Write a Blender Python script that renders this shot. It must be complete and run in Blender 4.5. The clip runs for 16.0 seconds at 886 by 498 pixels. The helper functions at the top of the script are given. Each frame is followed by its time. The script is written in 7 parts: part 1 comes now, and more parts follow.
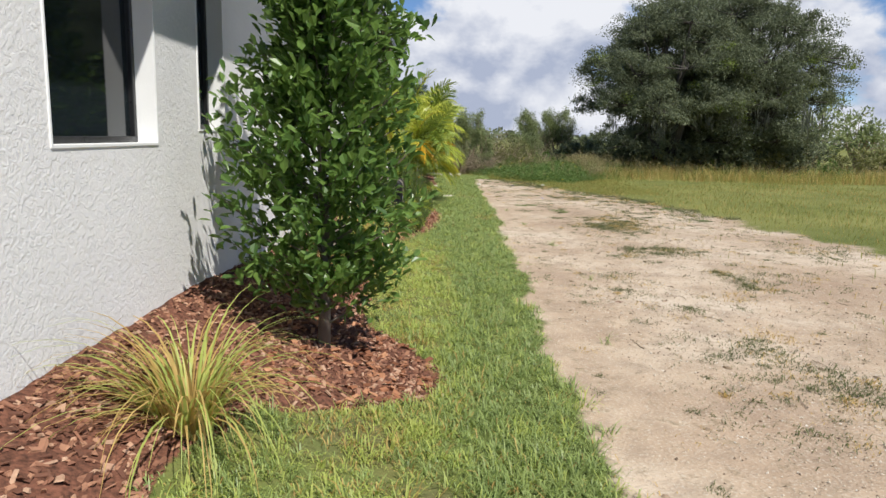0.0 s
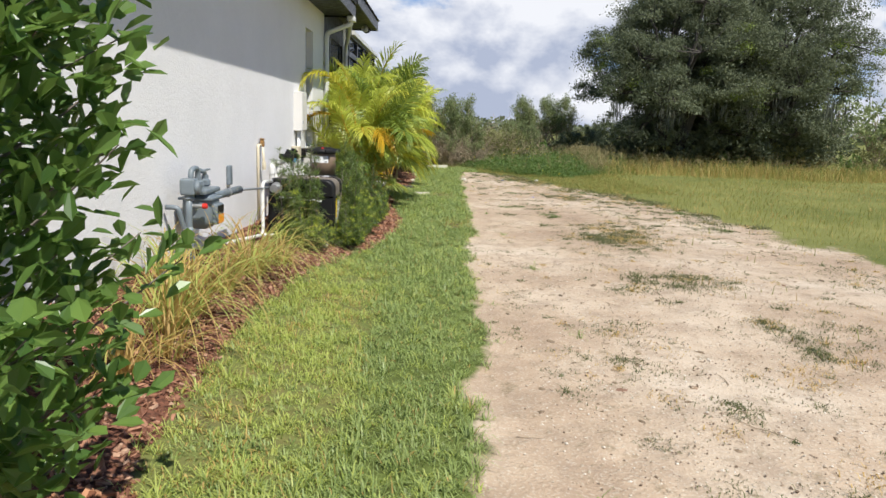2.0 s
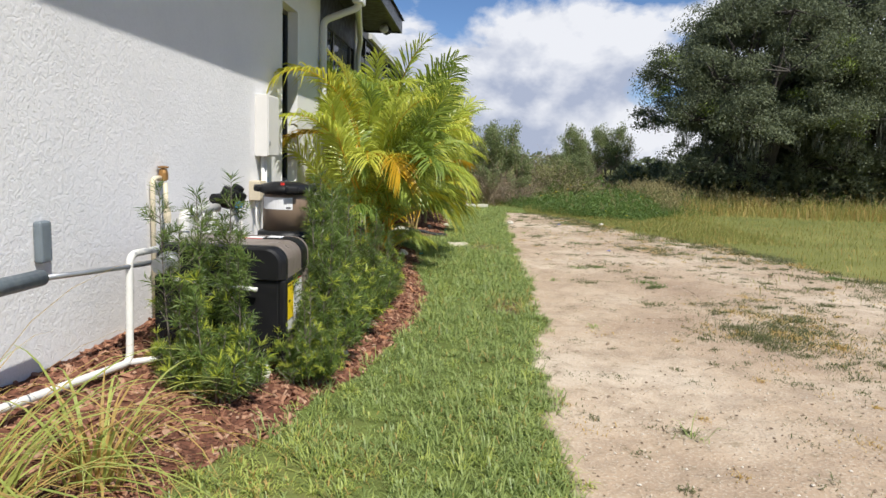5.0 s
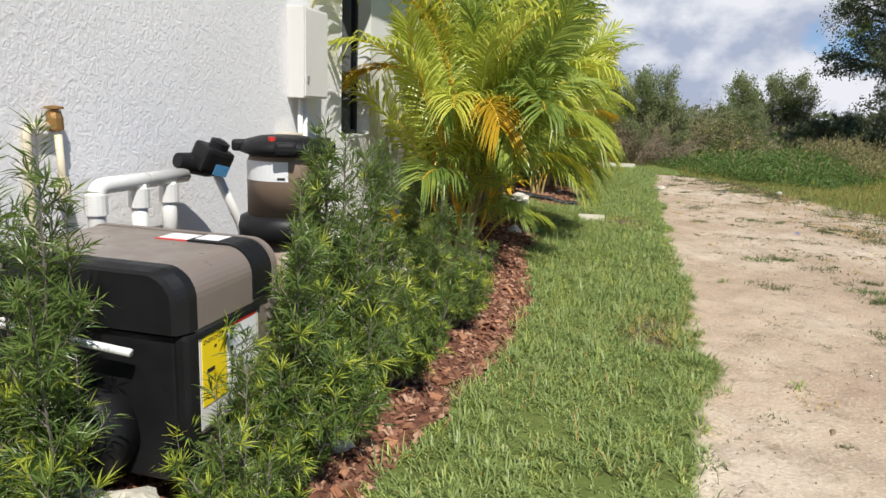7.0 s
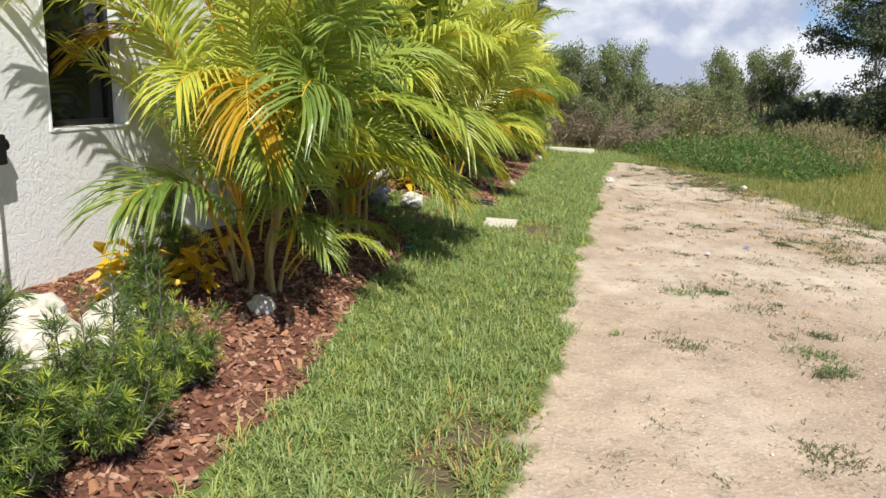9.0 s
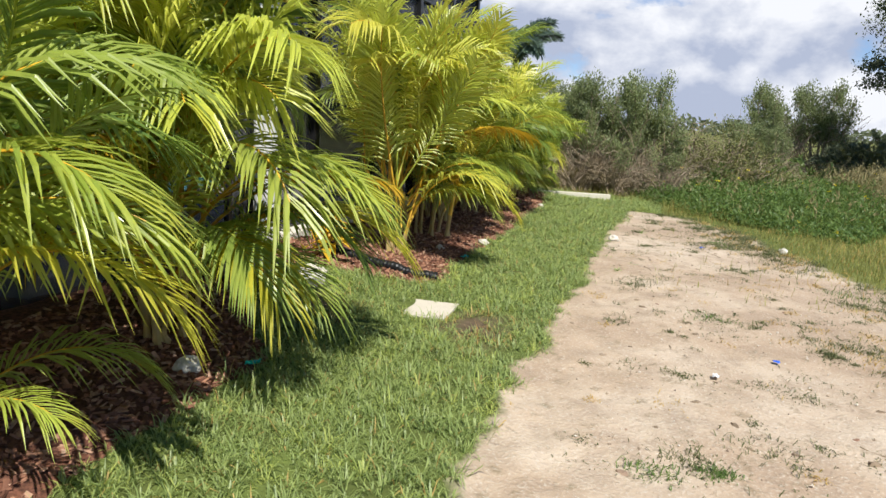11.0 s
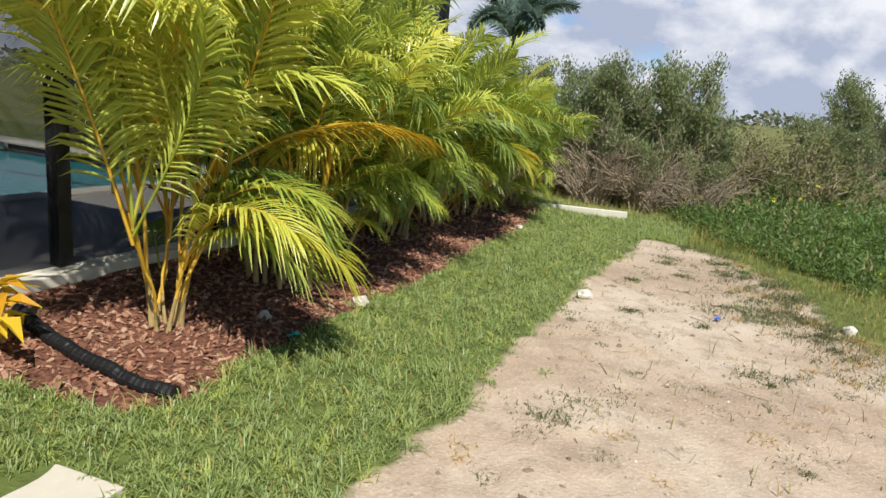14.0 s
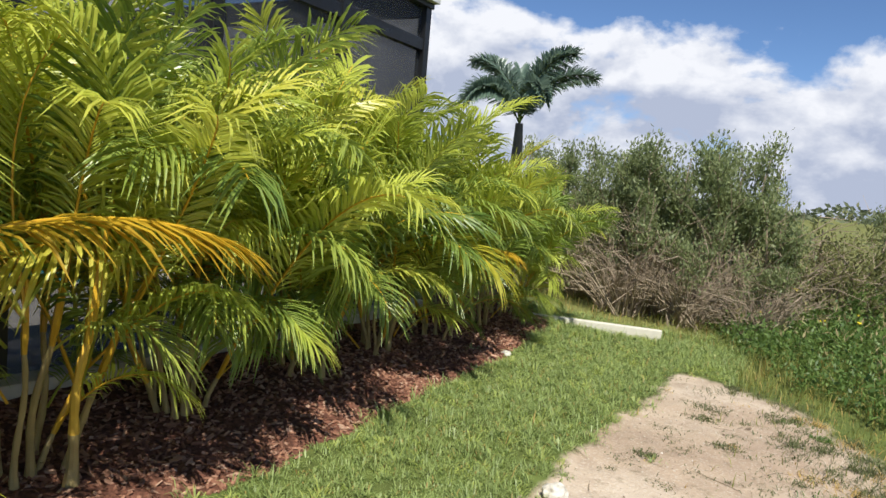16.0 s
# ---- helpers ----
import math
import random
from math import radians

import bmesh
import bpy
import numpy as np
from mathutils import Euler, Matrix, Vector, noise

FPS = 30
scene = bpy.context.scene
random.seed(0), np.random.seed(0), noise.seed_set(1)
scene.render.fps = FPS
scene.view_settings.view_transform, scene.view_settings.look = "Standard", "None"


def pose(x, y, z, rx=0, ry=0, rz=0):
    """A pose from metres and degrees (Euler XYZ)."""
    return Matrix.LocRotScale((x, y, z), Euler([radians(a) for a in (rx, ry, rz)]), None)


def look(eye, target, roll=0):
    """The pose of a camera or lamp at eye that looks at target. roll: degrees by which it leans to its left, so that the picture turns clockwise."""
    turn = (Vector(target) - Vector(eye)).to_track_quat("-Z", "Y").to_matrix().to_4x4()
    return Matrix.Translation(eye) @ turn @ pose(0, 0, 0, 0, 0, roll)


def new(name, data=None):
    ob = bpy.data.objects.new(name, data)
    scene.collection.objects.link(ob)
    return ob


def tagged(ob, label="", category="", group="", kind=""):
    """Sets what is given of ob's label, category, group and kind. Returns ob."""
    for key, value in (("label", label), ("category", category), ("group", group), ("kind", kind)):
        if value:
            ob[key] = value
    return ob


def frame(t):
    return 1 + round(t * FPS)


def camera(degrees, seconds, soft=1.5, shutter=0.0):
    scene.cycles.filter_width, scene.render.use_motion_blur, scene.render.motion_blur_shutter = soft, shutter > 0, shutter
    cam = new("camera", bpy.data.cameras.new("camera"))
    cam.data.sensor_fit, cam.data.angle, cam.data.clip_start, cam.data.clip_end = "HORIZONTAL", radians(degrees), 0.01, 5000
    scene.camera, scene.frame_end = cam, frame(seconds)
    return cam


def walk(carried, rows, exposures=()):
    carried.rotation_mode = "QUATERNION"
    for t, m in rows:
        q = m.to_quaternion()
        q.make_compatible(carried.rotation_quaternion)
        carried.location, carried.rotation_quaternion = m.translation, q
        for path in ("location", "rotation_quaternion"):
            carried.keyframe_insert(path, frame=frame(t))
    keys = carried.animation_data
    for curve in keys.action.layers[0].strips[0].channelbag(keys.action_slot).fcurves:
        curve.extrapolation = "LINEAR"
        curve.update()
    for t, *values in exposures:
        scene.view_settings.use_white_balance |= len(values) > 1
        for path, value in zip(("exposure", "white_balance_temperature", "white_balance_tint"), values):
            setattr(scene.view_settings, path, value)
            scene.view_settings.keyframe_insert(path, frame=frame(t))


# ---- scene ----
cam = camera(65.2, 16.0)
PATH = [
    (0, (0.151, -0.882, 1.524), (0.161, 1.092, 1.202), 1.3),
    (0.5, (0.33, -0.382, 1.531), (0.351, 1.575, 1.122), 1.8),
    (1, (0.539, 0.374, 1.506), (0.549, 2.335, 1.116), 1.6),
    (1.5, (0.644, 0.982, 1.526), (0.648, 2.948, 1.159), 1.8),
    (2, (0.781, 1.686, 1.514), (0.787, 3.654, 1.16), 2.0),
    (2.5, (0.773, 2.372, 1.479), (0.778, 4.343, 1.141), 2.1),
    (3, (0.764, 3.0, 1.431), (0.763, 4.973, 1.105), 2.1),
    (3.5, (0.717, 3.714, 1.412), (0.687, 5.687, 1.085), 2.0),
    (6, (0.639, 6.726, 1.345), (0.36, 8.695, 1.136), 1.8),
    (6.5, (0.743, 7.268, 1.329), (0.24, 9.19, 1.101), 2.2),
    (7, (0.714, 7.796, 1.324), (0.222, 9.693, 0.924), 2.2),
    (7.5, (0.813, 8.247, 1.333), (0.332, 10.136, 0.885), 2.3),
    (8, (0.947, 8.814, 1.343), (0.474, 10.704, 0.888), 2.5),
    (8.5, (1.212, 9.267, 1.377), (0.744, 11.156, 0.916), 2.7),
    (9, (1.472, 9.72, 1.416), (1.007, 11.609, 0.95), 2.8),
    (9.5, (1.601, 10.271, 1.436), (1.113, 12.183, 1.109), 2.7),
    (12, (2.175, 13.018, 1.574), (1.526, 14.862, 1.151), 4.5),
    (12.5, (2.293, 13.554, 1.626), (1.613, 15.386, 1.199), 4.6),
    (13, (2.378, 14.16, 1.627), (1.641, 15.969, 1.198), 4.8),
    (13.5, (2.457, 14.713, 1.642), (1.723, 16.523, 1.212), 5.0),
    (14, (2.487, 15.276, 1.599), (1.72, 17.073, 1.17), 4.9),
    (14.5, (2.462, 15.855, 1.607), (1.674, 17.642, 1.174), 5.0),
    (15, (2.375, 16.465, 1.622), (1.513, 18.222, 1.213), 5.1),
    (15.5, (2.386, 17.075, 1.598), (1.444, 18.83, 1.421), 5.4),
    (16, (2.465, 17.645, 1.621), (1.506, 19.389, 1.432), 5.0),
]
walk(cam, [(t, look(eye, target, roll)) for t, eye, target, roll in PATH], [(t, e, 6280, 10) for t, e in ((0.0, 0.36), (0.5, 0.40), (1.0, 0.48), (1.5, 0.55), (2.0, 0.46), (2.5, 0.30), (3.0, 0.22), (3.5, 0.32), (6.0, 0.38), (6.5, 0.30), (7.0, 0.36), (7.5, 0.50), (9.5, 0.54), (12.0, 0.46), (13.0, 0.40), (14.5, 0.46), (16.0, 0.48))])

# ---- world, sun ----
SUN_TO = Vector((0.36, -0.50, 0.86)).normalized()
sun_el = math.asin(SUN_TO.z)
sun_az = math.atan2(SUN_TO.x, SUN_TO.y)

world = bpy.data.worlds.new("sky")
scene.world = world
world.use_nodes = True
wn, wl = world.node_tree.nodes, world.node_tree.links
wn.clear()


def wnode(kind, **kw):
    n = wn.new(kind)
    for k, v in kw.items():
        n.inputs[k].default_value = v
    return n


sky = wn.new("ShaderNodeTexSky")
sky.sky_type = "NISHITA"
sky.sun_disc = False
sky.sun_elevation = sun_el
sky.sun_rotation = sun_az
sky.air_density, sky.dust_density, sky.ozone_density, sky.altitude = 1.0, 0.0, 6.0, 2500
tc = wn.new("ShaderNodeTexCoord")
sep = wn.new("ShaderNodeSeparateXYZ")
wl.new(tc.outputs["Generated"], sep.inputs[0])


def wmath(op, a, b=None, clamp=False):
    n = wn.new("ShaderNodeMath")
    n.operation, n.use_clamp = op, clamp
    for i, v in enumerate((a, b)):
        if v is None:
            continue
        if isinstance(v, (int, float)):
            n.inputs[i].default_value = v
        else:
            wl.new(v, n.inputs[i])
    return n.outputs[0]


def cloud(shift, scale, detail, seed):
    """Cloud density in the direction of sight; flattened puffs."""
    m = wn.new("ShaderNodeMapping")
    m.inputs["Location"].default_value = (seed, seed * 0.37, shift)
    m.inputs["Scale"].default_value = (1.0, 1.0, 1.5)
    wl.new(tc.outputs["Generated"], m.inputs["Vector"])
    n = wnode("ShaderNodeTexNoise", Scale=scale, Detail=detail, Roughness=0.55, Distortion=0.15)
    wl.new(m.outputs[0], n.inputs["Vector"])
    return n.outputs["Fac"]


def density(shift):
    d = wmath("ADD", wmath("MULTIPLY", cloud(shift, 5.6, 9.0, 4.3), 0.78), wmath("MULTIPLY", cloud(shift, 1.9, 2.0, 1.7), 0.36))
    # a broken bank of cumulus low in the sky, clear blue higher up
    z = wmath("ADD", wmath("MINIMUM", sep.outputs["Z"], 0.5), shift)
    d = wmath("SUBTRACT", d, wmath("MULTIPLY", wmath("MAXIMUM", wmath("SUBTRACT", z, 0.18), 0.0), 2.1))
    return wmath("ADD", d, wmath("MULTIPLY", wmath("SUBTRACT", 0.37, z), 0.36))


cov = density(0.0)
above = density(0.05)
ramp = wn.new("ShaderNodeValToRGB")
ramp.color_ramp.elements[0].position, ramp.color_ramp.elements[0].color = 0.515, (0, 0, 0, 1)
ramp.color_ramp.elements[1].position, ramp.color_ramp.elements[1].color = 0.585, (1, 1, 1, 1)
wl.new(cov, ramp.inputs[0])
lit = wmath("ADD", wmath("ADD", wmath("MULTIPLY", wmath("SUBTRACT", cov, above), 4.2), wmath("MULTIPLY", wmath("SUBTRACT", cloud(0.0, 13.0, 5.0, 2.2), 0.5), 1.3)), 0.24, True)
shade = wn.new("ShaderNodeValToRGB")
shade.color_ramp.elements[0].position, shade.color_ramp.elements[0].color = 0.05, (4.0, 4.4, 5.5, 1)
shade.color_ramp.elements[1].position, shade.color_ramp.elements[1].color = 0.8, (7.9, 7.9, 8.1, 1)
wl.new(lit, shade.inputs[0])
mixc = wn.new("ShaderNodeMix")
mixc.data_type = "RGBA"
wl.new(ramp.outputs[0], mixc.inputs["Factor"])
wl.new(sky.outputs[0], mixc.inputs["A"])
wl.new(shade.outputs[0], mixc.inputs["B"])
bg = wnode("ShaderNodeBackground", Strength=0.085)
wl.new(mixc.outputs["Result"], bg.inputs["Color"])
wo = wn.new("ShaderNodeOutputWorld")
wl.new(bg.outputs[0], wo.inputs[0])

sun = new("sun", bpy.data.lights.new("sun", "SUN"))
sun.data.energy, sun.data.angle, sun.data.color = 4.6, radians(0.6), (1.0, 0.95, 0.86)
sun.matrix_world = look(SUN_TO * 60, (0, 0, 0))


# ---- materials ----
class Mat:
    """A node material under construction."""

    def __init__(self, name, rough=0.8, metal=0.0, spec=0.5):
        self.m = bpy.data.materials.new(name)
        self.m.use_nodes = True
        self.n, self.l = self.m.node_tree.nodes, self.m.node_tree.links
        self.b = self.n["Principled BSDF"]
        self.out = self.n["Material Output"]
        self.b.inputs["Roughness"].default_value = rough
        self.b.inputs["Metallic"].default_value = metal
        self.b.inputs["Specular IOR Level"].default_value = spec
        t = self.n.new("ShaderNodeTexCoord")
        self.obj, self.gen = t.outputs["Object"], t.outputs["Generated"]

    def world_pos(self):
        return self.n.new("ShaderNodeNewGeometry").outputs["Position"]

    def noise(self, scale, detail=4.0, rough=0.55, vec=None, dist=0.0):
        n = self.n.new("ShaderNodeTexNoise")
        n.inputs["Scale"].default_value, n.inputs["Detail"].default_value = scale, detail
        n.inputs["Roughness"].default_value, n.inputs["Distortion"].default_value = rough, dist
        self.l.new(vec or self.obj, n.inputs["Vector"])
        return n.outputs["Fac"]

    def voronoi(self, scale, vec=None, feature="F1", rand=1.0):
        n = self.n.new("ShaderNodeTexVoronoi")
        n.feature = feature
        n.inputs["Scale"].default_value, n.inputs["Randomness"].default_value = scale, rand
        self.l.new(vec or self.obj, n.inputs["Vector"])
        return n

    def math(self, op, a, b=0.0, clamp=False):
        n = self.n.new("ShaderNodeMath")
        n.operation, n.use_clamp = op, clamp
        for i, v in enumerate((a, b)):
            if isinstance(v, (int, float)):
                n.inputs[i].default_value = v
            else:
                self.l.new(v, n.inputs[i])
        return n.outputs[0]

    def ramp(self, fac, *stops):
        n = self.n.new("ShaderNodeValToRGB")
        e = n.color_ramp.elements
        while len(e) < len(stops):
            e.new(0.5)
        for k, (p, c) in zip(e, stops):
            k.position = p
            k.color = (*c, 1) if isinstance(c, tuple) else (c, c, c, 1)
        self.l.new(fac, n.inputs[0])
        return n.outputs[0]

    def mix(self, fac, a, b, blend="MIX"):
        n = self.n.new("ShaderNodeMix")
        n.data_type, n.blend_type = "RGBA", blend
        for key, v in (("Factor", fac), ("A", a), ("B", b)):
            if isinstance(v, (int, float)):
                n.inputs[key].default_value = v
            elif isinstance(v, tuple):
                n.inputs[key].default_value = (*v, 1)
            else:
                self.l.new(v, n.inputs[key])
        return n.outputs["Result"]

    def color(self, c):
        if isinstance(c, tuple):
            self.b.inputs["Base Color"].default_value = (*c, 1)
        else:
            self.l.new(c, self.b.inputs["Base Color"])
        return self

    def rough(self, r):
        self.l.new(r, self.b.inputs["Roughness"])
        return self

    def bump(self, height, strength=0.5, distance=0.01):
        n = self.n.new("ShaderNodeBump")
        n.inputs["Strength"].default_value, n.inputs["Distance"].default_value = strength, distance
        self.l.new(height, n.inputs["Height"])
        if self.b.inputs["Normal"].is_linked:
            self.l.new(self.b.inputs["Normal"].links[0].from_socket, n.inputs["Normal"])
        self.l.new(n.outputs[0], self.b.inputs["Normal"])
        return self

    def island(self):
        return self.n.new("ShaderNodeNewGeometry").outputs["Random Per Island"]

    def rand(self):
        return self.n.new("ShaderNodeObjectInfo").outputs["Random"]

    def translucent(self, col, amount):
        t = self.n.new("ShaderNodeBsdfTranslucent")
        if isinstance(col, tuple):
            t.inputs[0].default_value = (*col, 1)
        else:
            self.l.new(col, t.inputs[0])
        mx = self.n.new("ShaderNodeMixShader")
        mx.inputs[0].default_value = amount
        self.l.new(self.b.outputs[0], mx.inputs[1])
        self.l.new(t.outputs[0], mx.inputs[2])
        self.l.new(mx.outputs[0], self.out.inputs[0])
        return self

    def attr(self, name):
        n = self.n.new("ShaderNodeAttribute")
        n.attribute_name = name
        return n


def plain(name, col, rough=0.6, metal=0.0, var=0.12, scale=9.0, bump=0.0, spec=0.5):
    """Paint, plastic or metal with faint dirt and uneven gloss."""
    k = Mat(name, rough, metal, spec)
    n = k.noise(scale, 5.0)
    k.color(k.mix(n, tuple(c * (1 - var) for c in col), tuple(min(1, c * (1 + var)) for c in col)))
    k.rough(k.ramp(k.noise(scale * 2.3, 3.0), (0.3, max(0.05, rough - 0.12)), (0.7, min(1, rough + 0.12))))
    if bump:
        k.bump(k.noise(scale * 12, 2.0), bump, 0.004)
    return k.m


def leafy(name, dark, light, amount=0.35, rough=0.45, tip=None, scale=2.0, through_=1.6):
    """Foliage: colour differs from leaf to leaf, with light shining through."""
    k = Mat(name, rough, 0.0, 0.4)
    c = k.mix(k.island(), dark, light)
    c = k.mix(k.math("MULTIPLY", k.noise(scale, 3.0), 0.6), c, tip or dark)
    k.color(c)
    k.translucent(k.mix(0.5, c, tuple(min(1.0, v * through_) for v in light)), amount)
    return k.m


def palm_leaf(name, dark, light, sere, amount=0.34, rough=0.34, sere_from=0.72):
    """Palm leaflets: differ from leaflet to leaflet and from frond to frond, some fronds turning sere."""
    k = Mat(name, rough, 0.0, 0.5)
    c = k.mix(k.math("MULTIPLY", k.island(), 0.6), dark, light)
    c = k.mix(k.ramp(k.rand(), (0.0, 0.0), (0.55, 0.75)), c, light)
    c = k.mix(k.ramp(k.rand(), (sere_from, 0.0), (1.0, 0.7)), c, sere)
    c = k.mix(k.ramp(k.noise(3.0, 3.0), (0.52, 0.0), (0.75, 0.45)), c, sere)
    k.color(c)
    k.rough(k.ramp(k.noise(14.0, 3.0), (0.3, rough - 0.08), (0.7, rough + 0.14)))
    k.translucent(k.mix(0.5, c, tuple(min(1.0, v * 1.7) for v in light)), amount)
    return k.m


def stucco(name, col):
    k = Mat(name, 0.9, 0.0, 0.25)
    a = k.noise(30.0, 4.0, 0.6, dist=0.9)
    b = k.ramp(a, (0.40, 0.0), (0.56, 1.0))
    stain = k.noise(1.3, 5.0)
    c = k.mix(k.ramp(stain, (0.35, 0.0), (0.75, 1.0)), col, tuple(v * 0.93 for v in col))
    c = k.mix(k.math("MULTIPLY", k.math("SUBTRACT", 1.0, b), 0.10), c, tuple(v * 0.75 for v in col))
    k.color(c)
    k.bump(b, 0.28, 0.007)
    k.bump(k.noise(90.0, 3.0), 0.25, 0.003)
    return k.m


M = {}
M["stucco"] = stucco("white_stucco", (0.78, 0.77, 0.76))
M["smooth_white"] = plain("smooth_white_band", (0.80, 0.80, 0.79), 0.75, var=0.04, bump=0.15)
M["black_trim"] = plain("black_bronze_trim", (0.012, 0.012, 0.013), 0.38, var=0.3)
M["soffit"] = plain("dark_soffit", (0.02, 0.02, 0.022), 0.55, var=0.3, scale=4)
M["roof_tile"] = plain("dark_roof_tile", (0.045, 0.045, 0.05), 0.7, var=0.35, scale=6)
M["gutter"] = plain("white_aluminium", (0.62, 0.62, 0.60), 0.45, var=0.06, scale=3)
M["pvc"] = plain("white_pvc", (0.72, 0.71, 0.67), 0.35, var=0.08, scale=7)
M["cream_pvc"] = plain("cream_pvc", (0.66, 0.58, 0.42), 0.45, var=0.12, scale=9)
M["grey_iron"] = plain("grey_painted_iron", (0.16, 0.19, 0.21), 0.42, 0.0, var=0.2, scale=14, bump=0.1)
M["steel"] = plain("galvanised_steel", (0.42, 0.43, 0.44), 0.4, 0.7, var=0.15)
M["red"] = plain("red_plastic", (0.55, 0.03, 0.02), 0.4)
M["yellow"] = plain("yellow_label", (0.85, 0.62, 0.01), 0.5, var=0.05)
M["white_label"] = plain("white_label", (0.75, 0.75, 0.75), 0.5, var=0.05)
M["black_ink"] = plain("black_ink", (0.02, 0.02, 0.02), 0.5)
M["orange_label"] = plain("orange_label", (0.75, 0.28, 0.02), 0.5)
M["black_plastic"] = plain("black_plastic", (0.012, 0.012, 0.013), 0.45, var=0.35, scale=8, spec=0.25)
M["taupe"] = plain("taupe_enamel", (0.20, 0.165, 0.14), 0.38, var=0.1, scale=5)
M["tan"] = plain("tan_filter_tank", (0.23, 0.165, 0.115), 0.42, var=0.14, scale=4)
M["brass"] = plain("weathered_brass", (0.36, 0.20, 0.07), 0.45, 0.7, var=0.3)
M["ebox"] = plain("painted_steel_box", (0.68, 0.66, 0.62), 0.5, var=0.06, scale=5)
M["beige"] = plain("beige_box", (0.56, 0.49, 0.36), 0.5, var=0.08)
M["cyan"] = plain("cyan_plastic", (0.01, 0.42, 0.36), 0.4)
M["blue"] = plain("blue_plastic", (0.02, 0.10, 0.55), 0.4)
M["pale_blue"] = plain("pale_blue_sticker", (0.12, 0.38, 0.68), 0.35)
M["concrete"] = plain("pale_concrete", (0.62, 0.58, 0.48), 0.9, var=0.12, scale=16, bump=0.4)
M["cream_slab"] = plain("cream_stone_slab", (0.56, 0.505, 0.41), 0.85, var=0.08, scale=22, bump=0.35)
M["deck"] = plain("pool_deck", (0.36, 0.34, 0.31), 0.8, var=0.2, scale=5)
M["pool"] = plain("pool_water_plaster", (0.03, 0.32, 0.36), 0.1, var=0.1)
M["lanai_wall"] = plain("lanai_back_wall", (0.35, 0.35, 0.36), 0.9, var=0.1)
M["wood_dry"] = plain("dry_twig", (0.33, 0.26, 0.18), 0.85, var=0.4, scale=12)
M["bark_grey"] = plain("grey_bark", (0.17, 0.145, 0.12), 0.9, var=0.35, scale=10, bump=0.6)
M["oak_bark"] = plain("dark_oak_bark", (0.06, 0.052, 0.045), 0.95, var=0.4, scale=5, bump=0.7)


def glass_mat():
    k = Mat("dark_window_glass", 0.06, 0.0, 0.6)
    k.color((0.012, 0.017, 0.02))
    return k.m


def screen_mat():
    """Insect screen: half open weave."""
    k = Mat("black_insect_screen", 0.6)
    k.color((0.03, 0.032, 0.036))
    t = k.n.new("ShaderNodeBsdfTransparent")
    mx = k.n.new("ShaderNodeMixShader")
    mx.inputs[0].default_value = 0.5
    k.l.new(t.outputs[0], mx.inputs[1])
    k.l.new(k.b.outputs[0], mx.inputs[2])
    k.l.new(mx.outputs[0], k.out.inputs[0])
    return k.m


M["glass"], M["screen"] = glass_mat(), screen_mat()


def rock_mat():
    k = Mat("pale_limestone", 0.9, 0, 0.3)
    n = k.noise(14.0, 6.0, 0.65)
    k.color(k.ramp(n, (0.3, (0.30, 0.27, 0.21)), (0.5, (0.58, 0.54, 0.45)), (0.75, (0.70, 0.67, 0.60))))
    k.bump(k.noise(40.0, 5.0, 0.7), 0.7, 0.01)
    return k.m


M["rock"] = rock_mat()


def chip_mat():
    k = Mat("red_brown_bark_chips", 0.85, 0, 0.3)
    c = k.ramp(k.island(), (0.0, (0.11, 0.046, 0.028)), (0.35, (0.28, 0.13, 0.078)), (0.75, (0.43, 0.225, 0.135)), (1.0, (0.56, 0.37, 0.25)))
    c = k.mix(k.math("MULTIPLY", k.noise(60.0, 3.0), 0.55), c, (0.09, 0.04, 0.026))
    k.color(c)
    k.bump(k.noise(120.0, 3.0), 0.5, 0.003)
    return k.m


M["chip"] = chip_mat()
M["grass"] = leafy("turf_blades", (0.115, 0.185, 0.052), (0.345, 0.43, 0.145), 0.35, 0.42, (0.40, 0.44, 0.16), 4.0)
M["grass_lime"] = leafy("light_turf_blades", (0.25, 0.355, 0.07), (0.48, 0.55, 0.145), 0.38, 0.5, (0.50, 0.46, 0.15), 5.0)
M["straw"] = leafy("straw_blades", (0.36, 0.24, 0.075), (0.62, 0.45, 0.16), 0.3, 0.6, (0.30, 0.20, 0.06), 3.0)
M["meadow"] = leafy("meadow_grass", (0.13, 0.165, 0.036), (0.34, 0.35, 0.085), 0.33, 0.6, (0.33, 0.29, 0.095), 0.25)
M["track_weed"] = leafy("olive_track_weeds", (0.075, 0.09, 0.035), (0.20, 0.21, 0.085), 0.3, 0.7)
M["weed"] = leafy("weed_leaves", (0.06, 0.115, 0.027), (0.20, 0.285, 0.065), 0.32, 0.5)
M["holly"] = leafy("glossy_dark_leaves", (0.06, 0.13, 0.029), (0.215, 0.335, 0.075), 0.38, 0.33, (0.04, 0.08, 0.024), 3.0)
M["podo"] = leafy("dark_needle_leaves", (0.06, 0.115, 0.03), (0.245, 0.31, 0.07), 0.3, 0.36)
M["podo_tip"] = leafy("bright_needle_tips", (0.33, 0.40, 0.045), (0.56, 0.57, 0.09), 0.36, 0.4)
M["palm"] = palm_leaf("palm_leaflets", (0.22, 0.30, 0.045), (0.56, 0.60, 0.10), (0.68, 0.58, 0.09), 0.40)
# Darker copy of palm: deep green fronds, plus crown-interior shade put into the colour.
M["palm_deep"] = palm_leaf("deep_shaded_palm_leaflets", (0.085, 0.155, 0.03), (0.29, 0.37, 0.07), (0.46, 0.47, 0.08), 0.34)
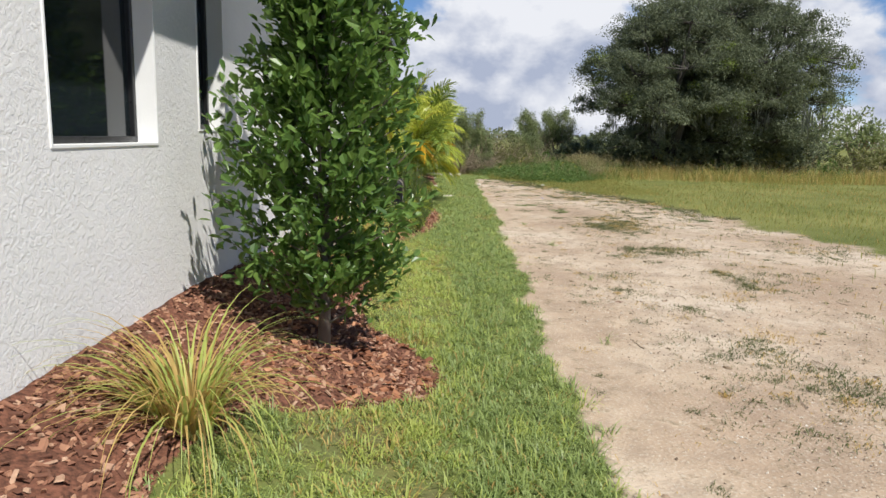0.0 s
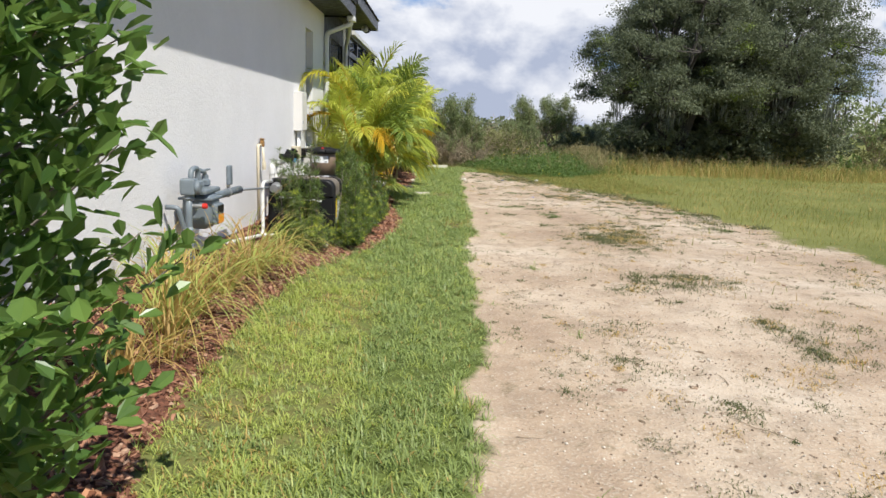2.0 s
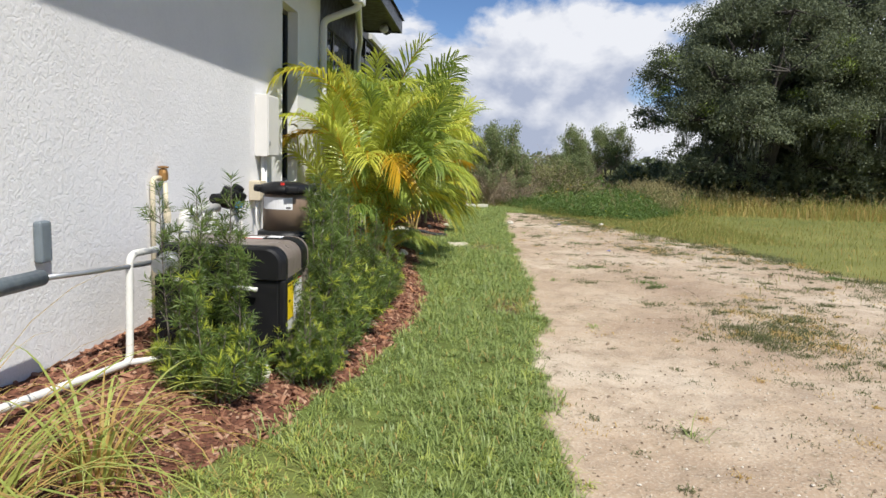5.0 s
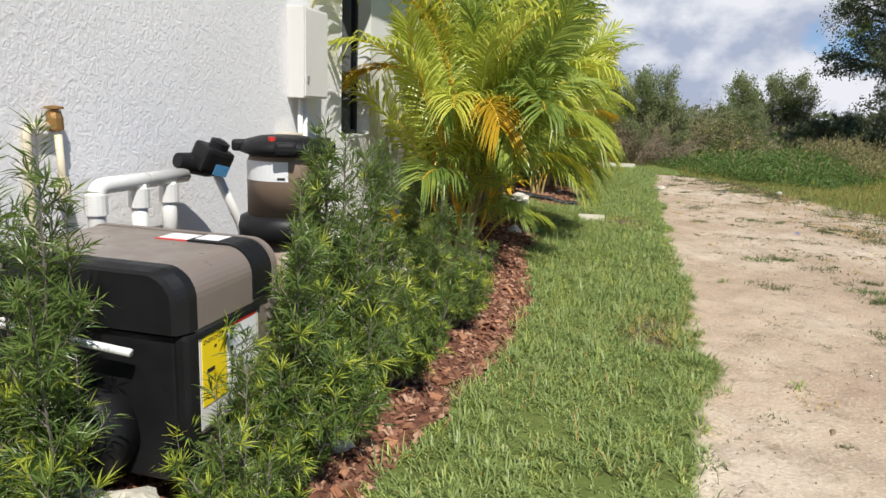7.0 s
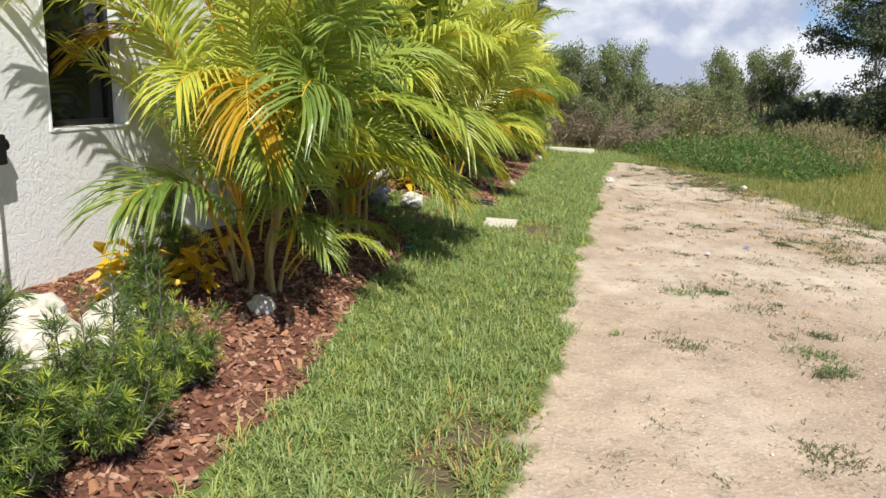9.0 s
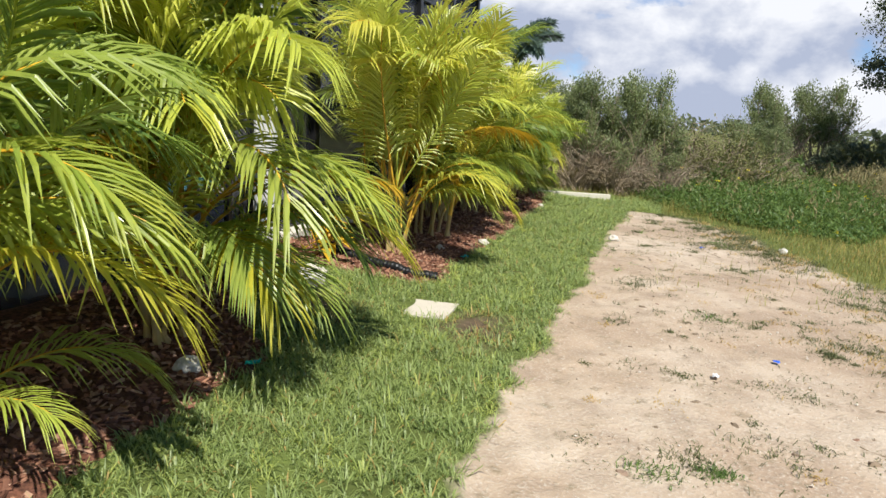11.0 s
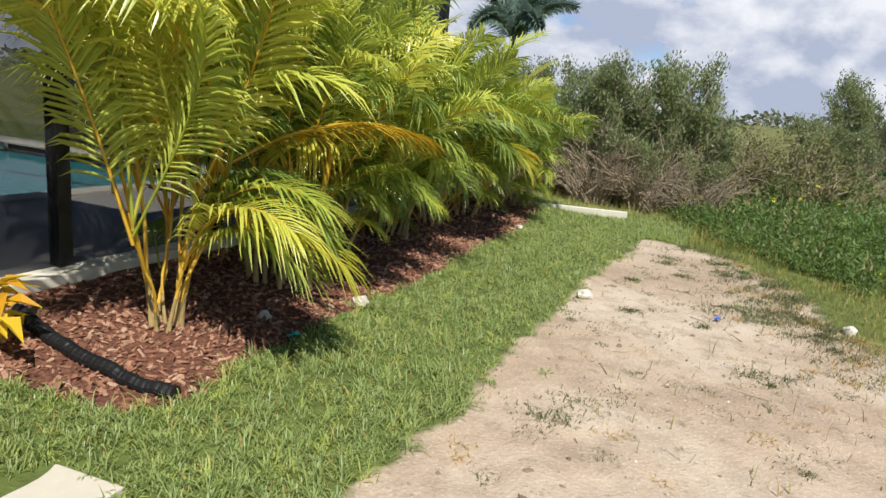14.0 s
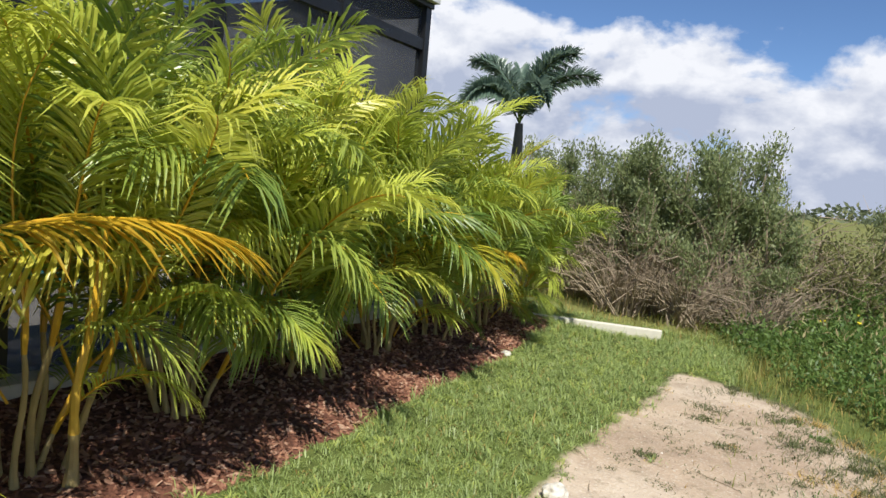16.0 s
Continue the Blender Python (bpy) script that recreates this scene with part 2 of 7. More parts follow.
M["palm_yellow"] = leafy("yellowing_palm_leaflets", (0.36, 0.25, 0.015), (0.58, 0.40, 0.03), 0.35, 0.4, (0.45, 0.24, 0.02), 2.0)
M["palm_gold"] = leafy("golden_green_palm_leaflets", (0.34, 0.36, 0.03), (0.54, 0.52, 0.06), 0.42, 0.42, (0.50, 0.40, 0.04), 2.0)
M["palm_blue"] = leafy("dark_feather_palm_leaflets", (0.09, 0.145, 0.11), (0.25, 0.33, 0.25), 0.28, 0.3)
M["cane"] = plain("pale_palm_cane", (0.40, 0.30, 0.12), 0.55, var=0.45, scale=8)
M["cane_gold"] = plain("golden_palm_cane", (0.74, 0.46, 0.06), 0.5, var=0.3, scale=5)
M["petiole"] = plain("golden_petiole", (0.62, 0.36, 0.025), 0.4, var=0.2, scale=7)
M["oak_leaf"] = leafy("oak_leaves", (0.065, 0.082, 0.048), (0.205, 0.23, 0.13), 0.30, 0.65, (0.09, 0.11, 0.05), 0.4)
M["oak_vine"] = leafy("yellow_green_vine_leaves", (0.12, 0.17, 0.03), (0.26, 0.32, 0.06), 0.3, 0.6)
M["moss"] = leafy("grey_hanging_moss", (0.095, 0.105, 0.08), (0.22, 0.23, 0.18), 0.25, 0.9)
M["bush_leaf"] = leafy("olive_bush_leaves", (0.14, 0.185, 0.08), (0.33, 0.375, 0.165), 0.38, 0.5, (0.15, 0.17, 0.07), 0.8)
M["dull_leaf"] = leafy("dull_scrub_leaves", (0.13, 0.15, 0.05), (0.27, 0.28, 0.10), 0.35, 0.6, (0.17, 0.145, 0.065), 0.5)
M["seed_head"] = leafy("brown_weed_heads", (0.24, 0.20, 0.09), (0.38, 0.33, 0.16), 0.25, 0.8)
M["yellow_flower"] = leafy("yellow_flowers", (0.65, 0.50, 0.02), (0.8, 0.65, 0.04), 0.3, 0.6)
M["croton"] = leafy("croton_leaves", (0.62, 0.34, 0.015), (0.78, 0.62, 0.04), 0.3, 0.35, (0.42, 0.16, 0.02), 9.0)


def ground_mat():
    k = Mat("ground_cover", 0.95, 0, 0.15)
    p = k.world_pos()
    cov_ = k.attr("cover")
    s = k.n.new("ShaderNodeSeparateColor")
    k.l.new(cov_.outputs["Color"], s.inputs[0])
    sand_m, bed_m, lime_m = s.outputs[0], s.outputs[1], s.outputs[2]
    # sand: pale marl, damp tan patches, grit
    n1 = k.noise(0.55, 5.0, 0.6, p)
    n2 = k.noise(3.5, 6.0, 0.65, p)
    n3 = k.noise(55.0, 3.0, 0.7, p)
    sand = k.ramp(n1, (0.30, (0.33, 0.235, 0.16)), (0.48, (0.445, 0.34, 0.24)), (0.66, (0.57, 0.475, 0.365)))
    sand = k.mix(k.ramp(n2, (0.34, 0.55), (0.54, 0.0)), sand, (0.28, 0.21, 0.15))
    sand = k.mix(k.ramp(k.noise(8.5, 5.0, 0.7, p), (0.30, 0.7), (0.44, 0.0)), sand, (0.19, 0.15, 0.085))
    sand = k.mix(k.ramp(n3, (0.52, 0.0), (0.72, 0.55)), sand, (0.62, 0.575, 0.48))
    v = k.voronoi(42.0, p)
    sand = k.mix(k.ramp(v.outputs["Distance"], (0.05, 0.4), (0.22, 0.0)), sand, (0.26, 0.20, 0.15))
    # soil under the turf, field beyond
    soil = k.ramp(k.noise(5.0, 5.0, 0.6, p), (0.3, (0.075, 0.09, 0.025)), (0.7, (0.14, 0.18, 0.045)))
    limec = k.ramp(k.noise(7.0, 5.0, 0.6, p), (0.3, (0.19, 0.15, 0.06)), (0.7, (0.13, 0.17, 0.045)))
    soil = k.mix(lime_m, soil, limec)
    soil = k.mix(k.math("MULTIPLY", k.attr("dirt").outputs["Fac"], k.math("SUBTRACT", 1.0, lime_m)), soil, k.ramp(k.noise(22.0, 5.0, 0.6, p), (0.3, (0.07, 0.05, 0.03)), (0.7, (0.17, 0.125, 0.08))))
    field = k.ramp(k.noise(0.35, 6.0, 0.6, p), (0.3, (0.11, 0.13, 0.035)), (0.7, (0.24, 0.235, 0.075)))
    bark = k.ramp(k.noise(38.0, 4.0, 0.6, p), (0.3, (0.05, 0.025, 0.017)), (0.7, (0.22, 0.095, 0.06)))
    base = k.mix(k.attr("field").outputs["Fac"], soil, field)
    base = k.mix(k.ramp(k.math("ADD", bed_m, k.math("MULTIPLY", k.math("SUBTRACT", k.noise(9.0, 4.0, 0.6, p), 0.5), 0.5)), (0.45, 0.0), (0.55, 1.0)), base, bark)
    edge = k.math("ADD", sand_m, k.math("MULTIPLY", k.math("SUBTRACT", k.noise(5.0, 5.0, 0.65, p), 0.5), 0.8))
    base = k.mix(k.ramp(edge, (0.36, 0.0), (0.64, 1.0)), base, sand)
    k.color(base)
    k.bump(k.math("ADD", k.math("MULTIPLY", n3, 0.4), n2), 0.8, 0.02)
    k.bump(v.outputs["Distance"], 0.4, 0.008)
    return k.m


M["ground"] = ground_mat()


# ---- mesh helpers ----
rng = np.random.default_rng(7)


class Geo:
    """Gathers vertices and faces, then makes one mesh object."""

    def __init__(self):
        self.v, self.f, self.k, self.n = [], [], [], 0

    def add(self, verts, faces, mat=0):
        verts = np.asarray(verts, float).reshape(-1, 3)
        self.v.append(verts)
        if isinstance(faces, np.ndarray):
            faces = (faces + self.n).tolist()
        else:
            faces = [tuple(i + self.n for i in f) for f in faces]
        self.f += faces
        self.k += [mat] * len(faces)
        self.n += len(verts)
        return self

    def mesh(self, name, mats, smooth=False):
        me = bpy.data.meshes.new(name)
        me.from_pydata(np.concatenate(self.v).tolist(), [], self.f)
        for m in mats:
            me.materials.append(M[m] if isinstance(m, str) else m)
        me.polygons.foreach_set("material_index", np.array(self.k, dtype=np.int32))
        if smooth:
            me.polygons.foreach_set("use_smooth", np.ones(len(self.f), dtype=bool))
        me.update()
        return me

    def obj(self, name, mats, parent=None, smooth=False, label=""):
        ob = new(name, self.mesh(name, mats, smooth))
        if parent:
            ob.parent = parent
        return tagged(ob, label)


def thing(name, loc=(0, 0, 0), label="", category="", group="", kind="", rz=0.0):
    ob = new(name)
    ob.empty_display_size = 0.1
    ob.matrix_world = pose(*loc, 0, 0, rz)
    return tagged(ob, label, category, group, kind)


def part(name, bm, material, parent, label="", smooth=False):
    me = bpy.data.meshes.new(name)
    bm.to_mesh(me)
    bm.free()
    for m in material if isinstance(material, (list, tuple)) else [material]:
        me.materials.append(M[m] if isinstance(m, str) else m)
    if smooth:
        me.polygons.foreach_set("use_smooth", np.ones(len(me.polygons), dtype=bool))
    ob = new(name, me)
    if parent:
        ob.parent = parent
    return tagged(ob, label)


def bm_box(x0, x1, y0, y1, z0, z1, bevel=0.0, bm=None, segs=2):
    bm = bm or bmesh.new()
    r = bmesh.ops.create_cube(bm, size=1.0)
    for v in r["verts"]:
        v.co = Vector(((x0 + x1) / 2 + v.co.x * (x1 - x0), (y0 + y1) / 2 + v.co.y * (y1 - y0), (z0 + z1) / 2 + v.co.z * (z1 - z0)))
    if bevel:
        es = {e for v in r["verts"] for e in v.link_edges}
        bmesh.ops.bevel(bm, geom=list(es), offset=bevel, segments=segs, affect="EDGES", profile=0.6)
    return bm


def bm_lathe(profile, sides=24, m=None, bm=None):
    """Turned shape: (radius, height) pairs round the z axis, then moved by m."""
    bm = bm or bmesh.new()
    m = m or Matrix.Identity(4)
    rings = []
    for r, z in profile:
        rings.append([bm.verts.new(m @ Vector((r * math.cos(a), r * math.sin(a), z))) for a in [2 * math.pi * i / sides for i in range(sides)]])
    for a, b in zip(rings, rings[1:]):
        for i in range(sides):
            j = (i + 1) % sides
            bm.faces.new((a[i], a[j], b[j], b[i]))
    bm.faces.new(list(reversed(rings[0])))
    bm.faces.new(rings[-1])
    bmesh.ops.recalc_face_normals(bm, faces=bm.faces[:])
    return bm


def frames_along(pts):
    pts = np.asarray(pts, float)
    t = np.gradient(pts, axis=0)
    t /= np.linalg.norm(t, axis=1)[:, None] + 1e-9
    ref = np.array([0.0, 0.0, 1.0]) if abs(t[0][2]) < 0.9 else np.array([1.0, 0.0, 0.0])
    us, ws = [], []
    for d in t:
        u = np.cross(ref, d)
        if np.linalg.norm(u) < 1e-4:
            u = np.cross(np.array([0.3, 1.0, 0.2]), d)
        u /= np.linalg.norm(u)
        w = np.cross(d, u)
        ref = w
        us.append(u)
        ws.append(w)
    return t, np.array(us), np.array(ws)


def tube(geo, pts, radii, sides=6, mat=0, cap=True):
    pts = np.asarray(pts, float)
    radii = np.broadcast_to(np.asarray(radii, float), (len(pts),))
    _, u, w = frames_along(pts)
    a = np.linspace(0, 2 * np.pi, sides, endpoint=False)
    v = pts[:, None, :] + radii[:, None, None] * (np.cos(a)[None, :, None] * u[:, None, :] + np.sin(a)[None, :, None] * w[:, None, :])
    n = len(pts)
    f = [(i * sides + j, i * sides + (j + 1) % sides, (i + 1) * sides + (j + 1) % sides, (i + 1) * sides + j) for i in range(n - 1) for j in range(sides)]
    if cap:
        f += [tuple(range(sides - 1, -1, -1)), tuple((n - 1) * sides + j for j in range(sides))]
    geo.add(v.reshape(-1, 3), f, mat)
    return geo


def bent(pts, r=0.05, steps=5):
    """A pipe run with rounded elbows."""
    pts = [Vector(p) for p in pts]
    out = [pts[0]]
    for a, b, c in zip(pts, pts[1:], pts[2:]):
        d1, d2 = (a - b), (c - b)
        k = min(r, d1.length * 0.45, d2.length * 0.45)
        p, q = b + d1.normalized() * k, b + d2.normalized() * k
        for i in range(steps + 1):
            s = i / steps
            out.append(p.lerp(b, s).lerp(b.lerp(q, s), s))
    out.append(pts[-1])
    return [tuple(p) for p in out]


def unit(a):
    return a / (np.linalg.norm(a, axis=-1, keepdims=True) + 1e-9)


def far_leaves(geo, P, D, N, L, W, mat=0):
    """Flat pointed leaves for foliage that stays far off."""
    D = unit(D)
    S = unit(np.cross(D, N))
    L, W = np.asarray(L)[:, None], np.asarray(W)[:, None]
    v = np.stack([P, P + D * L * 0.45 + S * W * 0.5, P + D * L, P + D * L * 0.45 - S * W * 0.5], 1)
    geo.add(v.reshape(-1, 3), np.arange(len(P) * 4).reshape(-1, 4), mat)


def oval_leaves(geo, P, D, N, L, W, mat=0, fold=0.15, droop=0.12):
    """Blunt oval leaves, widest past the middle, folded along the midrib."""
    D = unit(D)
    S = unit(np.cross(D, N))
    U = np.cross(S, D)
    L, W = L[:, None], W[:, None]
    tip = P + D * L - U * L * droop
    a, b = P + D * L * 0.36 + U * W * fold, P + D * L * 0.74 + U * W * fold * 0.8 - U * L * droop * 0.4
    v = np.stack([P, a + S * W * 0.4, b + S * W * 0.5, tip, b - S * W * 0.5, a - S * W * 0.4], 1)
    i = np.arange(len(P))[:, None] * 6
    geo.add(v.reshape(-1, 3), np.concatenate([i + [0, 1, 2, 3], i + [0, 3, 4, 5]]), mat)


def leaves(geo, P, D, N, L, W, mat=0, fold=0.18, droop=0.12, wide=0.45):
    """Folded pointed leaves: base, two edges, midrib, tip."""
    D = unit(D)
    S = unit(np.cross(D, N))
    U = np.cross(S, D)
    L, W = L[:, None], W[:, None]
    v = np.stack([P, P + D * L * 0.5 - U * L * droop * 0.2, P + D * L * wide + S * W * 0.5 + U * W * fold, P + D * L * wide - S * W * 0.5 + U * W * fold, P + D * L - U * L * droop], 1)
    b = np.arange(len(P))[:, None] * 5
    f = np.concatenate([b + [0, 1, 4, 2], b + [0, 3, 4, 1]])
    geo.add(v.reshape(-1, 3), f, mat)


def blades(geo, P, D, L, W, bend, mat=0, side=None):
    """Grass blades: a strip that bends over as it rises. D: level way in which it bends."""
    D = unit(D)
    S = np.cross(D, [0, 0, 1.0]) if side is None else side
    L, W, bend = L[:, None], W[:, None], bend[:, None]
    up = np.array([0, 0, 1.0])
    mid = P + up * L * 0.55 * np.cos(bend * 0.4) + D * L * 0.55 * np.sin(bend * 0.4)
    tip = mid + up * L * 0.5 * np.cos(bend) + D * L * 0.5 * np.sin(bend)
    v = np.stack([P - S * W / 2, P + S * W / 2, mid + S * W * 0.42, mid - S * W * 0.42, tip], 1)
    b = np.arange(len(P)) * 5
    f = np.stack([b, b + 1, b + 2, b + 3], 1).tolist() + np.stack([b + 3, b + 2, b + 4], 1).tolist()
    geo.v.append(v.reshape(-1, 3))
    geo.f += [tuple(i + geo.n for i in q) for q in f]
    geo.k += [mat] * len(f) if isinstance(mat, int) else list(np.concatenate([mat, mat]))
    geo.n += len(P) * 5


def rand_dirs(n, zlo=-1.0, zhi=1.0):
    z = rng.uniform(zlo, zhi, n)
    a = rng.uniform(0, 2 * np.pi, n)
    r = np.sqrt(1 - z * z)
    return np.stack([r * np.cos(a), r * np.sin(a), z], 1)


def fbm(x, y, s, seed=0.0):
    """Cheap smooth noise of arrays, about -1 to 1."""
    o = 0
    for k, (a, b, c) in enumerate(((1.0, 0.31, 0.0), (0.53, -1.1, 1.7), (-1.37, 0.8, 4.1), (2.3, 1.9, 2.2), (-3.1, 2.7, 5.3), (4.9, -4.3, 0.7))):
        o = o + np.sin((a * x + b * y) * s + c + seed * (k + 1.3)) * (0.8 ** k)
    return o / 3.0


# ---- ground ----
WALL_X = -1.42
Y_BED = [-9, 0, 3.5, 6.5, 9, 13, 18, 26, 28]
Z_BED = [0.56, 0.56, 0.54, 0.38, 0.30, 0.28, 0.24, 0.20, 0.0]
Y_EDGE = [-9, 1.7, 2.2, 2.6, 2.9, 3.4, 3.62, 3.86, 4.05, 4.6, 5.5, 6.4, 7.3, 8.1, 8.6, 9.5, 10, 11, 12.4, 13.2, 13.9, 15.2, 15.7, 16.2, 17.15, 17.3, 17.42, 17.7, 18.3, 19.7, 23.5, 25.5, 26.3, 27]
X_EDGE = [-0.8, -0.8, -0.7, -0.2, 0.08, 0.19, 0.12, -0.1, -0.34, -0.46, -0.5, -0.52, -0.48, -0.48, -0.28, -0.12, -0.02, 0.12, 0.17, 0.02, -0.08, -0.12, -0.5, -0.95, -0.95, -0.5, 0.0, 0.1, 0.03, 0.03, -0.06, -0.3, -1.2, -3]
Y_SANDL = [-9, 1.9, 4.5, 7, 9.7, 12, 14, 18, 21, 23.3, 24.4, 24.9]
X_SANDL = [0.93, 0.97, 0.97, 1.1, 1.1, 1.22, 1.26, 1.22, 1.27, 1.26, 1.35, 1.55]
Y_SANDR = [-9, 8, 12, 18, 20, 21.3, 22, 23.3, 24, 24.6]
X_SANDR = [6.4, 6.2, 6.0, 4.9, 4.1, 3.45, 3.15, 2.75, 2.3, 1.6]


def covers(x, y):
    """How far a place is sand, bark bed, pale turf and open field, 0 to 1 each."""
    w = 0.085 * fbm(x, y, 3.4) + 0.06 * fbm(x, y, 11.0, 2.0)
    sand = np.clip((x - np.interp(y, Y_SANDL, X_SANDL) + w) / 0.22 + 0.5, 0, 1)
    wr = (0.5 * fbm(x, y, 1.1, 3.0) + 0.25 * fbm(x, y, 3.1, 1.0)) * np.interp(y, [18, 22], [1.0, 0.45])
    sand = np.minimum(sand, np.clip((np.interp(y, Y_SANDR, X_SANDR) + wr - x) / np.interp(y, [18, 22], [1.2, 0.6]) + 0.5, 0, 1))
    sand = np.where(y > 24.9, 0.0, sand * np.clip((24.9 - y) / 0.5, 0, 1))
    bed = np.clip((np.interp(y, Y_EDGE, X_EDGE) + 0.05 * fbm(x, y, 7.0, 5.0) - x) / 0.16 + 0.5, 0, 1)
    bed = np.where((y > 26.4) | (x < -1.7), 0.0, bed)
    lime = np.clip((0.42 - x + 0.14 * fbm(x, y, 3.0, 7.0)) / 0.3, 0, 1) * np.clip((9.2 - y) / 1.5, 0, 1) * np.interp(y, [4.0, 5.5], [0.5, 0.8])
    field = np.clip((x - 3.2) / 1.2, 0, 1)
    field = np.maximum(field, np.clip((y - 26.0) / 1.0, 0, 1))
    return sand, bed, lime, field


def bare_dirt(x, y):
    """Worn earth in the turf, 0 to 1."""
    d = np.zeros_like(np.asarray(x, float))
    for cx, cy, rx, ry in ((0.78, 16.5, 0.28, 0.42), (0.95, 12.2, 0.2, 0.4), (-0.45, 16.3, 0.35, 0.3), (-0.35, 2.25, 0.3, 0.3), (-0.30, 4.9, 0.16, 0.3), (-0.12, 6.28, 0.12, 0.12), (-0.02, 3.98, 0.2, 0.1), (0.05, 1.7, 0.25, 0.2)):
        d = d + np.exp(-((x - cx) / rx) ** 2 - ((y - cy) / ry) ** 2)
    return np.clip(1.1 * d + 0.5 * fbm(x, y, 6.0, 3.0) * (d > 0.15) - 0.15, 0, 1)


def ground_z(x, y):
    x, y = np.asarray(x, float), np.asarray(y, float)
    bank = np.clip((0.3 - x) / 1.72, 0, 1)
    z = np.interp(y, Y_BED, Z_BED) * bank ** np.interp(y, [4.0, 7.0], [1.5, 1.15])
    z = np.where((x < -1.75) & (x > -11.5) & (y > 15.0) & (y < 23.9), -1.6, z)
    sand, bed, _, field = covers(x, y)
    near = (x > -20) & (x < 30) & (y > -15) & (y < 60)
    z = z - 0.02 * sand
    z = z + near * (0.012 * fbm(x, y, 3.3, 1.0) + 0.03 * fbm(x, y, 0.7, 2.0) * np.clip((x - 1.2) / 2, 0, 1))
    z = z + sand * (0.010 * fbm(x, y, 13.0, 4.0) + 0.008 * fbm(x, y, 23.0, 1.0))
    z = z + bed * 0.012 * fbm(x, y, 17.0, 6.0)
    return z


def spaced(stops):
    out = []
    for a, b, step in stops:
        out += list(np.arange(a, b - 1e-6, step))
    return np.array(out + [stops[-1][1]])


def build_ground():
    xs = spaced([(-900, -100, 200), (-100, -20, 20), (-20, -4, 2), (-4, -1.6, 0.3), (-1.6, 2.0, 0.06), (2.0, 7.5, 0.12), (7.5, 14, 0.5), (14, 40, 2.6), (40, 140, 20), (140, 940, 200)])
    ys = spaced([(-900, -100, 200), (-100, -20, 20), (-20, -2, 2), (-2, 1, 0.2), (1, 20, 0.07), (20, 28, 0.12), (28, 50, 1.1), (50, 150, 20), (150, 950, 200)])
    X, Y = np.meshgrid(xs, ys)
    Z = ground_z(X, Y)
    nx, ny = len(xs), len(ys)
    i = (np.arange(ny - 1)[:, None] * nx + np.arange(nx - 1)[None, :]).ravel()
    g = Geo()
    g.add(np.stack([X, Y, Z], -1).reshape(-1, 3), np.stack([i, i + 1, i + nx + 1, i + nx], 1))
    ob = g.obj("ground", ["ground"], smooth=True)
    tagged(ob, "pale sandy track beside turf, bark bed and open field", "ground", kind="structure")
    s, b, l, f = covers(X.ravel(), Y.ravel())
    a = ob.data.attributes.new("cover", "FLOAT_COLOR", "POINT")
    a.data.foreach_set("color", np.stack([s, b, l, np.ones_like(s)], 1).ravel())
    a = ob.data.attributes.new("dirt", "FLOAT", "POINT")
    a.data.foreach_set("value", bare_dirt(X.ravel(), Y.ravel()))
    a = ob.data.attributes.new("field", "FLOAT", "POINT")
    a.data.foreach_set("value", f)
    return ob


build_ground()


# ---- house ----
def cells(a0, a1, b0, b1, holes):
    """The rectangle a x b without its holes, cut into rectangles."""
    A = sorted({a0, a1, *[v for h in holes for v in h[:2] if a0 < v < a1]})
    B = sorted({b0, b1, *[v for h in holes for v in h[2:] if b0 < v < b1]})
    for p, q in zip(A, A[1:]):
        for r, s in zip(B, B[1:]):
            if not any(h[0] <= p and q <= h[1] and h[2] <= r and s <= h[3] for h in holes):
                yield p, q, r, s


def wall_along_y(name, x, thick, y0, y1, z0, z1, holes, mat, parent, label=""):
    bm = bmesh.new()
    for face_x in (x, x - thick):
        for p, q, r, s in cells(y0, y1, z0, z1, holes):
            vs = [bm.verts.new((face_x, *c)) for c in ((p, r), (q, r), (q, s), (p, s))]
            bm.faces.new(vs if face_x == x else vs[::-1])
    rims = [(y0, y1, z0, z1)] + list(holes)
    for p, q, r, s in rims:
        ring = [(p, r), (q, r), (q, s), (p, s)]
        for c, d in zip(ring, ring[1:] + ring[:1]):
            bm.faces.new([bm.verts.new((xx, *e)) for xx, e in ((x, c), (x - thick, c), (x - thick, d), (x, d))])
    bmesh.ops.remove_doubles(bm, verts=bm.verts[:], dist=0.0005)
    bmesh.ops.recalc_face_normals(bm, faces=bm.faces[:])
    return part(name, bm, mat, parent, label)


WIN = [(1.93, 3.0, 1.44, 2.72), (3.66, 4.2, 1.52, 2.72), (12.76, 13.38, 1.07, 2.92)]
HOUSE_END = 14.45
SOFFIT = 3.35
house = thing("house", (0, 0, 0), "single-storey house with white textured stucco and dark eaves", "house", kind="structure")
wall_along_y("wall", WALL_X, 0.2, -9.0, HOUSE_END, -0.2, SOFFIT + 0.03, WIN, "stucco", house, "white knobbly stucco wall with window openings")


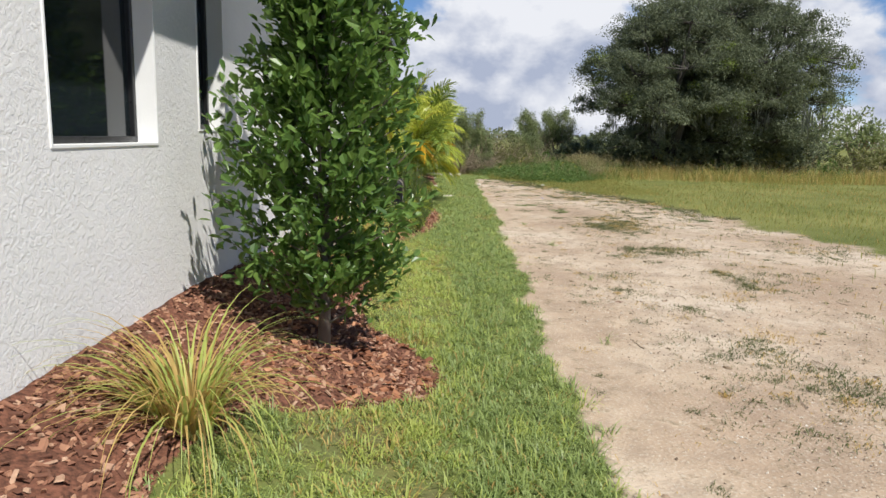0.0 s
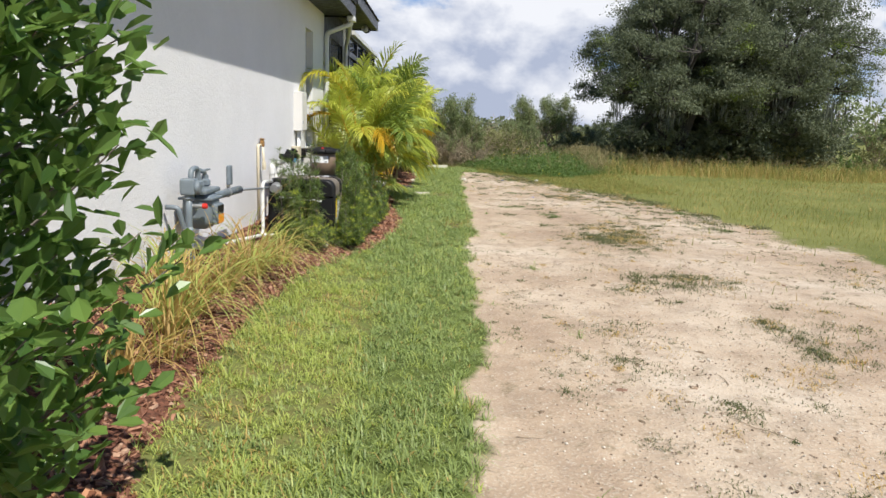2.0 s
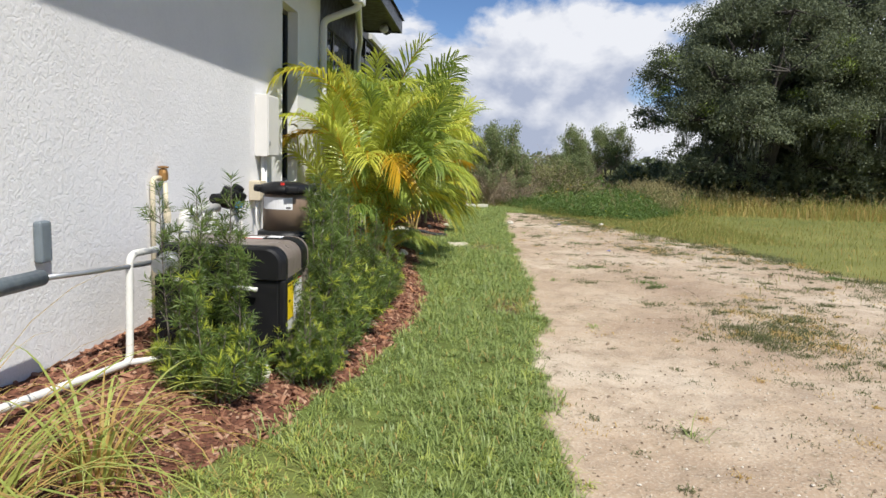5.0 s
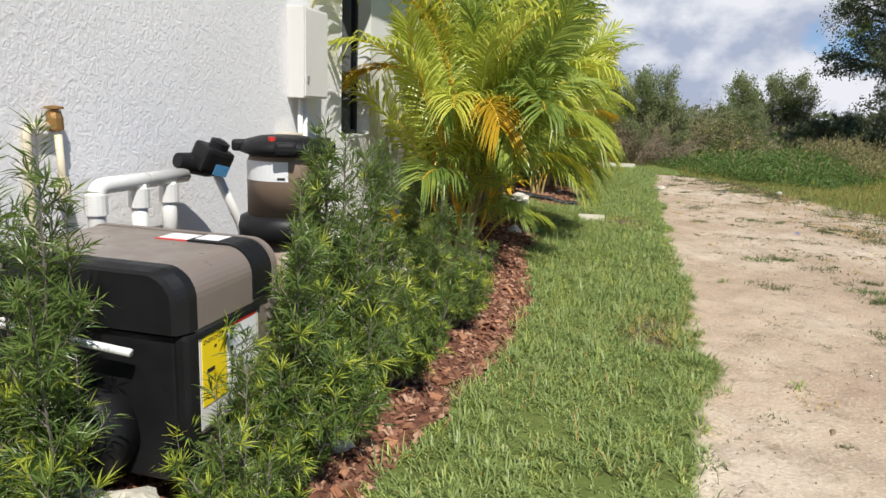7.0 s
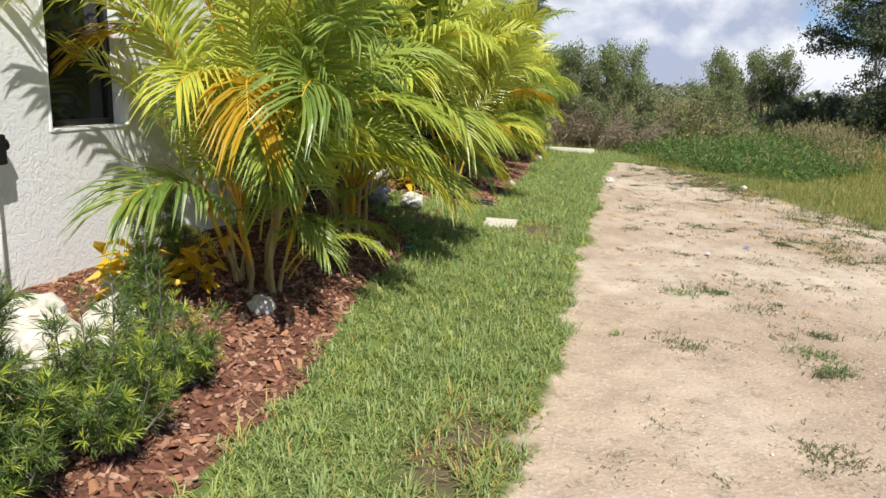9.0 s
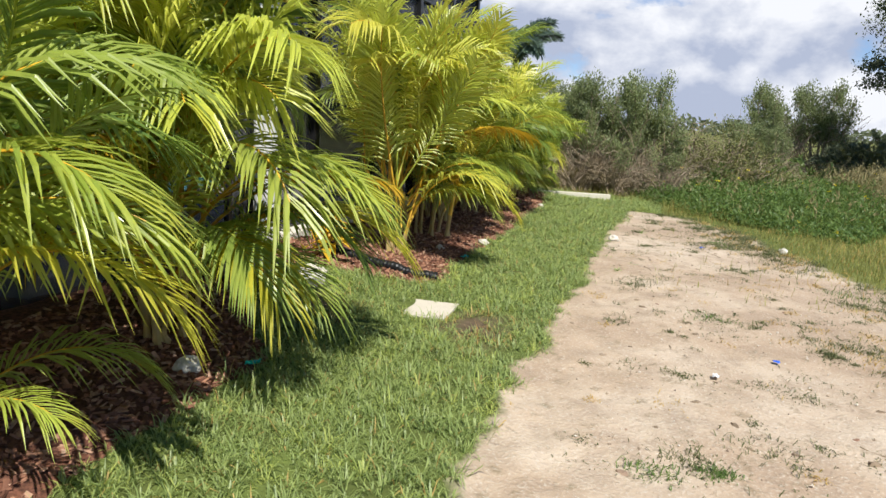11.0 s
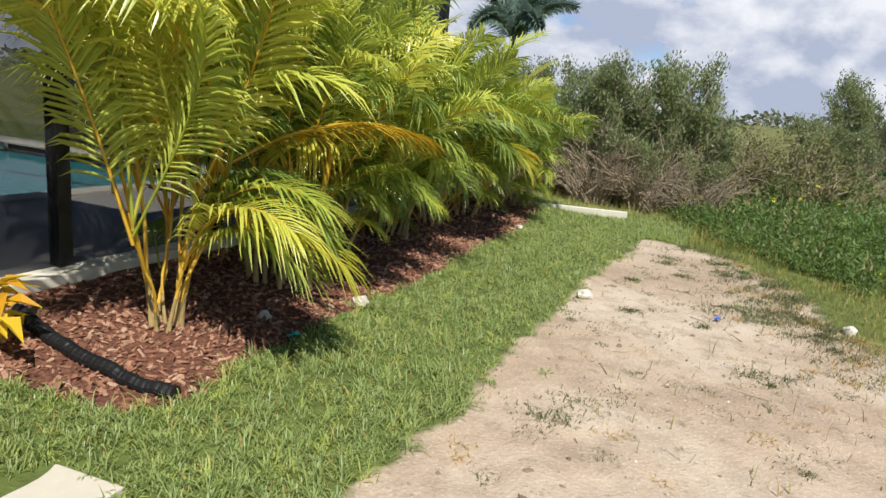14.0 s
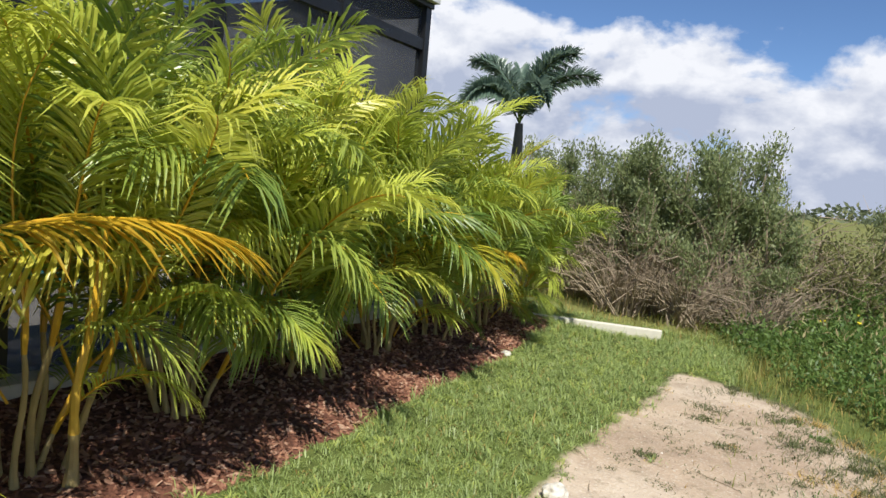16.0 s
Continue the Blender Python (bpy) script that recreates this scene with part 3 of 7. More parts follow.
def build_window(p, q, r, s):
    d = WALL_X - 0.105
    fr = 0.045
    bm = bmesh.new()
    for a in ((p, q, r, r + fr), (p, q, s - fr, s), (p, p + fr, r + fr, s - fr), (q - fr, q, r + fr, s - fr)):
        bm_box(d - 0.05, d, *a, 0.004, bm, 1)
    w = part("window", bm, "black_trim", house, "black-framed window with dark glass")
    bm = bm_box(d - 0.034, d - 0.026, p + fr, q - fr, r + fr, s - fr)
    part("pane", bm, "glass", w)
    # smooth plaster lining round the reveal
    bm = bmesh.new()
    t = 0.012
    for a in ((p, q, r, r + t), (p, p + t, r + t, s), (q - t, q, r + t, s)):
        bm_box(d, WALL_X + 0.006, *a, 0.0, bm)
    part("sill", bm, "smooth_white", w, "smooth white plaster reveal")
    return w


for w in WIN:
    build_window(*w)

# curtain edge behind the first window
bm = bmesh.new()
for i in range(5):
    bm_lathe([(0.018, 1.5), (0.018, 2.66)], 8, Matrix.Translation((WALL_X - 0.16, 2.72 + 0.03 * i, 0)), bm)
part("curtain", bm, "lanai_wall", house, "pale curtain edge behind dark glass")

# the rest of the closed house body
bm = bm_box(-12.0, -11.8, -9, HOUSE_END, -0.2, SOFFIT + 0.03)
bm_box(-11.8, WALL_X - 0.2, -9.0, -8.8, -0.2, SOFFIT + 0.03, 0, bm)
bm_box(-11.8, WALL_X - 0.2, HOUSE_END - 0.2, HOUSE_END, -0.2, SOFFIT + 0.03, 0, bm)
part("wall", bm, "stucco", house)
part("foundation", bm_box(-11.8, WALL_X - 0.2, -8.8, HOUSE_END - 0.2, -0.25, 0.2), "concrete", house)


def build_roof(x_eave, z_eave, y0, y1, rise=0.32, hip=True):
    """Hip roof slope over the side wall with soffit, fascia and rows of flat tiles at the eave."""
    depth = 5.4
    bm = bm_box(-12.0, x_eave - 0.02, y0, y1, z_eave, z_eave + 0.025)
    part("soffit", bm, "soffit", house, "dark aluminium soffit")
    bm = bm_box(x_eave - 0.02, x_eave, y0, y1, z_eave - 0.03, z_eave + 0.17, 0.004)
    bm_box(-12.0, x_eave - 0.021, y1 - 0.02, y1, z_eave - 0.03, z_eave + 0.17, 0.004, bm)
    part("fascia", bm, "black_trim", house, "black fascia board")
    g = Geo()
    zt = z_eave + 0.17
    inset = depth if hip else 0.0
    a = np.array([(x_eave, y0, zt), (x_eave, y1, zt), (x_eave - depth, y1 - inset, zt + depth * rise), (x_eave - depth, y0, zt + depth * rise)])
    g.add(a, [(0, 1, 2, 3)])
    g.add([(x_eave, y1, zt), (-12.0, y1, zt), (x_eave - depth, y1 - inset, zt + depth * rise)], [(0, 1, 2)])
    g.add([(-12.0, y0, zt), (-12.0, y1, zt), (x_eave - depth, y1 - inset, zt + depth * rise), (x_eave - depth, y0, zt + depth * rise)], [(0, 3, 2, 1)])
    g.obj("roof_deck", ["roof_tile"], house)
    tile = Geo()
    tile.add([(-0.42, 0, -0.0), (0.03, 0, 0), (0.03, 0.32, 0), (-0.42, 0.32, 0), (-0.42, 0, 0.012), (0.03, 0, 0.032), (0.03, 0.32, 0.032), (-0.42, 0.32, 0.012)],
             [(0, 3, 2, 1), (4, 5, 6, 7), (0, 1, 5, 4), (1, 2, 6, 5), (2, 3, 7, 6), (3, 0, 4, 7)])
    me = tile.mesh("roof_tile", ["roof_tile"])
    ang = math.degrees(math.atan(rise))
    for row in range(3):
        y = y0 + (0.16 if row % 2 else 0.0)
        while y < y1 - 0.3 - row * 0.36:
            ob = new("roof_tile", me)
            ob.parent = house
            ob.matrix_basis = pose(x_eave - row * 0.36, y, zt + 0.012 + row * 0.36 * rise, 0, ang, rng.uniform(-0.6, 0.6))
            y += 0.33


build_roof(-0.88, SOFFIT, -9.0, HOUSE_END + 0.1)


# ---- screened lanai and pool cage ----
LX = -1.5
CAGE_END, CAGE_Z = 24.15, 3.45
lanai = thing("lanai", (0, 0, 0), "screened patio with white column and dark roof overhang", "patio", kind="structure")
part("column", bm_box(LX - 0.28, LX + 0.02, 17.28, 17.57, -0.1, 3.6, 0.012), "smooth_white", lanai, "sunlit white stucco column")
part("patio_slab", bm_box(-9.0, LX + 0.1, HOUSE_END, 17.6, -0.2, 0.2), "deck", lanai)
part("back_wall", bm_box(-9.2, -9.0, HOUSE_END, 17.4, -0.2, 3.6), "lanai_wall", lanai)
part("roof_soffit", bm_box(-9.0, -0.87, HOUSE_END + 0.11, 18.25, 3.60, 3.64), "soffit", lanai)
part("roof_fascia", bm_box(-0.87, -0.84, HOUSE_END + 0.11, 18.27, 3.57, 3.78, 0.005), "black_trim", lanai)
part("roof_end_fascia", bm_box(-9.0, -0.87, 18.25, 18.28, 3.57, 3.78, 0.005), "black_trim", lanai)
g = Geo()
g.add([(-0.80, HOUSE_END + 0.2, 3.79), (-0.80, 18.3, 3.79), (-6.0, 14.6, 5.3), (-6.0, HOUSE_END + 0.2, 5.3), (-9.0, 18.3, 3.79)], [(0, 1, 2, 3), (1, 4, 2)])
g.obj("roof_slope", ["roof_tile"], lanai)
part("roof_beam", bm_box(LX - 0.2, LX + 0.0, HOUSE_END, 17.28, 3.10, 3.6, 0.004), "soffit", lanai)
part("post", bm_box(LX - 0.05, LX, 17.20, 17.27, 0.2, 3.1, 0.003), "black_trim", lanai)
for y in (HOUSE_END + 0.02, 15.6, 16.85):
    part("post", bm_box(LX - 0.05, LX, y, y + 0.05, 0.2, 3.1, 0.003), "black_trim", lanai)
for z in (0.2, 0.95, 2.2):
    part("rail", bm_box(LX - 0.045, LX - 0.005, HOUSE_END + 0.07, 17.2, z, z + 0.045, 0.002), "black_trim", lanai)
part("screen", bm_box(LX - 0.026, LX - 0.024, HOUSE_END + 0.07, 17.2, 0.22, 3.1), "screen", lanai)

cage = thing("pool_cage", (0, 0, 0), "black aluminium pool screen enclosure on pale kerb", "pool enclosure", kind="structure")
for i, y in enumerate((17.58, 18.30, 19.75, 21.2, 22.65, CAGE_END - 0.1)):
    part("post", bm_box(LX - 0.10, LX, y, y + 0.10, 0.2, CAGE_Z, 0.004), "black_trim", cage)
    part("roof_member", bm_box(-9.0, LX - 0.10, y, y + 0.06, CAGE_Z - 0.1, CAGE_Z, 0.003), "black_trim", cage)
part("top_beam", bm_box(LX - 0.101, LX + 0.02, 17.62, CAGE_END + 0.02, CAGE_Z, CAGE_Z + 0.17, 0.006), "black_trim", cage)
part("top_gutter", bm_box(LX + 0.021, LX + 0.09, 18.5, CAGE_END + 0.02, CAGE_Z + 0.05, CAGE_Z + 0.15, 0.006), "gutter", cage, "pale aluminium gutter")
part("eave_beam", bm_box(LX - 0.09, LX - 0.01, 17.72, CAGE_END - 0.1, 3.0, 3.12, 0.004), "black_trim", cage)
for z in (0.2,):
    part("rail", bm_box(LX - 0.075, LX - 0.025, 17.72, CAGE_END - 0.1, z, z + 0.05, 0.003), "black_trim", cage)
part("screen", bm_box(LX - 0.052, LX - 0.050, 17.72, CAGE_END - 0.1, 0.25, CAGE_Z), "screen", cage)
part("end_screen", bm_box(-9.0, LX - 0.1, CAGE_END - 0.051, CAGE_END - 0.049, 0.25, CAGE_Z), "screen", cage)
for x in (-3.2, -5.0, -6.8):
    part("post", bm_box(x, x + 0.06, CAGE_END - 0.1, CAGE_END, 0.2, CAGE_Z, 0.003), "black_trim", cage)
part("end_beam", bm_box(-9.0, LX - 0.101, CAGE_END - 0.1, CAGE_END + 0.02, CAGE_Z, CAGE_Z + 0.17, 0.006), "black_trim", cage)
part("kerb", bm_box(LX - 0.2, LX + 0.13, 17.6, CAGE_END + 0.15, -0.1, 0.30, 0.012), "concrete", cage, "pale concrete kerb under the screen")

bm = bmesh.new()
for a in ((-12.0, -9.4, 17.6, CAGE_END), (-4.3, LX - 0.2, 17.6, CAGE_END), (-9.4, -4.3, 17.6, 17.9), (-9.4, -4.3, 23.2, CAGE_END)):
    bm_box(*a, -0.2, 0.19, 0, bm)
tagged(part("pool_deck", bm, "deck", None), "grey paver pool deck behind the screen", "deck", kind="structure")
bm = bmesh.new()
for a in ((-9.45, -9.15, 17.6, 23.5), (-4.5, -4.2, 17.6, 23.5), (-9.15, -4.5, 23.2, 23.5)):
    bm_box(*a, 0.10, 0.225, 0.01, bm)
tagged(part("pool_coping", bm, "concrete", None), "white coping round the pool", "coping", kind="structure")
bm = bm_box(-9.4, -4.3, 17.9, 23.2, -1.3, -1.2)
bm_box(-9.4, -4.3, 17.9, 23.2, 0.02, 0.07, 0, bm)
tagged(part("pool", bm, "pool", None), "turquoise swimming pool behind the screen", "pool", kind="structure")


# ---- plants ----
def on_ground(x, y, lift=0.0):
    return (x, y, float(ground_z(x, y)) + lift)


def frond_mesh(name, length, lift, arch, droop, leaf_len, pairs, mats, twist=0.0, width=0.0205, vee=0.4, bare=0.22, seed=0, bend=1.5):
    """A feather frond that leaves the origin at lift radians from level and bends over towards +x; keeled leaflets."""
    r = np.random.default_rng(seed)
    n = 16
    s = np.linspace(0, 1, n)
    ang = lift - arch * s ** bend
    dx, dz = np.cos(ang), np.sin(ang)
    step = length / (n - 1)
    pts = np.stack([np.concatenate([[0], np.cumsum(dx[:-1])]) * step, twist * length * s ** 2, np.concatenate([[0], np.cumsum(dz[:-1])]) * step], 1)
    g = Geo()
    tube(g, pts, 0.0105 * (1 - 0.85 * s) + 0.0015, 5, 0)
    t, _, _ = frames_along(pts)
    pos = bare + (1 - bare) * np.linspace(0, 1, pairs) ** 0.95
    for sgn in (-1, 1):
        u = np.clip(pos + r.normal(0, 0.005, pairs), 0, 0.995)
        P = np.stack([np.interp(u, s, pts[:, k]) for k in range(3)], 1)
        T = unit(np.stack([np.interp(u, s, t[:, k]) for k in range(3)], 1))
        side = np.tile([0.0, sgn * 1.0, 0.0], (pairs, 1))
        nor = unit(np.cross(T, side) * sgn)
        nor[nor[:, 2] < 0] *= -1
        w = (u - bare) / (1 - bare)
        fwd = 0.62 + 0.50 * w + r.normal(0, 0.06, pairs)
        D = unit(side * np.cos(fwd)[:, None] + T * np.sin(fwd)[:, None] + nor * (vee * (1 - 0.4 * w) + r.normal(0, 0.07, pairs))[:, None])
        Ls = leaf_len * (0.42 + 0.78 * np.sin(np.pi * (0.12 + 0.80 * w)) ** 0.8) * r.uniform(0.86, 1.08, pairs)
        Ws = width * (0.65 + 0.5 * np.sin(np.pi * (0.1 + 0.8 * w))) * r.uniform(0.8, 1.1, pairs)
        fall = droop * r.uniform(0.65, 1.3, pairs)
        S = unit(np.cross(D, nor))
        K = np.cross(S, D)
        down = np.array([0, 0, -1.0])
        L, W, fall = Ls[:, None], Ws[:, None], fall[:, None]
        st = []
        for q, wd, fl in ((0.0, 0.18, 0.0), (0.30, 0.5, 0.04), (0.66, 0.42, 0.24)):
            c = P + D * L * q + down * L * fall * fl
            st += [c - S * W * wd, c - K * W * wd * 0.55, c + S * W * wd]
        st.append(P + D * L * 0.97 + down * L * fall * 0.62)
        i = np.arange(pairs)[:, None] * 10
        f4 = np.concatenate([i + [0, 1, 4, 3], i + [1, 2, 5, 4], i + [3, 4, 7, 6], i + [4, 5, 8, 7]])
        f3 = np.concatenate([i + [6, 7, 9], i + [7, 8, 9]])
        g.add(np.stack(st, 1).reshape(-1, 3), f4.tolist() + f3.tolist(), 1)
    return g.mesh(name, mats)


ARECA = []
for k in range(12):
    lf = (1.45, 1.36, 1.28, 1.15, 1.50, 1.0, 1.40, 1.30, 0.85, 1.47, 0.8, 1.1)[k]
    ARECA.append(frond_mesh("frond", (1.85, 1.75, 1.7, 1.75, 1.7, 1.5, 1.9, 1.65, 1.4, 1.9, 1.3, 1.65)[k], lf, (1.15, 1.55, 1.7, 1.75, 0.9, 1.7, 1.3, 1.55, 1.5, 1.05, 1.45, 1.6)[k],
                            (0.75, 0.9, 0.9, 1.0, 0.65, 1.05, 0.8, 0.9, 1.1, 0.7, 1.0, 0.95)[k], 0.46, 42, ["petiole" if k % 3 else "palm", "palm_deep" if k in (0, 3, 5, 7, 10) else "palm"], (0.06, -0.10, 0.14, -0.08, 0.03, 0.15, -0.13, 0.08, -0.14, 0.05, 0.1, -0.09)[k], width=0.0245, seed=k, bend=2.1))
ARECA_LOW = [frond_mesh("frond", 1.25, 1.05, 1.75, 0.85, 0.40, 38, ["petiole", "palm"], 0.08, seed=21), frond_mesh("frond", 1.1, 0.75, 1.6, 0.95, 0.40, 36, ["palm", "palm_deep"], -0.08, seed=22), frond_mesh("frond", 1.0, 1.2, 1.5, 0.8, 0.36, 34, ["palm", "palm_deep"], 0.1, seed=23), frond_mesh("frond", 1.3, 0.9, 1.9, 0.9, 0.38, 40, ["petiole", "palm_deep"], -0.05, seed=24)]
ARECA_YELLOW = [frond_mesh("frond", 1.25, 0.9, 2.0, 0.85, 0.42, 44, ["petiole", "palm_yellow"], 0.06, seed=31), frond_mesh("frond", 1.45, 0.62, 1.05, 0.85, 0.27, 44, ["petiole", "palm_yellow"], -0.05, vee=0.1, bare=0.3, seed=32), frond_mesh("frond", 1.3, 0.7, 1.6, 0.95, 0.42, 40, ["petiole", "palm_gold"], 0.05, seed=33)]


def cane_mesh(h, lean, seed, thick=1.0):
    n = 9
    s = np.linspace(0, 1, n)
    pts = np.stack([lean * h * s ** 1.5, 0.02 * np.sin(s * 5 + seed), h * s], 1)
    g = Geo()
    rad = 0.019 - 0.006 * s + 0.003 * (np.arange(n) % 2)
    rad[0] = 0.030
    rad *= thick
    tube(g, pts[:4], rad[:4], 8, 0)
    tube(g, pts[3:], rad[3:], 8, 1)
    top = pts[-1] + np.outer(np.linspace(0, 0.42, 5), [lean * 1.2, 0, 1.0])
    tube(g, top, np.array([0.015, 0.020, 0.018, 0.014, 0.009]) * thick, 7, 2)
    return g.mesh("cane", ["cane", "cane", "petiole"]), top[-2], g.mesh("cane", ["cane", "cane_gold", "petiole"])


CANES = [cane_mesh(h, l, i) for i, (h, l) in enumerate(((0.36, 0.2), (0.55, 0.12), (0.66, 0.16), (0.22, 0.35), (0.80, 0.08), (0.42, 0.28)))]


SLIM_CANES = [cane_mesh(h, l, 20 + i, 0.68) for i, (h, l) in enumerate(((0.50, 0.30), (0.66, 0.18), (0.78, 0.10), (0.50, 0.38), (0.70, 0.24), (0.40, 0.22)))]


def areca(x, y, scale=1.0, canes=9, seed=0, label="", own=(), spread=0.20, extra=7, slim=False, lone=()):
    r = np.random.default_rng(seed)
    top = thing("areca_palm", on_ground(x, y, -0.03), label or "clumping areca palm with golden stems in bark bed", "palm", "palms along the house", rz=0)
    for i in range(canes):
        az = 2 * math.pi * i / canes + r.uniform(-0.4, 0.4)
        me, crown, gold = SLIM_CANES[i % 6] if slim else CANES[int(r.integers(len(CANES)))]
        rad = spread * math.sqrt(r.uniform(0.05, 1.0))
        sc = scale * r.uniform(0.85, 1.15)
        m = Matrix.Translation((rad * math.cos(az), rad * math.sin(az), 0)) @ Matrix.Rotation(az + r.uniform(-0.5, 0.5), 4, "Z") @ Matrix.Scale(sc, 4)
        c = new("cane", gold if slim else me)
        c.parent, c.matrix_basis = top, m
        tip = m @ Vector(crown)
        for j in range(int(r.integers(3, 5) if slim else r.integers(3, 6))):
            v = ARECA[(0, 4, 9, 6)[i % 4] if j == 2 else int(r.choice((1, 2, 4, 6, 9))) if slim else int(r.integers(len(ARECA)))]
            fa = az + (j - 2) * 1.25 + r.uniform(-0.5, 0.5)
            if math.cos(fa) < -0.6 and j != 2:
                fa += 1.6  # the wall side stays thin
            f = new("frond", v)
            f.parent = top
            f.matrix_basis = Matrix.Translation(tip + Vector((0, 0, r.uniform(-0.12, 0.04)))) @ Matrix.Rotation(fa, 4, "Z") @ Matrix.Rotation(r.uniform(-0.14, 0.14), 4, "Y") @ Matrix.Rotation(r.uniform(-0.55, 0.55), 4, "X") @ Matrix.Scale(scale * r.uniform(0.80, 1.12), 4)
    for j in range(extra):
        # young shoots at the foot of the clump
        fa = 2.4 * j + r.uniform(-0.4, 0.4)
        f = new("frond", ARECA_LOW[j % 4])
        f.parent = top
        f.matrix_basis = Matrix.Translation((0.2 * math.cos(fa), 0.2 * math.sin(fa), r.uniform(0.05, 0.75))) @ Matrix.Rotation(fa, 4, "Z") @ Matrix.Rotation(r.uniform(-0.4, 0.4), 4, "X") @ Matrix.Scale(scale * r.uniform(0.5, 0.95), 4)
    for dx, dy, sc, lean in lone:
        # a single golden cane that stands clear of the clump
        m = Matrix.Translation((dx, dy, 0)) @ Matrix.Rotation(lean, 4, "Z") @ Matrix.Scale(sc, 4)
        c = new("cane", CANES[1][2])
        c.parent, c.matrix_basis = top, m
        for j in range(4):
            f = new("frond", ARECA[(0, 7, 2, 9)[j]])
            f.parent = top
            f.matrix_basis = Matrix.Translation(m @ Vector(CANES[1][1])) @ Matrix.Rotation(lean + 1.7 * j, 4, "Z") @ Matrix.Scale(0.8, 4)
    for me, h, fa, sc in own:
        f = new("frond", me)
        f.parent = top
        f.matrix_basis = Matrix.Translation((0.12 * math.cos(fa), 0.12 * math.sin(fa), h)) @ Matrix.Rotation(fa, 4, "Z") @ Matrix.Scale(sc, 4)
    return top


Y0, Y1, GOLD = ARECA_YELLOW
HIGH = frond_mesh("frond", 1.55, 1.28, 1.95, 0.9, 0.42, 44, ["petiole", "palm_gold"], 0.05, seed=34)
PALMS = [(-0.62, 13.45, 0.80, 11, 6, [(ARECA[1], 1.25, -2.1, 0.62), (ARECA[4], 1.4, -2.7, 0.6), (ARECA_LOW[2], 0.35, -0.9, 0.6), (ARECA_LOW[1], 0.3, -0.4, 0.55), (ARECA_LOW[0], 0.85, -1.5, 0.85), (ARECA_LOW[1], 0.8, -0.9, 0.9), (Y0, 0.95, -1.15, 0.85), (Y0, 1.2, -2.8, 0.8), (ARECA_LOW[0], 0.7, -0.05, 0.95), (GOLD, 0.6, 0.35, 0.8), (HIGH, 1.32, -2.3, 1.0), (ARECA[1], 0.75, -0.55, 0.9), (ARECA[6], 0.8, 0.0, 0.85)]),
         (-0.72, 15.15, 0.94, 12, 5, [(Y0, 0.75, -1.4, 1.0), (GOLD, 0.4, -0.5, 0.85), (Y1, 0.7, 0.25, 0.85), (ARECA_LOW[0], 0.5, -0.1, 1.05), (GOLD, 0.45, 0.45, 1.0), (ARECA_LOW[1], 0.45, -0.45, 0.95), (ARECA_LOW[1], 0.75, 0.15, 1.1), (ARECA_LOW[0], 0.9, -0.9, 1.0), (ARECA_LOW[3], 0.7, -0.45, 1.1), (ARECA_LOW[3], 0.5, 0.7, 1.0), (ARECA_LOW[3], 0.4, 0.2, 0.9), (ARECA_LOW[1], 0.3, -0.1, 0.95)]),
         (-0.58, 18.28, 0.94, 11, 2, [(ARECA_LOW[3], 0.55, 0.25, 0.8), (ARECA_LOW[1], 0.45, 0.05, 0.85), (ARECA_LOW[2], 0.55, 0.3, 0.8), (Y0, 0.62, 0.0, 0.5), (ARECA_LOW[3], 0.4, 0.4, 0.72), (ARECA[4], 0.95, -0.4, 0.8), (ARECA[9], 0.9, -1.3, 0.75), (ARECA[1], 1.0, 0.4, 0.8), (ARECA[6], 0.95, -2.3, 0.75), (ARECA[2], 1.0, -0.8, 0.75), (ARECA_LOW[0], 0.5, 0.1, 0.85), (Y1, 0.84, 1.0, 1.18), (GOLD, 0.45, 0.15, 0.85), (ARECA[7], 0.8, -2.2, 0.85)]),
         (-0.66, 19.45, 0.90, 9, 3, [(ARECA_LOW[1], 0.6, 0.35, 0.65), (ARECA_LOW[1], 0.65, -1.1, 0.75), (ARECA_LOW[3], 0.4, -1.0, 0.6)]),
         (-0.84, 20.5, 0.92, 11, 7, [(ARECA_LOW[1], 0.5, 0.1, 0.8), (ARECA_LOW[3], 0.55, -0.5, 0.75)]), (-0.84, 21.65, 0.91, 11, 7, [(ARECA_LOW[3], 0.5, -0.3, 0.8)]), (-0.84, 22.6, 0.88, 11, 8, [(GOLD, 0.75, -0.2, 0.9)]), (-0.84, 23.55, 0.80, 11, 6, [(Y1, 0.7, -0.3, 0.7)]), (-0.84, 24.5, 0.76, 10, 6, []), (-0.78, 25.2, 0.66, 9, 6, [])]
for i, (x, y, s, c, e, own) in enumerate(PALMS):
    areca(x, y, s, c, 40 + i, "clumping areca palm with yellowing lower fronds" if len(own) > 3 else "", own, extra=e, slim=i == 2, spread=(0.14, 0.2, 0.10)[i] if i < 3 else 0.2, lone=((0.24, 0.08, 1.25, 0.3),) if i == 3 else ())


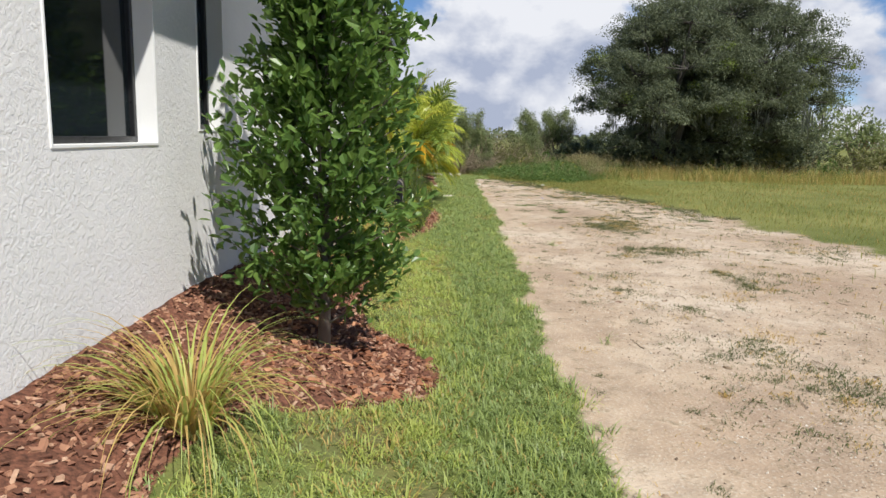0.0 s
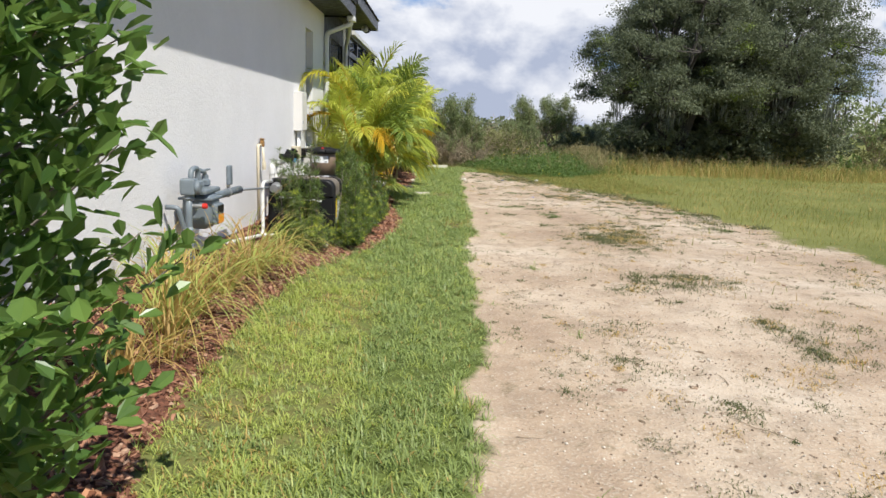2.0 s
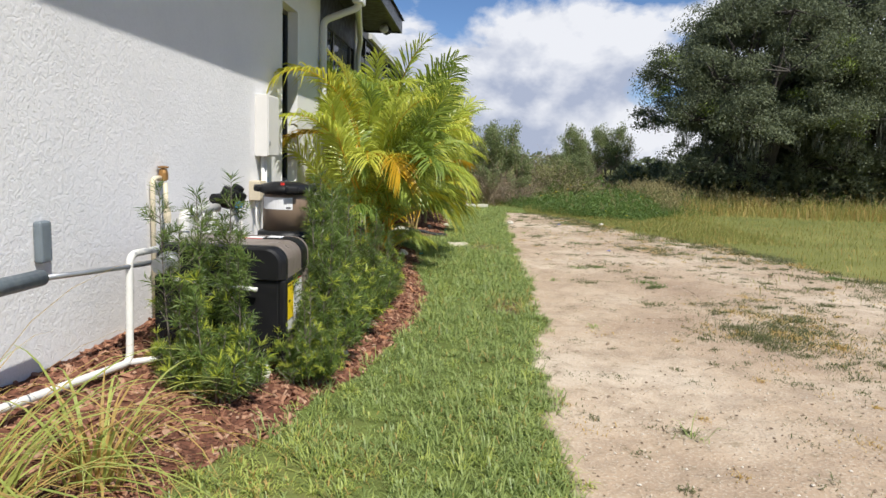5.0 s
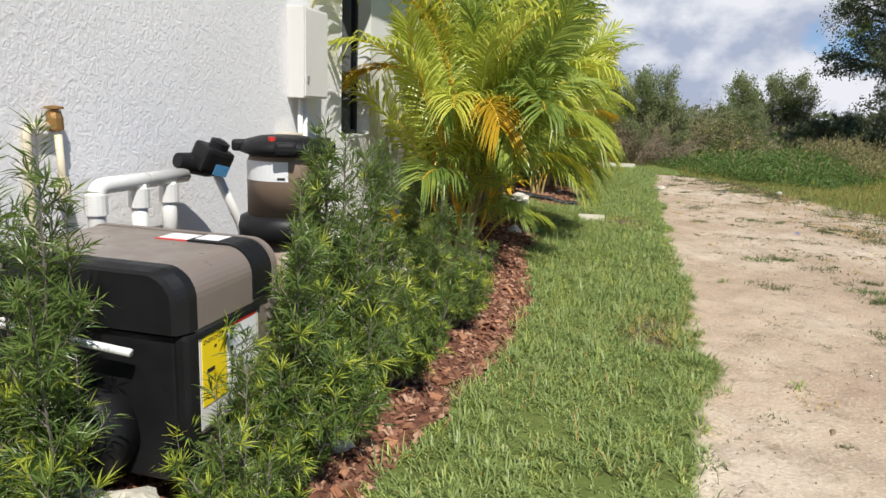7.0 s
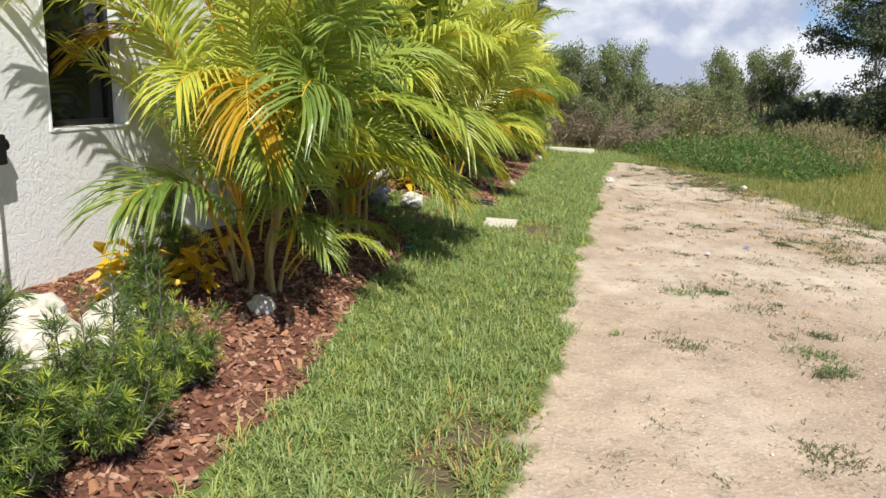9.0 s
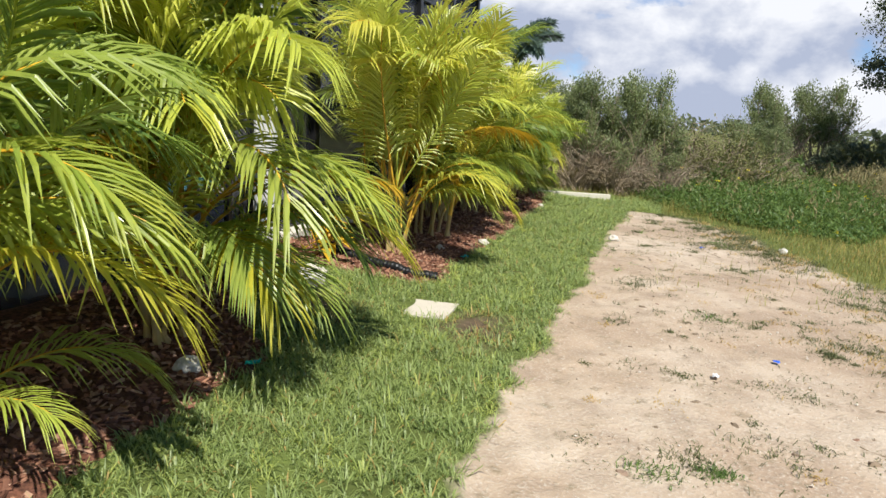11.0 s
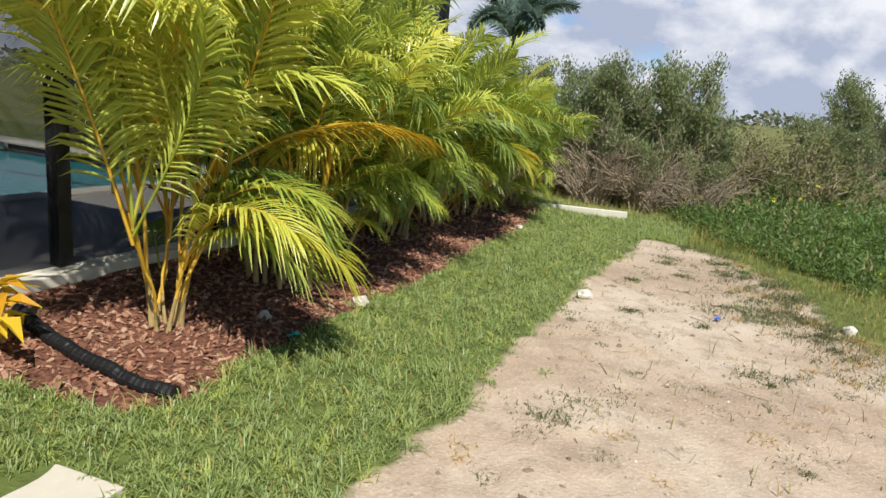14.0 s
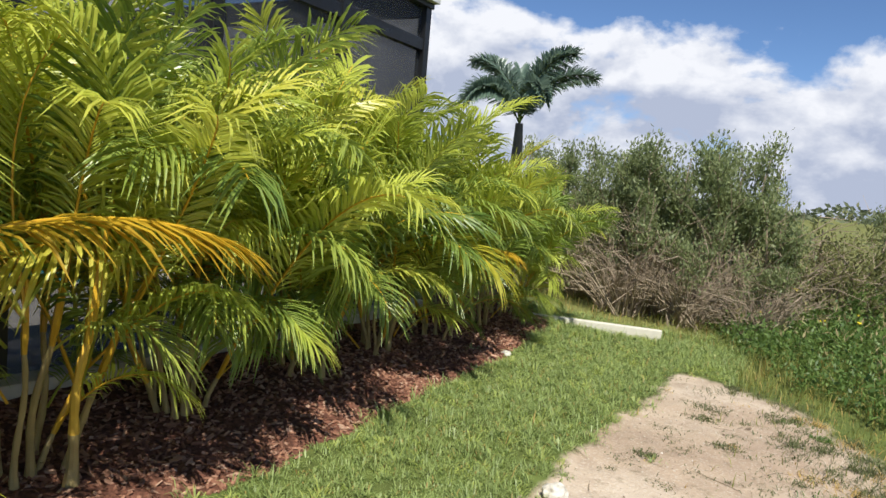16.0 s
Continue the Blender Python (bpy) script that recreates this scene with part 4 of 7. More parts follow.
def build_column_tree(x, y):
    """The upright small-leaved tree by the first windows."""
    global rng
    keep, rng = rng, np.random.default_rng(11)
    t = thing("evergreen_tree", on_ground(x, y, -0.03), "dense upright evergreen tree with glossy dark leaves in bark mulch", "tree")
    g = Geo()
    tube(g, [(0, 0, 0), (0.01, 0.01, 0.5), (-0.01, 0.02, 1.2), (0.0, 0.0, 2.2), (0, 0, 3.0)], [0.042, 0.034, 0.028, 0.018, 0.006], 9)
    tips = []
    nb = 165
    tw = Geo()
    for i in range(nb):
        z = 0.27 + 2.69 * (i / nb) ** 0.9
        a = i * 2.4 + rng.uniform(-0.3, 0.3)
        reach = np.interp(z, [0.2, 0.6, 1.0, 1.6, 2.2, 2.7, 3.1], [0.40, 0.48, 0.49, 0.43, 0.37, 0.31, 0.24]) * rng.uniform(0.7, 1.18)
        low = float(np.interp(z, [1.1, 1.7], [1.0, 0.0]))
        reach *= 1 + low * (0.06 - 0.12 * math.cos(a)) + (1 - low) * (0.14 * math.cos(a) - 0.30 * max(0.0, math.cos(a - 3.75)))
        reach *= 1 + 0.5 * max(0.0, math.sin(a)) * (0.6 + 0.4 * low)
        if i % 6 == 0:
            reach *= 1.12 + 0.2 * low
        d = np.array([math.cos(a), math.sin(a), rng.uniform(0.3, 0.85)])
        p = [np.array([0, 0, z - 0.12]) + d * reach * s + np.array([0, 0, 0.08 * s * s]) for s in np.linspace(0, 1, 5)]
        tube(tw, p, np.linspace(0.008, 0.002, 5), 4)
        tips.append(p)
    g.obj("trunk", ["bark_grey"], t, True)
    tw.obj("branch_frame", ["bark_grey"], t)
    L = Geo()
    P, D, N = [], [], []
    for p in tips:
        k = 62
        s = rng.uniform(0.25, 1.08, k)
        pp = np.stack([np.interp(s, np.linspace(0, 1, 5), [q[c] for q in p]) for c in range(3)], 1)
        ax = unit(p[-1] - p[0])
        pp = pp + rng.normal(0, 0.046, (k, 3)) + ax * np.clip(s - 1, 0, 1)[:, None] * 0.4
        out = unit(rng.normal(0, 0.75, (k, 3)) + ax * 0.9 + np.array([0, 0, 0.25]))
        P.append(pp)
        D.append(out)
    P, D = np.concatenate(P), np.concatenate(D)
    N = unit(rng.normal(0, 0.5, P.shape) + np.array([0, 0, 1.0]))
    oval_leaves(L, P, D, N, rng.uniform(0.055, 0.105, len(P)), rng.uniform(0.030, 0.052, len(P)))
    L.obj("foliage", ["holly"], t)
    rng = keep
    return t


build_column_tree(-0.57, 3.38)


def needle_shrub_meshes(seed, h, w, stems, spires):
    """Loose upright leaders hung with short side shoots of long needles; fresh tips are bright, a few spires stand clear."""
    r = np.random.default_rng(seed)
    tw, nd = Geo(), Geo()

    def ring(P, ax, k, lo, hi, mat, fwd=(0.5, 1.2)):
        a = r.uniform(0, 2 * np.pi, k)
        e1 = unit(np.cross(ax, [0.31, 0.9, 0.12]))
        e2 = np.cross(ax, e1)
        D = unit(np.cos(a)[:, None] * e1 + np.sin(a)[:, None] * e2 + ax * r.uniform(*fwd, k)[:, None])
        leaves(nd, P, D, unit(np.tile(ax, (k, 1)) + r.normal(0, 0.35, (k, 3))), r.uniform(lo, hi, k), r.uniform(0.0045, 0.0072, k), mat, 0.1, 0.18)

    for i in range(stems + spires):
        tall = i >= stems
        a = r.uniform(0, 2 * np.pi)
        rr = w * math.sqrt(r.uniform(0, 1)) * (0.6 if tall else 1.0)
        hh = h * (r.uniform(1.05, 1.5) if tall else r.uniform(0.45, 1.0) * (1 - 0.3 * (rr / w) ** 2))
        top = np.array([rr * math.cos(a), rr * math.sin(a), hh]) + r.normal(0, 0.04, 3)
        base = np.array([0.35 * rr * math.cos(a), 0.35 * rr * math.sin(a), 0.0])
        mid = np.array([top[0] * 0.9, top[1] * 0.9, 0.45 * hh])
        s = np.linspace(0, 1, 8)[:, None]
        pts = (1 - s) ** 2 * base + 2 * s * (1 - s) * mid + s * s * top
        tube(tw, pts, np.linspace(0.007, 0.002, 8), 4)
        ax = unit(pts[-1] - pts[-3])
        k = int(95 * hh) + 10
        u = r.uniform(0.45 if tall else 0.3, 1.0, k)
        ring(np.stack([np.interp(u, s[:, 0], pts[:, c]) for c in range(3)], 1), ax, k, 0.05, 0.09, 0)
        fresh = not tall and r.random() < 0.55
        ring(np.tile(pts[-1], (12, 1)), ax, 12, 0.05, 0.09, 1 if fresh else 0, (0.7, 2.2))
        n = int((8 if tall else 12) * hh / 0.6) + 2
        for q in range(n):
            v = r.uniform(0.35 if tall else 0.12, 0.93)
            e = np.array([np.interp(v, s[:, 0], pts[:, c]) for c in range(3)])
            b = r.uniform(0, 2 * np.pi)
            d = unit(np.array([math.cos(b), math.sin(b), r.uniform(0.5, 1.3)]))
            ln = r.uniform(0.08, 0.17) * (1.25 - 0.7 * v)
            tube(tw, np.array([e, e + d * ln * 0.5, e + d * ln + np.array([0, 0, 0.15 * ln])]), np.array([0.003, 0.0025, 0.0015]), 3)
            k = 26
            ring(e + d * (ln * r.uniform(0.15, 1.05, k))[:, None], d, k, 0.045, 0.085, 0)
            if r.random() < (0.12 if tall else 0.42):
                ring(np.tile(e + d * ln, (10, 1)), d, 10, 0.05, 0.085, 1, (0.5, 1.8))
    return tw.mesh("wood", ["bark_grey"]), nd.mesh("foliage", ["podo", "podo_tip"])


PODO = [needle_shrub_meshes(s, h, w, n, q) for s, h, w, n, q in ((1, 0.72, 0.27, 17, 3), (2, 0.54, 0.30, 20, 2), (3, 0.82, 0.20, 9, 4), (4, 0.42, 0.24, 15, 1), (5, 0.74, 0.15, 2, 3))]


def podo(x, y, kind, s=1.0, rz=0.0):
    t = thing("podocarpus_shrub", on_ground(x, y, -0.02), "feathery dark green needle-leaved shrub with bright tips", "shrub", "shrubs before the pool equipment", rz=rz)
    for nm, me in zip(("wood", "foliage"), PODO[kind]):
        ob = new(nm, me)
        ob.parent = t
        ob.scale = (s, s, s)
    return t


for x, y, k, s, rz in ((-0.80, 9.0, 1, 0.72, 10), (-0.62, 8.9, 3, 0.95, 100), (-0.88, 9.03, 4, 0.88, 60), (-0.72, 9.14, 4, 0.95, 200), (-0.56, 9.12, 4, 0.8, 320), (-0.30, 9.40, 1, 0.72, 0), (-0.34, 9.72, 0, 0.92, 70), (-0.32, 10.1, 0, 1.0, 140), (-0.46, 10.4, 2, 1.0, 200), (-0.32, 10.6, 1, 1.0, 33),
                       (-0.46, 10.95, 2, 0.9, 300), (-0.3, 11.2, 0, 0.82, 90), (-0.24, 11.65, 1, 0.82, 250), (-0.34, 12.1, 1, 0.8, 50), (-0.42, 11.75, 3, 0.8, 150), (-0.78, 12.6, 2, 0.6, 260), (-0.95, 13.1, 2, 0.6, 160)):
    podo(x, y, k, s, rz)


def tussock(x, y, h, n, seed, straw=0.55, lean_out=0.3):
    r = np.random.default_rng(seed)
    t = thing("grass_clump", on_ground(x, y, -0.02), "arching ornamental grass clump, part green and part straw-coloured", "grass clump", "grass clumps in the bed")
    for nm, mats, cnt in (("green_growth", ["grass_lime"], int(n * (1 - straw))), ("dry_growth", ["straw"], int(n * straw))):
        g = Geo()
        a = r.uniform(0, 2 * np.pi, cnt)
        rad = 0.10 * np.sqrt(r.uniform(0, 1, cnt))
        P = np.stack([rad * np.cos(a), rad * np.sin(a), np.zeros(cnt)], 1)
        D = unit(np.stack([np.cos(a + r.normal(0, 0.4, cnt)) + lean_out, np.sin(a + r.normal(0, 0.4, cnt)), np.zeros(cnt)], 1))
        L = h * r.uniform(0.55, 1.15, cnt)
        arc, lean = r.uniform(1.7, 3.0, cnt), r.uniform(0.0, 0.75, cnt)
        W = r.uniform(0.004, 0.0105, cnt)
        ns = 9
        s = np.linspace(0, 1, ns)
        ang = np.minimum(lean[:, None] + arc[:, None] * s[None, :] ** 1.35, 2.85)
        hor = np.concatenate([np.zeros((cnt, 1)), np.cumsum(np.sin(ang[:, :-1]), 1)], 1) * L[:, None] / (ns - 1)
        ver = np.concatenate([np.zeros((cnt, 1)), np.cumsum(np.cos(ang[:, :-1]), 1)], 1) * L[:, None] / (ns - 1)
        C = P[:, None, :] + D[:, None, :] * hor[..., None] + np.array([0, 0, 1.0]) * ver[..., None]
        S = np.cross(D, [0, 0, 1.0])[:, None, :] * (W[:, None] * (1 - 0.9 * s[None, :]))[..., None]
        v = np.stack([C - S, C + S], 2).reshape(-1, 3)
        b = (np.arange(cnt) * ns * 2)[:, None] + (np.arange(ns - 1) * 2)[None, :]
        b = b.ravel()
        g.add(v, np.stack([b, b + 1, b + 3, b + 2], 1))
        g.obj(nm, mats, t)
    return t


for i, (x, y, h, n) in enumerate(((-0.87, 1.83, 0.76, 230), (-0.76, 4.95, 0.62, 60), (-0.82, 5.68, 0.98, 110), (-0.84, 6.1, 0.9, 95), (-0.86, 6.75, 0.92, 90), (-0.80, 7.35, 1.0, 125), (-0.70, 7.95, 0.7, 70), (-1.06, 6.3, 0.8, 50), (-0.70, 5.35, 0.6, 50), (-1.2, 4.6, 0.5, 40))):
    tussock(x, y, h, n, 60 + i, straw=(0.5, 0.85, 0.45, 0.55, 0.5, 0.42, 0.6, 0.4, 0.85, 0.6)[i], lean_out=0.3 if i else -0.1)


# ---- far trees and scrub ----
def bush_meshes(seed, h, w, n, leaf, mats, twigs=26, bare=0.0, lift=0.15):
    r = np.random.default_rng(seed)
    tw, lf = Geo(), Geo()
    lobes = []
    for i in range(twigs):
        a = r.uniform(0, 2 * np.pi)
        rr = w * math.sqrt(r.uniform(0.02, 1))
        hh = h * r.uniform(0.45, 1.0) * (1 - 0.45 * (rr / w) ** 2)
        top = np.array([rr * math.cos(a), rr * math.sin(a), hh])
        s = np.linspace(0, 1, 6)[:, None]
        mid = np.array([top[0] * 0.45, top[1] * 0.45, hh * 0.55])
        pts = 2 * s * (1 - s) * mid + s * s * top + r.normal(0, 0.02 * h, (6, 3)) * s
        tube(tw, pts, np.linspace(0.012 * h, 0.003 * h, 6), 5)
        for q in range(2):
            e = pts[int(r.integers(2, 6))]
            d = unit(r.normal(0, 1, 3) + np.array([0, 0, 0.9]))
            p2 = [e + d * h * 0.22 * u + r.normal(0, 0.01 * h, 3) for u in np.linspace(0, 1, 4)]
            tube(tw, p2, np.linspace(0.005 * h, 0.002 * h, 4), 4)
            lobes.append(p2[-1])
        lobes.append(top)
    lobes = np.array(lobes)
    lobes = lobes[lobes[:, 2] > h * bare]
    c = lobes[r.integers(0, len(lobes), n)]
    P = c + r.normal(0, 1, (n, 3)) * np.array([0.045, 0.045, 0.04]) * h
    P[:, 2] = np.maximum(P[:, 2], 0.03)
    D = unit(r.normal(0, 0.8, (n, 3)) + unit(P - np.array([0, 0, h * 0.4])) * 0.8 + np.array([0, 0, lift]))
    N = unit(r.normal(0, 0.6, (n, 3)) + np.array([0, 0, 0.8]))
    far_leaves(lf, P, D, N, leaf * r.uniform(0.6, 1.3, n), leaf * r.uniform(0.28, 0.5, n))
    return tw.mesh("wood", [mats[0]]), lf.mesh("foliage", [mats[1]])


def plant(name, meshes, x, y, s, rz, label, category, group="", sz=None):
    t = thing(name, on_ground(x, y, -0.03), label, category, group, rz=rz)
    for nm, me in zip(("wood", "foliage"), meshes):
        ob = new(nm, me)
        ob.parent = t
        ob.scale = (s, s, sz or s)
    return t


def leader_bush(seed, h, w, leaders, leaf_n, thicket):
    """Leafy plumes on a few tall leaders over a tangle of bare leaning stems."""
    r = np.random.default_rng(seed)
    tw, lf = Geo(), Geo()
    s = np.linspace(0, 1, 7)[:, None]
    for i in range(leaders):
        a = 2.4 * i + r.uniform(-0.4, 0.4)
        rr = w * math.sqrt((i + 0.5) / leaders)
        hh = h * r.uniform(0.72, 1.05) * (1 - 0.22 * (rr / w) ** 2)
        top = np.array([rr * math.cos(a), rr * math.sin(a), hh])
        mid = np.array([top[0] * 0.55, top[1] * 0.55, hh * 0.5])
        pts = 2 * s * (1 - s) * mid + s * s * top + r.normal(0, 0.03, (7, 3)) * s
        tube(tw, pts, np.linspace(0.024, 0.005, 7), 5)
        for q in range(7):
            u = r.uniform(0.45, 0.95)
            e = np.array([np.interp(u, s[:, 0], pts[:, c]) for c in range(3)])
            d = unit(r.normal(0, 0.6, 3) + np.array([0, 0, 1.0]) + 0.4 * unit(top))
            ln = h * r.uniform(0.10, 0.20)
            p2 = np.array([e + d * ln * v for v in np.linspace(0, 1, 4)])
            tube(tw, p2, np.linspace(0.007, 0.003, 4), 4)
            k = leaf_n // (leaders * 7)
            v = r.uniform(0.15, 1.1, k)[:, None]
            P = e + d * ln * v + np.clip(r.normal(0, 1, (k, 3)), -1.7, 1.7) * np.array([0.085, 0.085, 0.075])
            D = unit(r.normal(0, 0.6, (k, 3)) + np.array([0, 0, 0.7]) + d * 0.4)
            far_leaves(lf, P, D, unit(r.normal(0, 0.7, (k, 3)) + np.array([0, 0, 0.6])), r.uniform(0.045, 0.085, k), r.uniform(0.018, 0.032, k))
    for i in range(thicket):
        a = r.uniform(0, 6.283)
        d = unit(np.array([math.cos(a), math.sin(a), r.uniform(0.35, 1.6)]))
        ln = h * r.uniform(0.35, 0.82)
        o = np.array([r.normal(0, 0.22 * w), r.normal(0, 0.22 * w), 0])
        pts = np.array([o + d * ln * v + np.array([0, 0, 0.18 * ln * math.sin(3.1 * v)]) + r.normal(0, 0.018, 3) for v in np.linspace(0, 1, 5)])
        tube(tw, pts, np.linspace(0.013, 0.003, 5) * r.uniform(0.5, 1.2), 4)
        for q in range(2):
            e = pts[int(r.integers(2, 5))]
            d2 = unit(d + r.normal(0, 0.5, 3))
            tube(tw, np.array([e + d2 * 0.28 * h * 0.5 * v for v in (0, 0.5, 1.0)]), np.array([0.005, 0.004, 0.002]), 3)
    return tw.mesh("wood", ["wood_dry"]), lf.mesh("foliage", ["bush_leaf"])


SCRUB = [leader_bush(21, 2.6, 0.75, 9, 15000, 120), bush_meshes(22, 1.5, 1.1, 4200, 0.07, ("wood_dry", "dull_leaf"), 80, 0.25), bush_meshes(23, 1.0, 1.0, 5000, 0.075, ("wood_dry", "weed"), 40, 0.0), leader_bush(24, 1.9, 0.35, 4, 3200, 30), leader_bush(25, 1.75, 0.6, 4, 1800, 170)]
for x, y, k, s, rz in ((-0.45, 28.5, 0, 0.98, 0), (0.35, 28.0, 0, 1.0, 80), (1.25, 28.2, 0, 1.03, 160), (0.0, 27.5, 4, 1.0, 30), (0.95, 27.3, 4, 0.95, 230), (-0.9, 28.3, 1, 1.0, 100), (1.9, 27.9, 3, 1.05, 300), (-1.9, 29.5, 0, 1.0, 10), (2.75, 28.3, 2, 0.75, 15), (1.8, 27.1, 4, 0.75, 50), (3.5, 29.8, 0, 0.72, 20), (4.15, 30.2, 0, 0.68, 120), (3.9, 29.2, 2, 0.85, 50), (3.0, 29.6, 2, 0.8, 200), (2.5, 28.7, 1, 1.1, 60), (3.2, 28.9, 1, 1.05, 190)):
    plant("scrub_bush", SCRUB[k], x, y, s, rz, "brushy scrub bush with leafy tops over bare brown stems" if k in (0, 3, 4) else "low tangled scrub bush at the field edge", "bush", "scrub at the field edge")
FAR = [bush_meshes(31, 2.4, 1.0, 1500, 0.19, ("wood_dry", "bush_leaf"), 22, 0.25), bush_meshes(32, 1.7, 1.3, 1500, 0.18, ("wood_dry", "dull_leaf"), 22, 0.1), bush_meshes(33, 1.2, 1.2, 1500, 0.16, ("wood_dry", "weed"), 18, 0.0)]
for i in range(38):
    x = 2.5 + i * 1.25 + rng.uniform(-0.5, 0.5)
    y = 31.0 + rng.uniform(-0.8, 2.5) + max(0, (x - 20)) * 0.25
    k = int(rng.integers(1, 3)) if x > 6 else 2
    plant("scrub_bush", FAR[k], x, y, rng.uniform(0.65, 1.05) * (1.0 if x > 6 else 0.8), rng.uniform(0, 360), "dull green scrub bush in the far hedgerow", "bush", "far hedgerow")
for x, y, s, rz in ((4.7, 35, 1.15, 40), (6.2, 35.5, 1.2, 110), (7.9, 35, 0.7, 250)):
    plant("scrub_bush", SCRUB[0], x, y, s, rz, "tall grey-green bush standing in the far hedgerow", "bush", "far hedgerow")
for x, y, s in ((24, 44, 1.9), (28, 46, 1.8), (33, 44, 1.9), (39, 46, 2.2), (-4, 34, 1.4), (-7, 36, 1.6), (46, 48, 2.2), (54, 50, 2.4)):
    plant("scrub_bush", FAR[0 if rng.random() < 0.6 else 1], x, y, s, rng.uniform(0, 360), "tall dull green bush standing in the far hedgerow", "bush", "far hedgerow")


def oak_meshes(seed, h, w, n_leaf, moss, skirts):
    """Broad oak: boughs that end in lobes of small leaf pads, dark and hollow under the skirts."""
    r = np.random.default_rng(seed)
    wood, lf, ms = Geo(), Geo(), Geo()
    lobes = []
    for count, zz, rad, size in ((skirts, 0.19, 0.52, 0.26), (8, 0.38, 0.74, 0.29), (4, 0.40, 0.28, 0.32), (9, 0.58, 0.72, 0.32), (6, 0.78, 0.46, 0.30), (2, 0.90, 0.12, 0.26)):
        for i in range(count):
            a = 6.283 * (i + r.uniform(-0.3, 0.3)) / count + zz * 9
            c = np.array([rad * w * math.cos(a) * r.uniform(0.85, 1.08), rad * w * math.sin(a) * r.uniform(0.85, 1.08), h * zz * r.uniform(0.93, 1.06)])
            lobes.append((c, size * w * r.uniform(0.8, 1.2)))
    for k in range(4):
        a = k * 1.7 + 0.4
        p = np.array([(0.3 * s + 0.9 * s * s) * np.array([math.cos(a), math.sin(a), 0]) + np.array([0.2 * math.cos(a), 0.2 * math.sin(a), h * 0.42 * s]) for s in np.linspace(0, 1, 6)])
        tube(wood, p + r.normal(0, 0.04, (6, 3)), np.linspace(0.27, 0.16, 6), 9)
    P, N, V = [], [], []
    per = n_leaf // len(lobes)
    for j, (c, rad) in enumerate(lobes):
        a = math.atan2(c[1], c[0])
        foot = np.array([0.5 * math.cos(a), 0.5 * math.sin(a), h * 0.30])
        bough = np.array([foot + (c - foot) * s + np.array([0, 0, 0.35 * math.sin(3.1 * s)]) + r.normal(0, 0.06, 3) * s for s in np.linspace(0, 1, 6)])
        tube(wood, bough, np.linspace(0.13, 0.03, 6), 6)
        pads = 26
        d = rand_dirs(pads, -0.35, 1.0)
        pc = c + d * rad * np.array([1.0, 1.0, 0.78]) * r.uniform(0.65, 1.3, (pads, 1))
        for e in pc[::3]:
            tube(wood, np.array([c + (e - c) * s for s in (0, 0.5, 1.0)]) + r.normal(0, 0.04, (3, 3)), np.array([0.03, 0.02, 0.008]), 4)
        pick = r.integers(0, pads, per)
        off = rand_dirs(per, -0.7, 1.0) * (r.uniform(0, 1, per) ** 0.5)[:, None]
        size = r.uniform(0.20, 0.62, pads)[pick][:, None]
        P.append(pc[pick] + off * size * np.array([1.15, 1.15, 0.62]) + r.normal(0, 0.05, (per, 3)))
        N.append(off)
        V.append((pick % 9 == 0) & (c[2] < 0.62 * h) & (j % 3 == 0))
        if 0.3 * h < c[2] < 0.5 * h:
            for q in range(moss):
                e = c + np.array([r.normal(0, 0.6 * rad), r.normal(0, 0.6 * rad), -0.25 * rad])
                k = int(r.integers(16, 34))
                ln = r.uniform(0.35, 0.95)
                leaves(ms, e + r.normal(0, 1, (k, 3)) * np.array([0.10, 0.10, 0.16]) - np.array([0, 0, 0.3]) * r.uniform(0, 1, (k, 1)), np.array([0, 0, -1.0]) + r.normal(0, 0.09, (k, 3)), rand_dirs(k, -0.2, 0.2), ln * r.uniform(0.4, 1.0, k), r.uniform(0.02, 0.045, k), 0, 0.3, 0.0)
    P, N, V = np.concatenate(P), np.concatenate(N), np.concatenate(V)
    m = len(P)
    D = unit(r.normal(0, 1, (m, 3)) + np.array([0, 0, -0.1]))
    N = unit(r.normal(0, 0.5, (m, 3)) + N + np.array([0, 0, 0.4]))
    for sel, mat in ((~V, 0), (V, 1)):
        far_leaves(lf, P[sel], D[sel], N[sel], r.uniform(0.055, 0.12, sel.sum()), r.uniform(0.032, 0.062, sel.sum()), mat)
    return wood.mesh("trunk", ["oak_bark"], True), lf.mesh("crown", ["oak_leaf", "oak_vine"]), ms.mesh("hanging_moss", ["moss"])


OAK = [oak_meshes(5, 7.6, 3.9, 150000, 2, 3), oak_meshes(6, 7.6, 4.0, 160000, 2, 6)]


def oak(x, y, k, s, rz, sz=None):
    t = thing("oak_tree", on_ground(x, y, -0.05), "broad dark oak with grey hanging moss at the field edge", "tree", "oaks across the field", rz=rz)
    for nm, me in zip(("trunk", "crown", "hanging_moss"), OAK[k]):
        ob = new(nm, me)
        ob.parent = t
        ob.scale = (s, s, sz or s)
        if nm == "hanging_moss":
            tagged(ob, "grey moss hanging from the limbs", kind="stuff")
    return t


